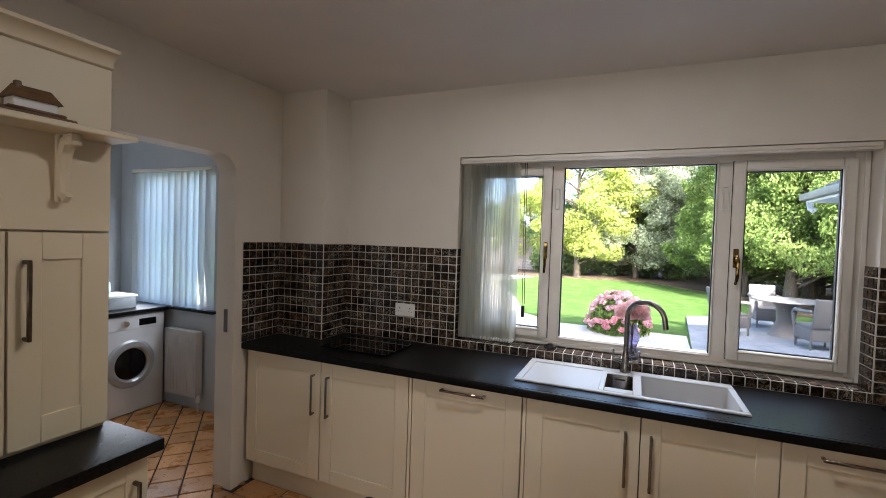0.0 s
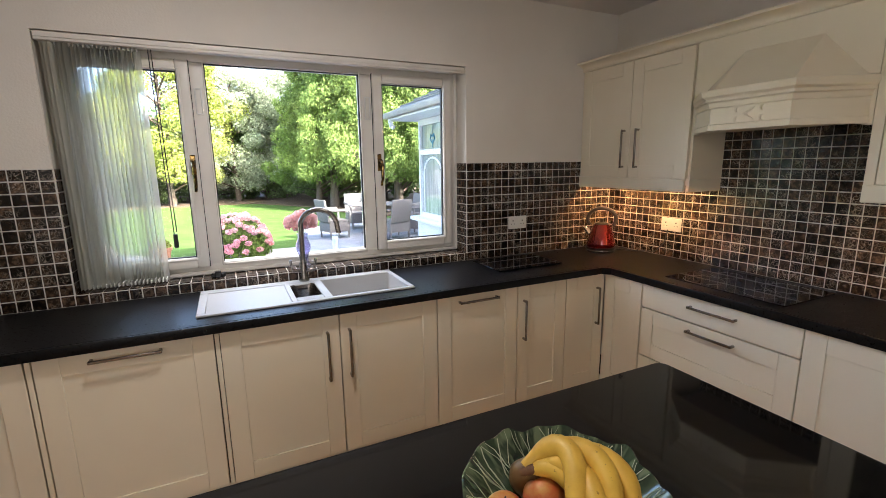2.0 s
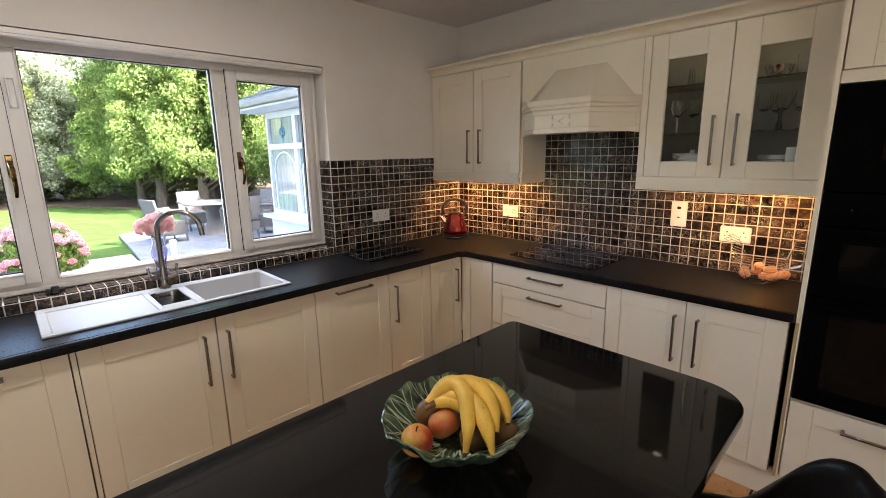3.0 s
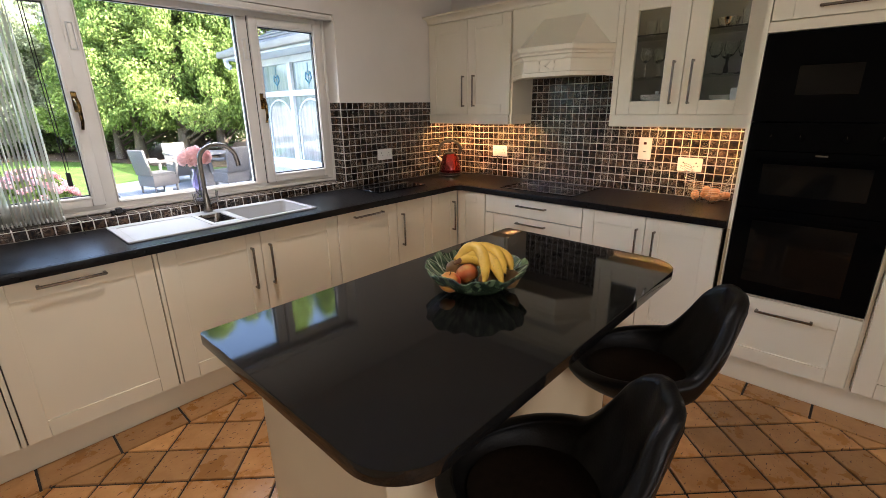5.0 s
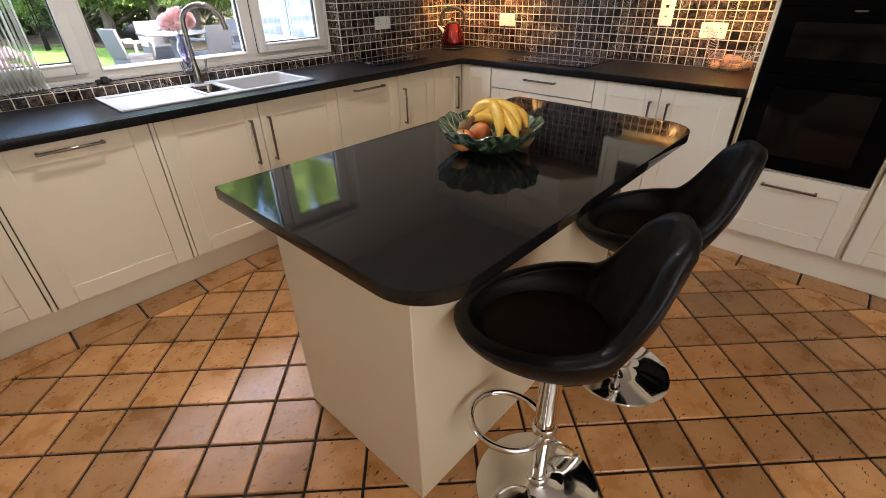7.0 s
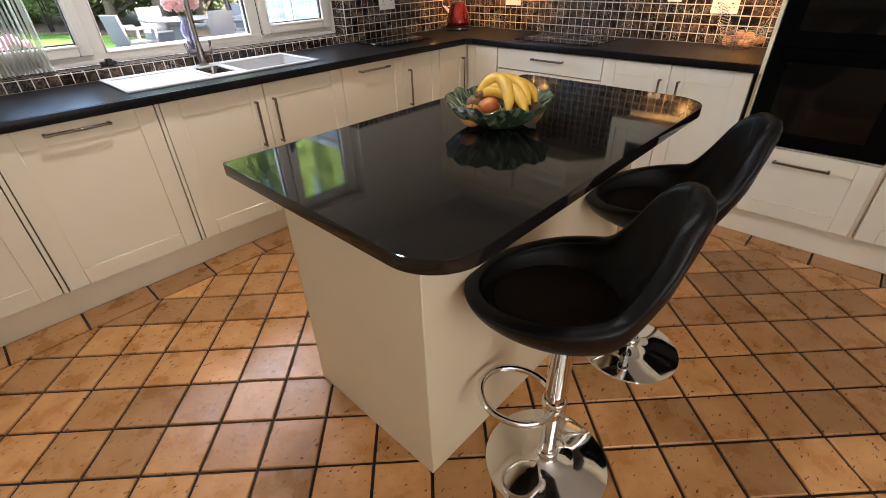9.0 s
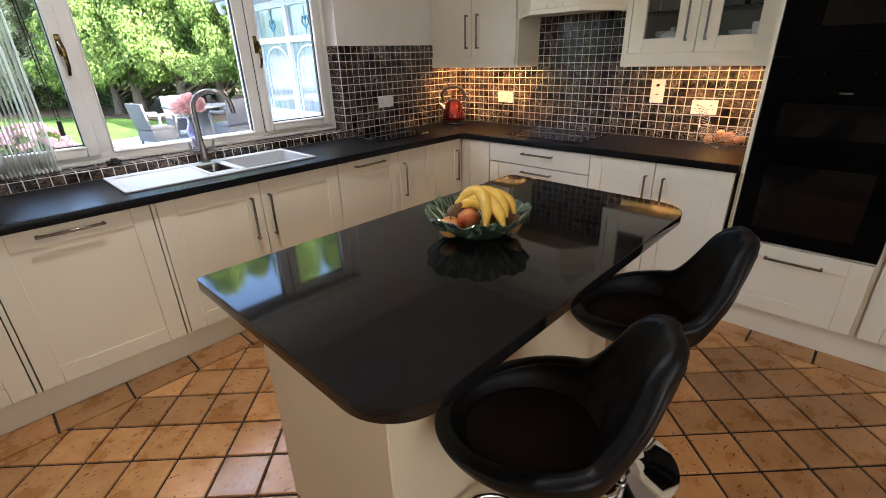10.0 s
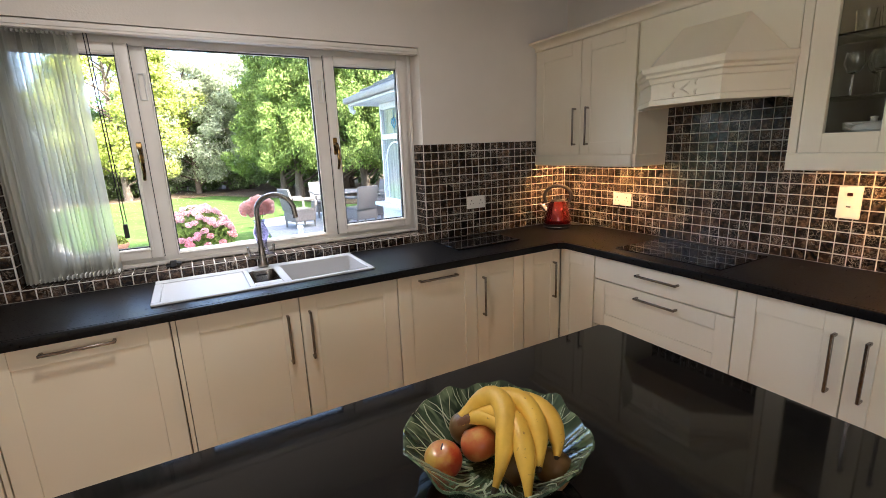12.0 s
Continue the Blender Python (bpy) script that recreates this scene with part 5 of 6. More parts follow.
for k in range(7):
    o = (k - 3) * 0.014
    tube(tl, [(o * 0.4, -0.09, 0.09), (o, -0.125, 0.16 + 0.01 * k), (o * 1.4, -0.165, 0.185 + 0.006 * k), (o * 1.5, -0.19, 0.15 + 0.008 * k), (o, -0.16, 0.11), (o * 0.5, -0.10, 0.085)], 0.0013, 5)
part("wire_tail", tl, chrome, hen)
eggp = [(0, 0)] + [(0.0215 * math.sin(t) * (1 - 0.12 * math.cos(t)) if 0 < t < 3.1 else 0, 0.029 - 0.029 * math.cos(t)) for t in [math.pi * i / 12 for i in range(1, 13)]]
for i, (x, y, z, r) in enumerate(((0.0, 0.0, 0.012, 20), (0.04, 0.03, 0.016, 80), (-0.04, 0.03, 0.016, 140), (0.03, -0.045, 0.018, 10), (-0.035, -0.04, 0.016, 60), (0.0, 0.06, 0.022, 100), (0.0, -0.075, 0.03, 30), (0.01, 0.02, 0.05, 70), (-0.02, -0.02, 0.05, 20))):
    single("egg", lathe(bmesh.new(), eggp, 18), egg_m, "brown hen's egg in the wire basket", "egg", pose(0.405 + x, 0.235 + y, TOP + z + 0.02, 80, 0, r), group="eggs in the basket")

# ---- sockets and switch ----


def socket(m, label="white double wall socket"):
    s = thing("wall_socket", label, "socket", m, group="wall sockets")
    part("plate", boxes(((-0.073, -0.010, -0.043), (0.073, -0.001, 0.043)), bevel=0.003), white_pl, s)
    for sx in (-0.038, 0.038):
        hs = boxes(((sx - 0.004, -0.0105, 0.008), (sx + 0.004, -0.0098, 0.016)), ((sx - 0.014, -0.0105, -0.012), (sx - 0.008, -0.0098, -0.007)), ((sx + 0.008, -0.0105, -0.012), (sx + 0.014, -0.0098, -0.007)))
        part("pin_holes", hs, gasket, s)
    for sx in (-0.012, 0.012):
        part("rocker", boxes(((sx - 0.005, -0.0125, 0.014), (sx + 0.005, -0.0098, 0.028)), bevel=0.0012), white_pl, s)
    return s


FACE_N, FACE_E = WALL_Y - 0.0075, WALL_X - 0.0075
sk0 = socket(pose(-0.281, FACE_N, 1.137))
copy_thing(sk0, pose(-3.088, FACE_N, 1.116))
copy_thing(sk0, pose(FACE_E, 1.892, 1.126, 0, 0, -90))
copy_thing(sk0, pose(FACE_E, 0.385, 1.118, 0, 0, -90))
sw = thing("cooker_switch", "white upright cooker switch plate with a red rocker", "switch", pose(FACE_E, 0.677, 1.205, 0, 0, -90))
part("plate", boxes(((-0.043, -0.010, -0.073), (0.043, -0.001, 0.073)), bevel=0.003), white_pl, sw)
part("rocker", boxes(((-0.010, -0.0135, 0.028), (0.010, -0.0098, 0.044)), bevel=0.0015), red_m, sw, "red rocker")
part("indicator", boxes(((-0.008, -0.0115, -0.022), (0.008, -0.0098, -0.016)), bevel=0.0006), gasket, sw)

# ---- vase of flowers on the sill ----
vase = single("vase", lathe(bmesh.new(), [(0, 0), (0.030, 0), (0.033, 0.006), (0.024, 0.03), (0.026, 0.06), (0.040, 0.10), (0.042, 0.125), (0.028, 0.16), (0.026, 0.175), (0.034, 0.19), (0.031, 0.19), (0.023, 0.176), (0.025, 0.16), (0.038, 0.125), (0.036, 0.10), (0.022, 0.06), (0, 0.012)], 28), lilac,
              "clear and lilac glass vase standing on the tiled sill", "vase", pose(-1.69, 2.532, WIN_B + 0.0105))
fl = thing("flower_bunch", "bunch of salmon pink peonies in the glass vase", "flowers", pose(-1.69, 2.532, WIN_B + 0.0105))
stm = bmesh.new()
for i in range(5):
    a = i * 1.26
    tube(stm, [(0.008 * math.cos(a), 0.008 * math.sin(a), 0.016), (0.004 * math.cos(a + 2), 0.004 * math.sin(a + 2), 0.14), (0.03 * math.cos(a), 0.03 * math.sin(a), 0.24)], 0.0022, 5)
part("stems", stm, leaf_plant, fl, "green flower stems")
rng = random.Random(9)
for cx, cy, cz, cr in ((-0.045, 0.0, 0.255, 0.045), (0.04, -0.01, 0.26, 0.046), (0.0, -0.02, 0.285, 0.042), (0.0, 0.03, 0.265, 0.042), (-0.01, -0.035, 0.245, 0.036), (0.055, 0.03, 0.24, 0.035)):
    bm = bmesh.new()
    for k in range(70):
        u, w = rng.uniform(-0.75, 1), rng.uniform(0, 2 * math.pi)
        d = Vector((math.sqrt(1 - u * u) * math.cos(w), math.sqrt(1 - u * u) * math.sin(w), u))
        r0 = cr * rng.uniform(0.65, 1.05)
        c = Vector((cx, cy, cz)) + d * r0
        side = d.cross(Vector((rng.uniform(-1, 1), rng.uniform(-1, 1), 0.3))).normalized()
        up = side.cross(d).normalized()
        s = cr * 0.34
        vs = [bm.verts.new(c + side * s * x + up * s * y + d * s * zz) for x, y, zz in ((-1, -0.7, 0), (0, -1, -0.4), (1, -0.7, 0), (0.9, 0.8, 0.45), (0, 1.1, 0.3), (-0.9, 0.8, 0.45))]
        mid = bm.verts.new(c - d * s * 0.35)
        for i in range(6):
            bm.faces.new((mid, vs[i], vs[(i + 1) % 6]))
    part("flower_head", bm, peony_m, fl)

# ---- dresser beside the doorway ----
dre = thing("dresser", "tall ivory dresser with upper cupboards on a black worktop", "dresser")
part("base_body", boxes(((-3.93, -1.2, 0.15), (-3.18, 0.775, 0.868))), cream_deep, dre, soft=False)
part("kickboard", boxes(((-3.93, -1.2, 0.0), (-3.24, 0.74, 0.149))), cream_deep, dre, soft=False)
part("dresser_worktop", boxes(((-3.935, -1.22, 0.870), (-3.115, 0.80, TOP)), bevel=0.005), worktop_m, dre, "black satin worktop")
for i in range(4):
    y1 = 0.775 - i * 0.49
    d = shaker(dre, 0, 0.488, DZ0, DZ1, "base_door", 0.07, pose(-3.179, y1 - 0.488, 0, 0, 0, 90), cream_deep)
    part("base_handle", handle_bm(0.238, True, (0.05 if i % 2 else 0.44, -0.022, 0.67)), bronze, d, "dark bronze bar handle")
part("upper_body", boxes(((-3.93, -1.2, TOP + 0.001), (-3.392, 0.768, 2.144))), cream_deep, dre, soft=False)
part("upper_facing", boxes(((-3.39, -1.2, 1.592), (-3.372, 0.770, 2.144)), bevel=0.002), cream_deep, dre)
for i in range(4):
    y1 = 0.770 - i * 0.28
    d = shaker(dre, 0, 0.278, 0.926, 1.588, "upper_door", 0.085, pose(-3.391, y1 - 0.278, 0, 0, 0, 90), cream_deep)
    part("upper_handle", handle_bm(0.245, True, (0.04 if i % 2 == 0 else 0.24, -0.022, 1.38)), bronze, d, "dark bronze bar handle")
part("crown", moulding(cove(-3.372, 2.145, 0.042, 0.062, 1), -3.93, -1.22, 0.772), cream_deep, dre, "moulded crown")
part("display_shelf", boxes(((-3.371, -1.0, 1.892), (-3.23, 0.775, 1.912)), bevel=0.004), cream_deep, dre, "narrow display shelf")
for by in (0.62, -0.1):
    brk = bmesh.new()
    tube(brk, [(-3.355, by, 1.70), (-3.355, by, 1.75), (-3.348, by, 1.82), (-3.33, by, 1.865), (-3.285, by, 1.883)], [0.014, 0.018, 0.020, 0.022, 0.018], 8)
    tube(brk, [(-3.352, by, 1.71), (-3.338, by, 1.69), (-3.326, by, 1.705)], 0.013, 8)
    box(brk, (-3.371, by - 0.016, 1.68), (-3.352, by + 0.013, 1.891), 0.004)
    box(brk, (-3.33, by - 0.016, 1.855), (-3.28, by + 0.016, 1.891), 0.006)
    part("bracket", brk, cream_deep, dre, "scrolled shelf bracket")
cot = thing("cottage_ornament", "small brown model cottage on a dark base", "ornament", pose(-3.30, 0.525, 1.912))
part("plinth", boxes(((-0.045, -0.10, 0), (0.045, 0.085, 0.012)), ((-0.04, -0.08, 0.012), (0.04, 0.06, 0.022)), bevel=0.004), wood_d, cot)
part("cottage_wall", boxes(((-0.026, -0.062, 0.022), (0.026, 0.042, 0.05)), bevel=0.002), china, cot, "cream cottage walls")
rf = bmesh.new()
v = [rf.verts.new(p) for p in ((-0.036, -0.072, 0.048), (0.036, -0.072, 0.048), (0.036, 0.052, 0.048), (-0.036, 0.052, 0.048), (0, -0.055, 0.088), (0, 0.036, 0.088))]
for f in ((v[0], v[1], v[4]), (v[1], v[2], v[5], v[4]), (v[2], v[3], v[5]), (v[3], v[0], v[4], v[5]), (v[0], v[3], v[2], v[1])):
    rf.faces.new(f)
bmesh.ops.recalc_face_normals(rf, faces=rf.faces)
box(rf, (-0.008, -0.05, 0.07), (0.008, -0.035, 0.098), 0.002)
part("thatch_roof", rf, wood_d, cot, "brown thatched roof with chimney")
sp = bmesh.new()
tube(sp, [(-3.31, 0.70, 1.914), (-3.30, 0.715, 1.918), (-3.305, 0.73, 1.914)], 0.002, 5)
tube(sp, [(-3.285, 0.66, 1.914), (-3.28, 0.70, 1.914), (-3.283, 0.75, 1.914)], 0.0022, 5)
single("spectacles", sp, bronze, "thin wire spectacles lying on the shelf", "spectacles")

# ---- utility room ----
wm = thing("washing_machine", "white front-loading washing machine under a worktop", "washing machine", pose(-5.62, 2.245, 0, 0, 0, 90))
part("body", boxes(((-0.298, 0.0, 0.012), (0.298, 0.56, 0.85)), bevel=0.008), white_en, wm)
part("control_strip", boxes(((-0.294, -0.006, 0.735), (0.294, -0.0005, 0.843)), bevel=0.002), white_en, wm)
part("display", boxes(((0.07, -0.0085, 0.757), (0.22, -0.0062, 0.815)), bevel=0.001), black_gl, wm, "dark display")
part("dial", lathe(bmesh.new(), [(0, 0.028), (0.024, 0.028), (0.030, 0.0), (0, 0)], 24), chrome, wm, "chrome dial", m=pose(-0.05, -0.006, 0.79, 90))
part("door_ring", lathe(bmesh.new(), [(0.135, 0.0), (0.20, 0.0), (0.205, 0.012), (0.19, 0.03), (0.150, 0.036), (0.135, 0.02), (0.135, 0)], 40), mat("silver plastic", (0.52, 0.53, 0.55), 0.3, 0.4, color2=(0.48, 0.49, 0.5), scale=6), wm, "silver door ring", m=pose(0, -0.0008, 0.44, 90))
part("door_glass", lathe(bmesh.new(), [(0, 0.022), (0.08, 0.02), (0.133, 0.006), (0.133, 0), (0, 0)], 40), black_gl, wm, "dark door glass", m=pose(0, -0.0008, 0.44, 90))
for fx in (-0.26, 0.26):
    part("foot", lathe(bmesh.new(), [(0, 0), (0.02, 0), (0.02, 0.012), (0, 0.012)], 12), gasket, wm, m=pose(fx, 0.05, 0))
single("utility_worktop", boxes(((-6.345, 0.6, 0.865), (-5.585, 2.592, 0.90)), bevel=0.004), worktop_m, "black worktop over the washing machine", "worktop")
single("utility_cabinet", boxes(((-6.345, 0.6, 0.0), (-5.64, 1.93, 0.864))), cream, "plain ivory utility cupboard", "cabinet", soft=False)
sb = thing("storage_box", "clear plastic storage box with a dark rim", "storage box", pose(-5.86, 2.23, 0.90))
part("tub", boxes(((-0.14, -0.13, 0.0), (0.14, 0.13, 0.10)), bevel=0.01), mat("cloudy plastic", (0.55, 0.58, 0.60), 0.2, color2=(0.45, 0.48, 0.5), scale=10, trans=0.4), sb)
part("lid", boxes(((-0.147, -0.137, 0.10), (0.147, 0.137, 0.118)), bevel=0.005), white_pl, sb)
single("kitchen_jar", lathe(bmesh.new(), [(0, 0), (0.04, 0), (0.045, 0.06), (0.04, 0.10), (0.02, 0.115), (0, 0.115)], 20), mat("pale blue glaze", (0.35, 0.55, 0.6), 0.2, color2=(0.3, 0.5, 0.55), scale=8), "pale blue jar on the storage box", "jar", pose(-5.92, 2.21, 1.018))
rad = thing("radiator", "cream panel radiator below the utility window", "radiator", pose(-5.56, 2.598, 0))
rb = boxes(((0.0, -0.085, 0.13), (0.40, -0.065, 0.70)), ((0.0, -0.05, 0.13), (0.40, -0.03, 0.70)), ((0.0, -0.09, 0.70), (0.40, -0.025, 0.712)), bevel=0.004)
for i in range(9):
    part("flute", boxes(((0.02 + i * 0.042, -0.089, 0.16), (0.042 + i * 0.042, -0.084, 0.67)), bevel=0.003), rad_m, rad)
part("panel", rb, rad_m, rad)
part("side_grille", boxes(((0.40, -0.09, 0.16), (0.405, -0.025, 0.70)), bevel=0.001), rad_m, rad)
part("wall_bracket", boxes(((0.05, -0.03, 0.3), (0.08, 0.002, 0.6)), ((0.32, -0.03, 0.3), (0.35, 0.002, 0.6))), rad_m, rad)
part("pipe", tube(bmesh.new(), [(0.38, -0.058, 0.14), (0.40, -0.058, 0.12), (0.40, -0.058, 0.0)], 0.009, 8), rad_m, rad)
part("valve", lathe(bmesh.new(), [(0, 0), (0.018, 0), (0.02, 0.04), (0.012, 0.06), (0, 0.06)], 14), white_pl, rad, m=pose(0.40, -0.058, 0.09))
uw = thing("window_2", "white utility room window with a dark tiled sill", "window", kind="structure")
part("window_frame", ring_frame(UWL, UWR, UWB + 0.002, UWT, 2.68, 2.74, 0.05), upvc, uw)
p2 = part("pane", boxes(((UWL + 0.05, 2.70, UWB + 0.05), (UWR - 0.05, 2.706, UWT - 0.05))), glass, uw, soft=False)
p2.visible_shadow = False
part("sill", boxes(((UWL - 0.03, 2.545, 0.876), (UWR + 0.05, 2.679, 0.8995)), bevel=0.004), worktop_m, uw, "dark tiled sill")
ub = thing("utility_blind", "closed pale vertical blind over the utility window", "blind")
part("headrail", boxes(((UWL, 2.555, 2.125), (UWR, 2.595, 2.155)), bevel=0.003), upvc, ub)
util_cloth = mat("white blind cloth", (0.74, 0.75, 0.76), 0.85, color2=(0.68, 0.69, 0.70), scale=9, stretch=(5, 5, 0.4))
sheer_cloth(util_cloth, 0.30, 0.04)
us_ob = part("slat", util_slat, util_cloth, ub, m=pose(UWL + 0.05, 2.575, 2.122, 0, 0, 12) @ Matrix.Diagonal((1, 1, 1.11, 1)))
us = us_ob.data
for i in range(1, 13):
    o = new("slat", us)
    o.parent = ub
    o.matrix_basis = pose(UWL + 0.05 + i * 0.083, 2.575, 2.122, 0, 0, 12 if i < 11 else 55) @ Matrix.Diagonal((1, 1, 1.11, 1))
door2 = thing("door_1", "white plastic back door beside the utility window", "door", kind="structure")
part("door_frame", boxes(((-4.97, 2.57, 0.0), (-4.91, 2.599, 2.12)), ((-4.17, 2.57, 0.0), (-4.11, 2.599, 2.12)), ((-4.91, 2.57, 2.06), (-4.17, 2.599, 2.12)), bevel=0.004), upvc, door2)
part("leaf", boxes(((-4.905, 2.575, 0.01), (-4.175, 2.599, 2.055)), ((-4.80, 2.568, 1.1), (-4.28, 2.576, 1.95)), ((-4.80, 2.568, 0.15), (-4.28, 2.576, 0.9)), bevel=0.004), upvc, door2)
for z in (0.35, 1.15, 1.75, 1.92):
    part("hinge", tube(bmesh.new(), [(-4.905, 2.562, z - 0.04), (-4.905, 2.562, z + 0.04)], 0.011, 8), white_pl, door2)

# ---- garden ----
GZ = -0.20
structure("ground", boxes(((-400, -400, GZ - 0.2), (400, 400, GZ))), grass_m, "mown green lawn reaching into the distance", "lawn", soft=False)
patio = structure("patio", prism(bmesh.new(), [(-9, 2.76), (6.5, 2.76), (6.5, 13.0), (0.9, 13.0), (-0.45, 12.4), (-0.75, 8.2), (-9, 8.2)], GZ + 0.0005, GZ + 0.05), paving, "grey stone patio beside the house", "patio", soft=False)
structure("path", prism(bmesh.new(), [(-9, 8.205), (-0.76, 8.205), (-0.70, 9.7), (-3.2, 9.75), (-4.1, 10.6), (-4.9, 13.0), (-6.4, 17.0), (-9.5, 17.2)], GZ + 0.0005, GZ + 0.03), gravel, "pale gravel path curving along the lawn", "path", soft=False)
bed = [(-16, 23.5), (-6, 22.2), (-1, 22.6), (1.0, 19.2), (2.2, 14.6), (6, 13.2), (30, 12.8), (40, 45), (-30, 45)]
structure("flower_bed", prism(bmesh.new(), bed, GZ + 0.0005, GZ + 0.04), soil_m, "dry soil under the trees", "bed", soft=False)
structure("gravel_drive", prism(bmesh.new(), [(-14, 15), (-7.2, 17.5), (-6.2, 21.8), (-15, 22.6)], GZ + 0.0005, GZ + 0.025), gravel, "pale gravel area near the fence", "drive", soft=False)

fence = thing("fence", "weathered grey horizontal board fence", "fence", pose(-16, 26.0, GZ))
for i in range(10):
    part("post", boxes(((i * 1.3 - 0.05, -0.03, 0), (i * 1.3 + 0.05, 0.07, 1.9)), bevel=0.008), fence_m, fence)
bd = part("board", boxes(((-0.05, -0.055, 0), (11.8, -0.031, 0.145)), bevel=0.004), fence_m, fence, m=pose(0, 0, 0.06))
for i in range(1, 12):
    o = new("board", bd.data)
    o.parent = fence
    o.matrix_basis = pose(0, 0, 0.06 + i * 0.153)


def scatter(points, normals, size, seed, droop=0.0, aspect=0.55):
    """Small folded leaves at points, joined into one mesh."""
    r = np.random.default_rng(seed)
    k = len(points)
    nrm = normals + r.normal(0, 0.55, (k, 3))
    nrm /= np.linalg.norm(nrm, axis=1)[:, None] + 1e-9
    tng = np.cross(nrm, r.normal(0, 1, (k, 3)) + np.array([0, 0, 0.2]))
    tng[:, 2] -= droop
    tng /= np.linalg.norm(tng, axis=1)[:, None] + 1e-9
    bit = np.cross(nrm, tng)
    s = size * r.uniform(0.6, 1.35, (k, 1))
    p0, p2 = points - tng * s * 0.5, points + tng * s * 0.5
    p1, p3 = points + bit * s * aspect * 0.5 + nrm * s * 0.12, points - bit * s * aspect * 0.5 + nrm * s * 0.12
    verts = np.stack([p0, p1, p2, p3], 1).reshape(-1, 3)
    idx = np.arange(k)[:, None] * 4
    faces = np.concatenate([idx + np.array([[0, 1, 2]]), idx + np.array([[0, 2, 3]])], 1).reshape(-1, 3)
    mesh = bpy.data.meshes.new("leaves")
    mesh.from_pydata(verts.tolist(), [], faces.tolist())
    return mesh


def tree(x, y, height, radius, leaf, seed, count=9000, size=0.24, crown_from=0.18, conifer=False, label="", droop=0.0):
    t = thing("tree", label, "tree", pose(x, y, GZ), group="trees round the garden")
    r = np.random.default_rng(seed)
    rnd = random.Random(seed)
    tr = bmesh.new()
    bend = [rnd.uniform(-0.25, 0.25) for _ in range(4)]
    spine = [(bend[0] * u * (1 - u) * 2, bend[1] * u * (1 - u) * 2, height * 0.92 * u) for u in [i / 8 for i in range(9)]]
    w = 0.035 * height * 0.55
    tube(tr, spine, [w * (1.35 if i == 0 else 1 - 0.1 * i) for i in range(9)], 9)
    clumps, sizes = [], []
    nclump = 170 if conifer else 60
    for i in range(nclump):
        u = crown_from + (1 - crown_from) * (i + 0.5) / nclump
        a = i * 2.399 + rnd.uniform(-0.4, 0.4)
        prof = (1 - (u - crown_from) / (1 - crown_from)) ** 0.75 if conifer else math.sin(math.pi * (0.16 + 0.80 * (u - crown_from) / (1 - crown_from))) ** 0.7
        rr = radius * prof * rnd.uniform(0.62, 1.06) * (0.9 + 0.2 * math.sin(3 * a + seed))
        c = Vector((math.cos(a) * rr, math.sin(a) * rr, height * u))
        clumps.append(c)
        sizes.append(radius * rnd.uniform(0.22, 0.40) * (0.62 if conifer else 0.95))
        if i % (5 if conifer else 2) == 0:
            b0 = Vector((0, 0, height * max(0.05, u - 0.10)))
            tube(tr, [b0, b0.lerp(c, 0.5) + Vector((0, 0, 0.1)), c], [w * 0.34, w * 0.2, w * 0.07], 5)
    part("trunk", tr, bark, t, "rough brown trunk and limbs")
    per = count // nclump
    pts, nrms = [], []
    for c, s in zip(clumps, sizes):
        d = r.normal(0, 1, (per, 3))
        d /= np.linalg.norm(d, axis=1)[:, None]
        rad_ = s * r.uniform(0.35, 1.0, (per, 1)) ** 0.6
        sq = np.array([1.0, 1.0, 0.62 if not conifer else 0.8])
        pts.append(np.array(c) + d * rad_ * sq)
        nrms.append(d + np.array([0, 0, 0.5]))
    mesh = scatter(np.concatenate(pts), np.concatenate(nrms), size, seed, droop)
    mesh.materials.append(leaf)
    cr = new("crown", mesh)
    cr.parent = t
    tagged(cr, "dense leafy crown")
    return t


YL, SL, BR, DK = "broad yellow-green garden tree in full leaf", "silver-green leafy tree behind the lawn", "tall bright green conifer with drooping sprays", "dark green hedge tree at the garden's end"
tree(-4.3, 23.0, 7.2, 2.6, leaf_yellow, 1, 40800, 0.126, 0.18, label=YL)
tree(-7.8, 27.5, 4.6, 2.3, leaf_yellow, 2, 20400, 0.133, 0.15, label=YL)
tree(-1.6, 24.5, 6.1, 2.5, leaf_silver, 3, 40800, 0.118, 0.14, label=SL)
tree(0.9, 25.5, 6.4, 2.6, leaf_silver, 4, 37400, 0.118, 0.14, label=SL)
tree(1.5, 19.8, 6.8, 2.1, leaf_bright, 5, 44200, 0.118, 0.16, True, BR, 0.9)
tree(2.9, 17.2, 9.0, 2.5, leaf_bright, 6, 57800, 0.111, 0.15, True, BR, 0.9)
tree(5.4, 15.8, 9.5, 2.7, leaf_bright, 7, 57800, 0.111, 0.13, True, BR, 0.9)
tree(8.6, 14.8, 9.5, 2.8, leaf_bright, 8, 44200, 0.118, 0.12, True, BR, 0.9)
tree(4.2, 20.0, 9.5, 2.8, leaf_bright, 18, 40800, 0.133, 0.14, True, BR, 0.9)
tree(4.1, 16.9, 8.6, 2.0, leaf_bright, 31, 44200, 0.111, 0.15, True, BR, 0.9)
tree(7.0, 15.6, 9.0, 2.2, leaf_bright, 32, 40800, 0.111, 0.13, True, BR, 0.9)
tree(1.9, 18.6, 8.2, 1.9, leaf_bright, 33, 40800, 0.111, 0.16, True, BR, 0.9)
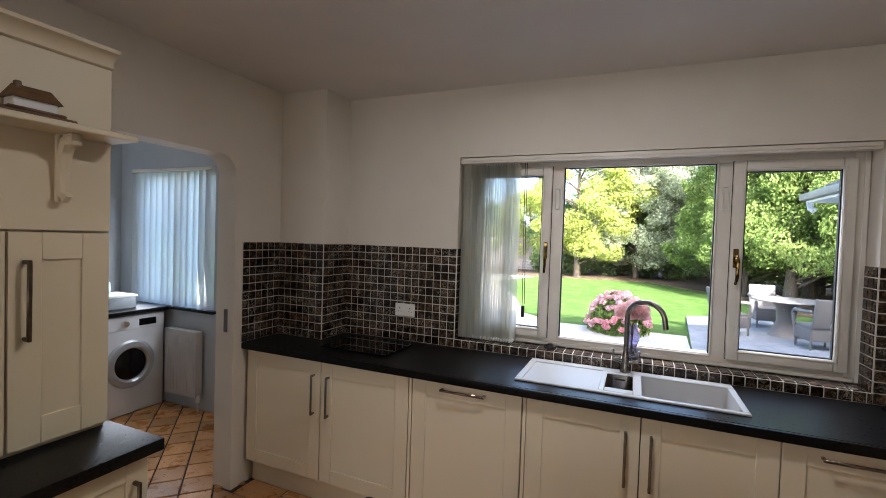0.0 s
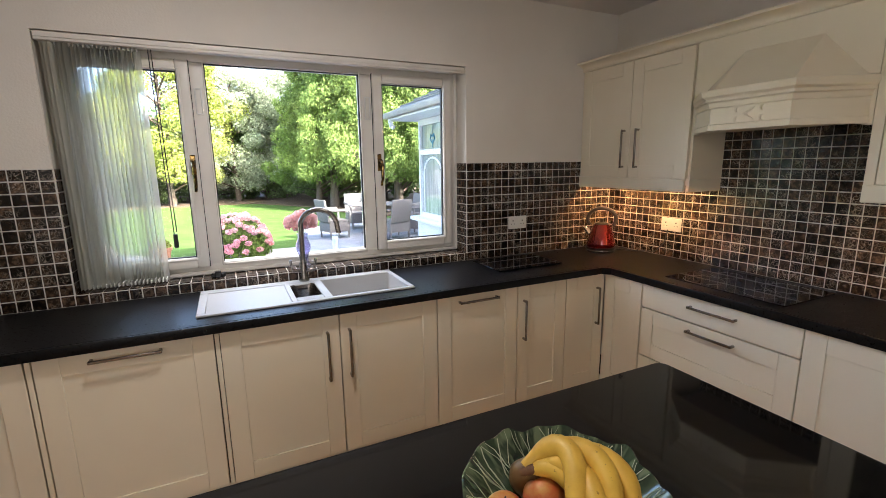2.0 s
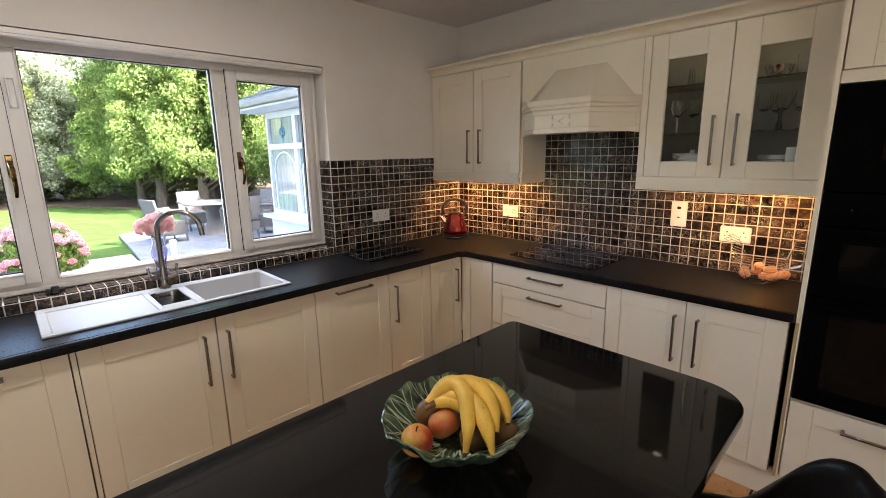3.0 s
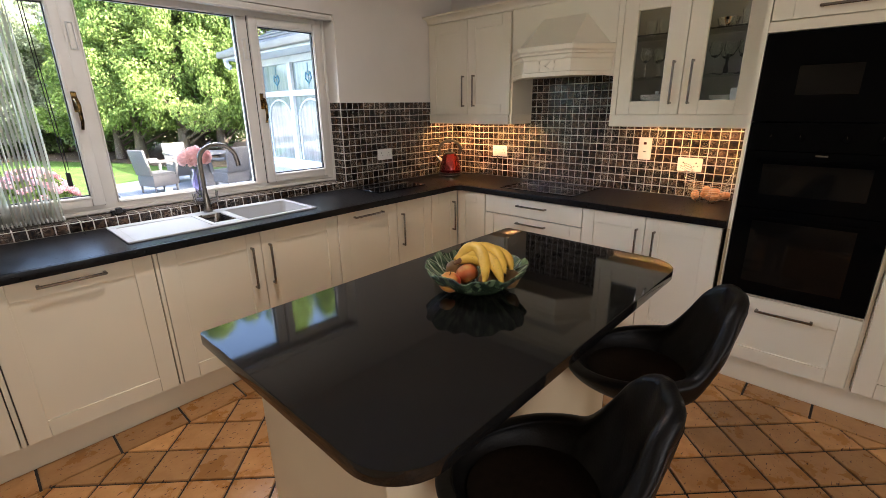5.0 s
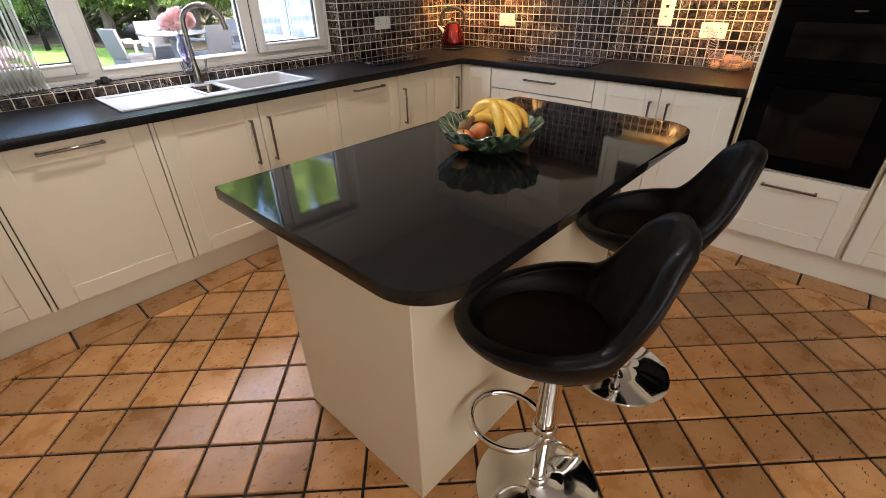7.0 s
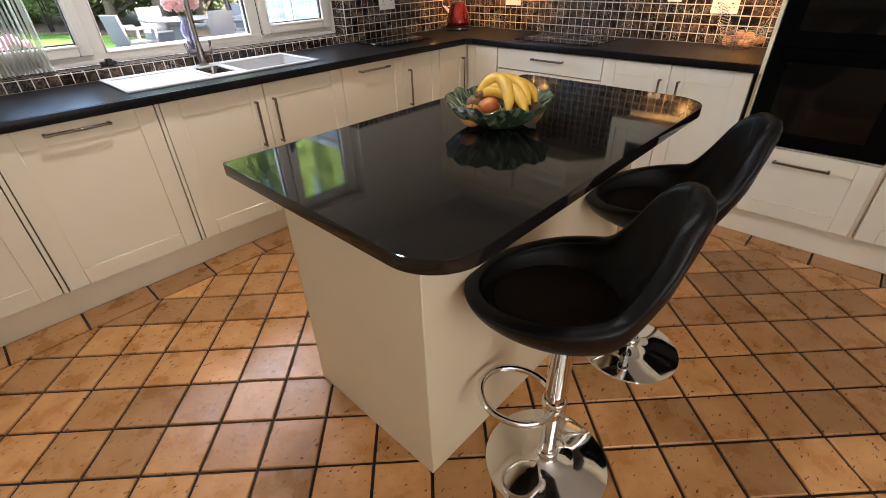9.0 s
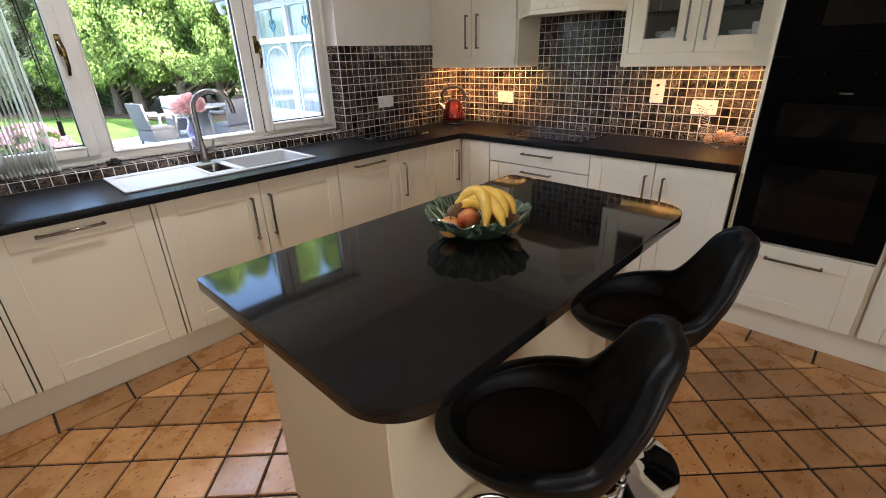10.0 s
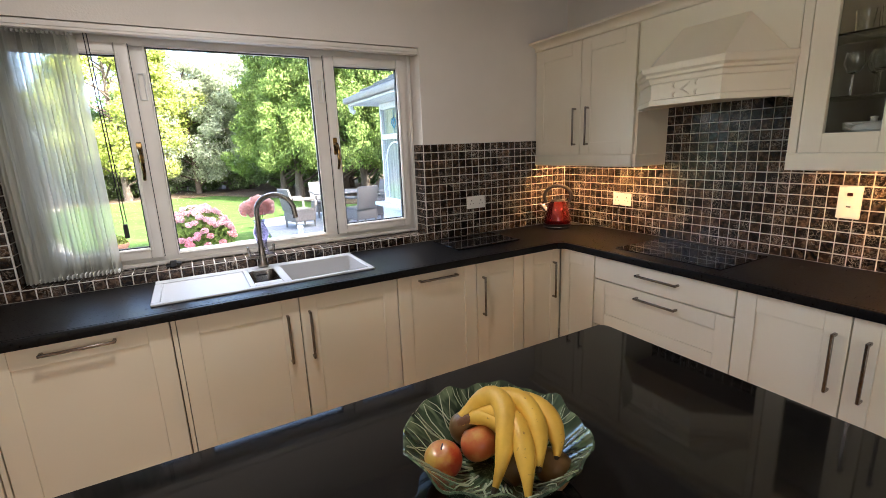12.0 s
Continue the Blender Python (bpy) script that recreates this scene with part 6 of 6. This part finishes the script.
tree(12.5, 15.5, 9.0, 3.0, leaf_bright, 9, 27200, 0.148, 0.10, True, BR, 0.9)
for i, (x, y, h) in enumerate(((-5.6, 25.2, 3.4), (-2.6, 26.4, 4.6), (-0.2, 26.0, 5.2), (2.4, 23.4, 6.0), (5.0, 21.5, 6.5), (8.0, 19.0, 6.5), (11, 18, 6.5), (-3.8, 27.8, 5.0), (-12, 31, 4.2), (2.5, 29, 5.5), (7, 25, 9))):
    tree(x, y, h, 2.0 if i < 7 else 2.6, leaf_dark, 20 + i, 13000, 0.19, 0.04, label=DK)


def shrub(name, label, x, y, r, h, seed, blooms, bloom_mat, category):
    s = thing(name, label, category, pose(x, y, GZ))
    rr = np.random.default_rng(seed)
    d = rr.normal(0, 1, (2600, 3))
    d[:, 2] = np.abs(d[:, 2])
    d /= np.linalg.norm(d, axis=1)[:, None]
    p = d * rr.uniform(0.5, 1.0, (2600, 1)) ** 0.5 * np.array([r, r, h]) + np.array([0, 0, 0.03])
    mesh = scatter(p, d, 0.085, seed)
    mesh.materials.append(leaf_plant)
    o = new("foliage", mesh)
    o.parent = s
    st_ = bmesh.new()
    for i in range(8):
        a = i * 0.785
        tube(st_, [(0.04 * math.cos(a), 0.04 * math.sin(a), 0), (0.3 * r * math.cos(a), 0.3 * r * math.sin(a), h * 0.4), (0.6 * r * math.cos(a), 0.6 * r * math.sin(a), h * 0.7)], 0.008, 5)
    part("stems", st_, bark, s)
    for i in range(blooms):
        u, w = rr.uniform(0.12, 1), rr.uniform(0, 2 * math.pi)
        c = np.array([math.sqrt(1 - u * u) * math.cos(w) * r, math.sqrt(1 - u * u) * math.sin(w) * r, u * h + 0.04])
        dd_ = rr.normal(0, 1, (90, 3))
        dd_ /= np.linalg.norm(dd_, axis=1)[:, None]
        mm = scatter(c + dd_ * 0.058 * np.array([1, 1, 0.7]), dd_, 0.042, seed + i, aspect=0.9)
        mm.materials.append(bloom_mat)
        b = new("bloom", mm)
        b.parent = s
    return s


shrub("hydrangea", "pink flowering hydrangea bush at the patio edge", -1.95, 9.45, 0.60, 0.80, 50, 95, petal, "shrub")
pot = thing("plant_pot", "terracotta pot with small yellow-green plant", "plant pot", pose(-3.25, 9.35, GZ + 0.03))
part("pot", lathe(bmesh.new(), [(0, 0), (0.12, 0), (0.16, 0.22), (0.18, 0.22), (0.18, 0.27), (0.15, 0.27), (0.14, 0.22), (0, 0.2)], 24), clay, pot)
rr = np.random.default_rng(5)
dd = rr.normal(0, 1, (500, 3))
dd[:, 2] = np.abs(dd[:, 2])
dd /= np.linalg.norm(dd, axis=1)[:, None]
mm = scatter(dd * 0.17 * rr.uniform(0.5, 1, (500, 1)) + np.array([0, 0, 0.26]), dd, 0.06, 6)
mm.materials.append(leaf_yellow)
o = new("plant", mm)
o.parent = pot


def rattan_chair(m):
    c = thing("garden_chair", "pale grey woven rattan garden armchair", "chair", m, group="garden chairs round the table")
    part("seat", boxes(((-0.26, -0.25, 0.36), (0.26, 0.25, 0.43)), bevel=0.02), rattan, c)
    part("skirt", boxes(((-0.27, -0.26, 0.16), (0.27, -0.23, 0.37)), ((-0.27, -0.23, 0.16), (-0.24, 0.26, 0.37)), ((0.24, -0.23, 0.16), (0.27, 0.26, 0.37)), ((-0.24, 0.23, 0.16), (0.24, 0.26, 0.37)), bevel=0.01), rattan, c)
    bk = boxes(((-0.26, 0.0, 0.0), (0.26, 0.05, 0.52)), bevel=0.02)
    part("backrest", bk, rattan, c, m=pose(0, 0.24, 0.40, -10))
    for s in (-1, 1):
        part("arm", tube(bmesh.new(), [(s * 0.27, -0.24, 0.37), (s * 0.285, -0.26, 0.60), (s * 0.285, -0.20, 0.66), (s * 0.28, 0.1, 0.66), (s * 0.27, 0.28, 0.68)], 0.032, 8), rattan, c)
        for y in (-0.23, 0.23):
            part("leg", lathe(bmesh.new(), [(0, 0), (0.018, 0), (0.024, 0.18), (0, 0.18)], 10), rattan, c, m=pose(s * 0.24, y, 0))
    return c


TX, TY = 1.15, 10.75
gt_ = thing("garden_table", "round grey garden table on a woven pedestal", "table", pose(TX, TY, GZ + 0.05))
part("tabletop", lathe(bmesh.new(), [(0, 0.70), (0.60, 0.70), (0.62, 0.715), (0.60, 0.735), (0, 0.735)], 40), rattan, gt_)
part("pedestal", lathe(bmesh.new(), [(0, 0), (0.3, 0), (0.26, 0.05), (0.16, 0.3), (0.18, 0.6), (0.3, 0.70), (0, 0.70)], 24), rattan, gt_)
c0 = rattan_chair(pose(TX + 1.05 * math.cos(radians(196)), TY + 1.05 * math.sin(radians(196)), GZ + 0.05, 0, 0, 106))
for a, d in ((282, 1.05), (10, 1.05), (95, 1.05), (320, 1.25)):
    copy_thing(c0, pose(TX + d * math.cos(radians(a)), TY + d * math.sin(radians(a)), GZ + 0.05, 0, 0, a - 90))
bol = thing("garden_bollard", "short pale blue bollard light by the patio", "bollard", pose(-0.40, 7.9, GZ + 0.05))
part("post", lathe(bmesh.new(), [(0, 0), (0.05, 0), (0.05, 0.38), (0, 0.38)], 16), white_en, bol)
part("cap", lathe(bmesh.new(), [(0, 0.381), (0.06, 0.381), (0.05, 0.43), (0, 0.445)], 16), white_pl, bol)

# unseen taller house block and gable, added to keep the patio in shade
up = structure("house_upper_wall", boxes(((1.5, -4.0, 2.76), (9.0, 2.75, 6.0))), render_w, "unseen rendered wall block added to shade the patio", "wall", soft=False)
gable = prism(bmesh.new(), [(-4.3, 0.0), (3.0, 0.0), (-0.6, 2.6)], 0.0, 7.9)
single("house_roof", gable, slate, "unseen grey slate gable added to shade the patio", "roof", Matrix(((0, 0, 1, 1.3), (1, 0, 0, 0), (0, 1, 0, 6.001), (0, 0, 0, 1))), kind="structure", soft=False)

# ---- sun room built out from the house ----
old_pl = mat("weathered frame plastic", (0.82, 0.82, 0.81), 0.4, color2=(0.74, 0.74, 0.73), scale=4)
sr = thing("sun_room", "white framed sun room with a hipped slate roof", "building")
SX, SY0, SY1, SZ = 0.42, 2.765, 5.95, 0.74
part("dwarf_wall", boxes(((SX, SY0, GZ), (SX + 0.2, SY1, SZ)), ((SX + 0.2, SY1 - 0.2, GZ), (4.4, SY1, SZ)), ((4.2, SY0, GZ), (4.4, SY1 - 0.2, SZ)), ), render_w, sr, "white rendered low wall", soft=False)
part("sill", boxes(((SX - 0.09, SY0, SZ), (SX + 0.2, SY1 + 0.08, SZ + 0.05)), ((SX + 0.2, SY1 - 0.2, SZ), (4.4, SY1 + 0.08, SZ + 0.05)), bevel=0.006), old_pl, sr)
n_l = 4
step = (SY1 - SY0) / n_l
fw = boxes(((SX + 0.04, SY0, 2.06), (SX + 0.12, SY1, 2.14)), ((SX + 0.04, SY0, 1.66), (SX + 0.12, SY1, 1.73)), ((SX + 0.04, SY0, SZ + 0.05), (SX + 0.12, SY1, SZ + 0.11)))
for i in range(n_l + 1):
    y = SY0 + i * step
    box(fw, (SX + 0.036, max(SY0, y - 0.04), SZ + 0.052), (SX + 0.124, min(SY1, y + 0.04), 2.138))
part("frame", fw, old_pl, sr, soft=False)
part("frame", boxes(((SX + 0.12, SY1 - 0.12, 2.06), (4.3, SY1 - 0.04, 2.14)), ((SX + 0.12, SY1 - 0.12, 1.66), (4.3, SY1 - 0.04, 1.73)), ((SX + 0.12, SY1 - 0.12, SZ + 0.05), (4.3, SY1 - 0.04, SZ + 0.11)),
                    *[((SX + 0.9 * k, SY1 - 0.12, SZ + 0.05), (SX + 0.9 * k + 0.08, SY1 - 0.04, 2.14)) for k in range(1, 5)]), old_pl, sr, soft=False)
veiled = mat("curtained glass", (0.20, 0.24, 0.235), 0.05, color2=(0.36, 0.40, 0.39), scale=3, stretch=(6, 6, 0.6), coat=0.5)
motif = mat("blue leaded glass motif", (0.10, 0.35, 0.45), 0.3, color2=(0.08, 0.25, 0.4), scale=9)
for i in range(n_l):
    y0, y1 = SY0 + i * step + 0.04, SY0 + (i + 1) * step - 0.04
    for z0, z1 in ((SZ + 0.11, 1.66), (1.73, 2.06)):
        part("window_pane", boxes(((SX + 0.075, y0, z0), (SX + 0.08, y1, z1))), veiled, sr, "pane with a pale curtain behind it", soft=False)
    yc = (y0 + y1) / 2
    mb = bmesh.new()
    for s in (-1, 1):
        tube(mb, [(SX + 0.07, yc, 1.80), (SX + 0.07, yc + s * 0.07, 1.86), (SX + 0.07, yc + s * 0.05, 1.93), (SX + 0.07, yc, 1.89)], 0.007, 5)
    tube(mb, [(SX + 0.07, yc, 1.75), (SX + 0.07, yc, 2.03)], 0.004, 4)
    part("motif", mb, motif, sr)
    ar = tube(bmesh.new(), [(SX + 0.072, yc - 0.30, SZ + 0.12), (SX + 0.072, yc - 0.30, 1.38)] + [(SX + 0.072, yc - 0.30 * math.cos(a), 1.38 + 0.24 * math.sin(a)) for a in [k * math.pi / 10 for k in range(1, 10)]] + [(SX + 0.072, yc + 0.30, 1.38), (SX + 0.072, yc + 0.30, SZ + 0.12)], 0.014, 6)
    part("arched_bar", ar, old_pl, sr)
part("soffit", boxes(((SX - 0.30, SY0, 2.145), (4.7, SY1 + 0.32, 2.17))), old_pl, sr, soft=False)
gut = boxes(((SX - 0.36, SY0, 2.172), (SX - 0.27, SY1 + 0.38, 2.25)), ((SX - 0.27, SY1 + 0.29, 2.172), (4.7, SY1 + 0.38, 2.25)), bevel=0.015)
part("gutter", gut, mat("grey gutter", (0.31, 0.28, 0.235), 0.5, color2=(0.26, 0.235, 0.20), scale=5), sr)
tube_dp = tube(bmesh.new(), [(SX - 0.28, SY1 + 0.28, 2.15), (SX - 0.27, SY1 + 0.27, 2.08), (SX - 0.24, SY1 + 0.24, 2.05)], 0.035, 8)
part("downpipe", tube_dp, render_w, sr)
ro = bmesh.new()
e0, e1, e2, e3 = [ro.verts.new(p) for p in ((SX - 0.32, SY0, 2.252), (SX - 0.32, SY1 + 0.34, 2.252), (4.8, SY1 + 0.34, 2.252), (4.8, SY0, 2.252))]
h0, h1 = ro.verts.new((2.3, SY0, 3.35)), ro.verts.new((2.3, SY1 - 1.9, 3.35))
for f in ((e0, e1, h1, h0), (e1, e2, h1), (e2, e3, h0, h1), (e0, h0, e3), (e0, e3, e2, e1)):
    ro.faces.new(f)
bmesh.ops.recalc_face_normals(ro, faces=ro.faces)
part("roof", ro, slate, sr, "grey slate hipped roof", soft=False)
lap = bmesh.new()
for i in range(1, 14):
    u = i / 14
    xa, za = SX - 0.32 + (2.62 - SX) * u, 2.256 + 1.098 * u
    yb = SY1 + 0.34 - 2.24 * u
    box(lap, (xa - 0.012, SY0, za - 0.004), (xa + 0.006, yb, za + 0.010))
part("slate_course", lap, slate, sr, soft=False)
tagged(sr.children[-1], kind="stuff")

# ---- loose pieces: wall and floor tiles ----
TILE_MESH = {}


def tile_mesh(w, h):
    key = (round(w, 4), round(h, 4))
    if key not in TILE_MESH:
        bm = bmesh.new()
        o = 0.0018
        lo = [(-w / 2, 0, -h / 2), (w / 2, 0, -h / 2), (w / 2, 0, h / 2), (-w / 2, 0, h / 2)]
        ed = [(x, -0.0034, z) for x, _, z in lo]
        hi = [(x - math.copysign(o, x), -0.0046, z - math.copysign(o, z)) for x, _, z in lo]
        L = [[bm.verts.new(p) for p in q] for q in (lo, ed, hi)]
        for p, q in zip(L, L[1:]):
            for i in range(4):
                bm.faces.new((p[i], p[(i + 1) % 4], q[(i + 1) % 4], q[i]))
        bm.faces.new(L[2])
        bmesh.ops.recalc_face_normals(bm, faces=bm.faces)
        me = bpy.data.meshes.new("tile")
        bm.to_mesh(me)
        bm.free()
        me.materials.append(marble)
        TILE_MESH[key] = me
    return TILE_MESH[key]


tilt = random.Random(3)


def tile_field(owner, origin, turn, width, height, keep=None, sep=None, lay=0):
    """Square tiles over a width x height field that starts at origin (lower corner) and faces -y before the turn about z.
    keep(u, v): lay a tile there; sep(u, v): as an object of its own."""
    base = Matrix.Translation(origin) @ Euler((radians(lay), 0, radians(turn))).to_matrix().to_4x4()
    rest = []
    cols, rows = math.ceil(width / PITCH - 0.25), math.ceil(height / PITCH - 0.25)
    for i in range(cols):
        for j in range(rows):
            w = min(T, width - i * PITCH - (PITCH - T) / 2)
            h = min(T, height - j * PITCH - (PITCH - T) / 2)
            if w < 0.008 or h < 0.008:
                continue
            u, v = i * PITCH + (PITCH - T) / 2 + w / 2, j * PITCH + (PITCH - T) / 2 + h / 2
            if keep and not keep(u, v):
                continue
            m = base @ Matrix.Translation((u, -BED - tilt.uniform(-0.0003, 0.0004), v)) @ Euler((radians(tilt.uniform(-0.5, 0.5)), radians(tilt.uniform(-0.35, 0.35)), radians(tilt.uniform(-0.5, 0.5)))).to_matrix().to_4x4()
            me = tile_mesh(w, h)
            if sep is None or sep(u, v):
                o = new("tile", me)
                o.parent = owner
                o.matrix_basis = m
            else:
                rest.append((me, m))
    if rest:
        vs, fs_ = [], []
        for me, m in rest:
            k = len(vs)
            vs += [tuple(m @ q.co) for q in me.vertices]
            fs_ += [tuple(k + a for a in p.vertices) for p in me.polygons]
        me = bpy.data.meshes.new("tiles")
        me.from_pydata(vs, [], fs_)
        me.materials.append(marble)
        o = new("tiles", me)
        o.parent = owner
        tagged(o, "brown veined marble mosaic tiles", kind="stuff")


RISE = 1.542 - TOP
tile_field(wall_north, (WIN_R, WALL_Y, TOP), 0, WALL_X - WIN_R - 0.009, RISE, sep=lambda u, v: u < 0.98)
tile_field(wall_north, (WIN_L - 16 * PITCH, WALL_Y, TOP), 0, 16 * PITCH, RISE, sep=lambda u, v: False)
tile_field(wall_north, (WIN_L, WALL_Y, TOP), 0, WIN_R - WIN_L, WIN_B - TOP)
tile_field(wall_north, (WIN_L, WALL_Y - 0.002, WIN_B), 0, WIN_R - WIN_L, 2.585 - WALL_Y, sep=lambda u, v: False, lay=-90)
tile_field(wall_north, (WIN_R, 2.585, WIN_B + 0.006), -90, 2.585 - WALL_Y, 1.542 - WIN_B - 0.006, sep=lambda u, v: False)
tile_field(wall_north, (WIN_L, WALL_Y, WIN_B + 0.006), 90, 2.585 - WALL_Y, 1.542 - WIN_B - 0.006, sep=lambda u, v: False)
tile_field(wall_pier, (-3.937, PIER_Y, TOP), 0, PIER_X + 3.937 + 0.006, RISE)
tile_field(wall_pier, (PIER_X, PIER_Y, TOP), 90, WALL_Y - PIER_Y - 0.008, RISE)
tile_field(wall_west, (-3.94, 1.868, TOP), 90, PIER_Y - 1.868 - 0.008, RISE)
tile_field(wall_east, (WALL_X, WALL_Y - 0.009, TOP), -90, WALL_Y - 0.04, 16 * PITCH,
           keep=lambda u, v: v < 0.47 or (v < 0.86 and 0.84 < u < 1.62), sep=lambda u, v: u > 0.75 and v < 0.47)


def clip(poly, axis, limit, keep_less):
    out = []
    for a, b in zip(poly, poly[1:] + poly[:1]):
        ia, ib = (a[axis] < limit) == keep_less, (b[axis] < limit) == keep_less
        if ia:
            out.append(a)
        if ia != ib:
            t = (limit - a[axis]) / (b[axis] - a[axis])
            out.append(tuple(p + (q - p) * t for p, q in zip(a, b)))
    return out


def slab_data(poly):
    """Chamfered floor tile over an outline: vertices and faces."""
    c = (sum(p[0] for p in poly) / len(poly), sum(p[1] for p in poly) / len(poly))
    k = len(poly)
    vs = [(x, y, -0.004) for x, y in poly] + [(x, y, 0.0015) for x, y in poly] + [(c[0] + (x - c[0]) * 0.965, c[1] + (y - c[1]) * 0.965, 0.0045) for x, y in poly]
    fs_ = [(r * k + i, r * k + (i + 1) % k, (r + 1) * k + (i + 1) % k, (r + 1) * k + i) for r in (0, 1) for i in range(k)] + [tuple(range(2 * k, 3 * k))]
    return vs, fs_


GRID, GAP = 0.1864, 0.0105
ca = math.cos(radians(-44.4)), math.sin(radians(-44.4))
q_ = (GRID - GAP) / 2
full = None
rest_v, rest_f = [], []
tone = random.Random(11)


def lay_floor(poly, centre, whole):
    global full
    near = -3.2 < centre[0] < -0.1 and -0.85 < centre[1] < 1.8
    dz = tone.uniform(-0.0006, 0.0008)
    if near:
        if whole and full:
            me = full
        else:
            vs, fs_ = slab_data([(x - centre[0], y - centre[1]) for x, y in poly])
            me = bpy.data.meshes.new("floor_tile")
            me.from_pydata(vs, [], fs_)
            me.materials.append(terra)
            if whole:
                full = me
        o = new("floor_tile", me)
        o.parent = floor
        o.matrix_basis = pose(centre[0], centre[1], dz, tone.uniform(-0.15, 0.15), tone.uniform(-0.15, 0.15), 0)
    else:
        vs, fs_ = slab_data(poly)
        k = len(rest_v)
        rest_v.extend((x, y, z + dz) for x, y, z in vs)
        rest_f.extend(tuple(k + a for a in f) for f in fs_)


YB, XB = 1.785, -0.10
for i in range(-46, 40):
    for j in range(-46, 40):
        cx = -0.0617 + (i + 0.5) * GRID * ca[0] - (j + 0.5) * GRID * ca[1]
        cy = -0.0370 + (i + 0.5) * GRID * ca[1] + (j + 0.5) * GRID * ca[0]
        sq = [(cx + a * ca[0] - b * ca[1], cy + a * ca[1] + b * ca[0]) for a, b in ((-q_, -q_), (q_, -q_), (q_, q_), (-q_, q_))]
        util = cx < -3.96
        p = sq
        for ax, lim, less in (((0, -6.3, False), (1, 2.59, True), (1, 0.42, False)) if util else ((0, XB, True), (1, YB, True), (1, -2.58, False))):
            p = clip(p, ax, lim, less) if p else p
        if len(p) < 3:
            continue
        area = abs(sum(a[0] * b[1] - a[1] * b[0] for a, b in zip(p, p[1:] + p[:1]))) / 2
        if area < 0.0006:
            continue
        c = (sum(a[0] for a in p) / len(p), sum(a[1] for a in p) / len(p))
        lay_floor(p, c, area > (2 * q_) ** 2 * 0.999)
x = -3.9
while x < XB:
    x2 = min(x + 0.288, XB + 0.15)
    p = [(x, YB + GAP), (x2 - GAP, YB + GAP), (x2 - GAP, 1.964), (x, 1.964)]
    lay_floor(p, ((x + x2) / 2, 1.875), False)
    x += 0.288
y = -2.5
while y < YB:
    y2 = min(y + 0.288, YB)
    p = [(XB + GAP, y), (0.053, y), (0.053, y2 - GAP), (XB + GAP, y2 - GAP)]
    lay_floor(p, (-0.02, (y + y2) / 2), False)
    y += 0.288
me = bpy.data.meshes.new("floor_tiles")
me.from_pydata(rest_v, [], rest_f)
me.materials.append(terra)
o = new("floor_tiles", me)
o.parent = floor
tagged(o, "terracotta floor tiles", kind="stuff")
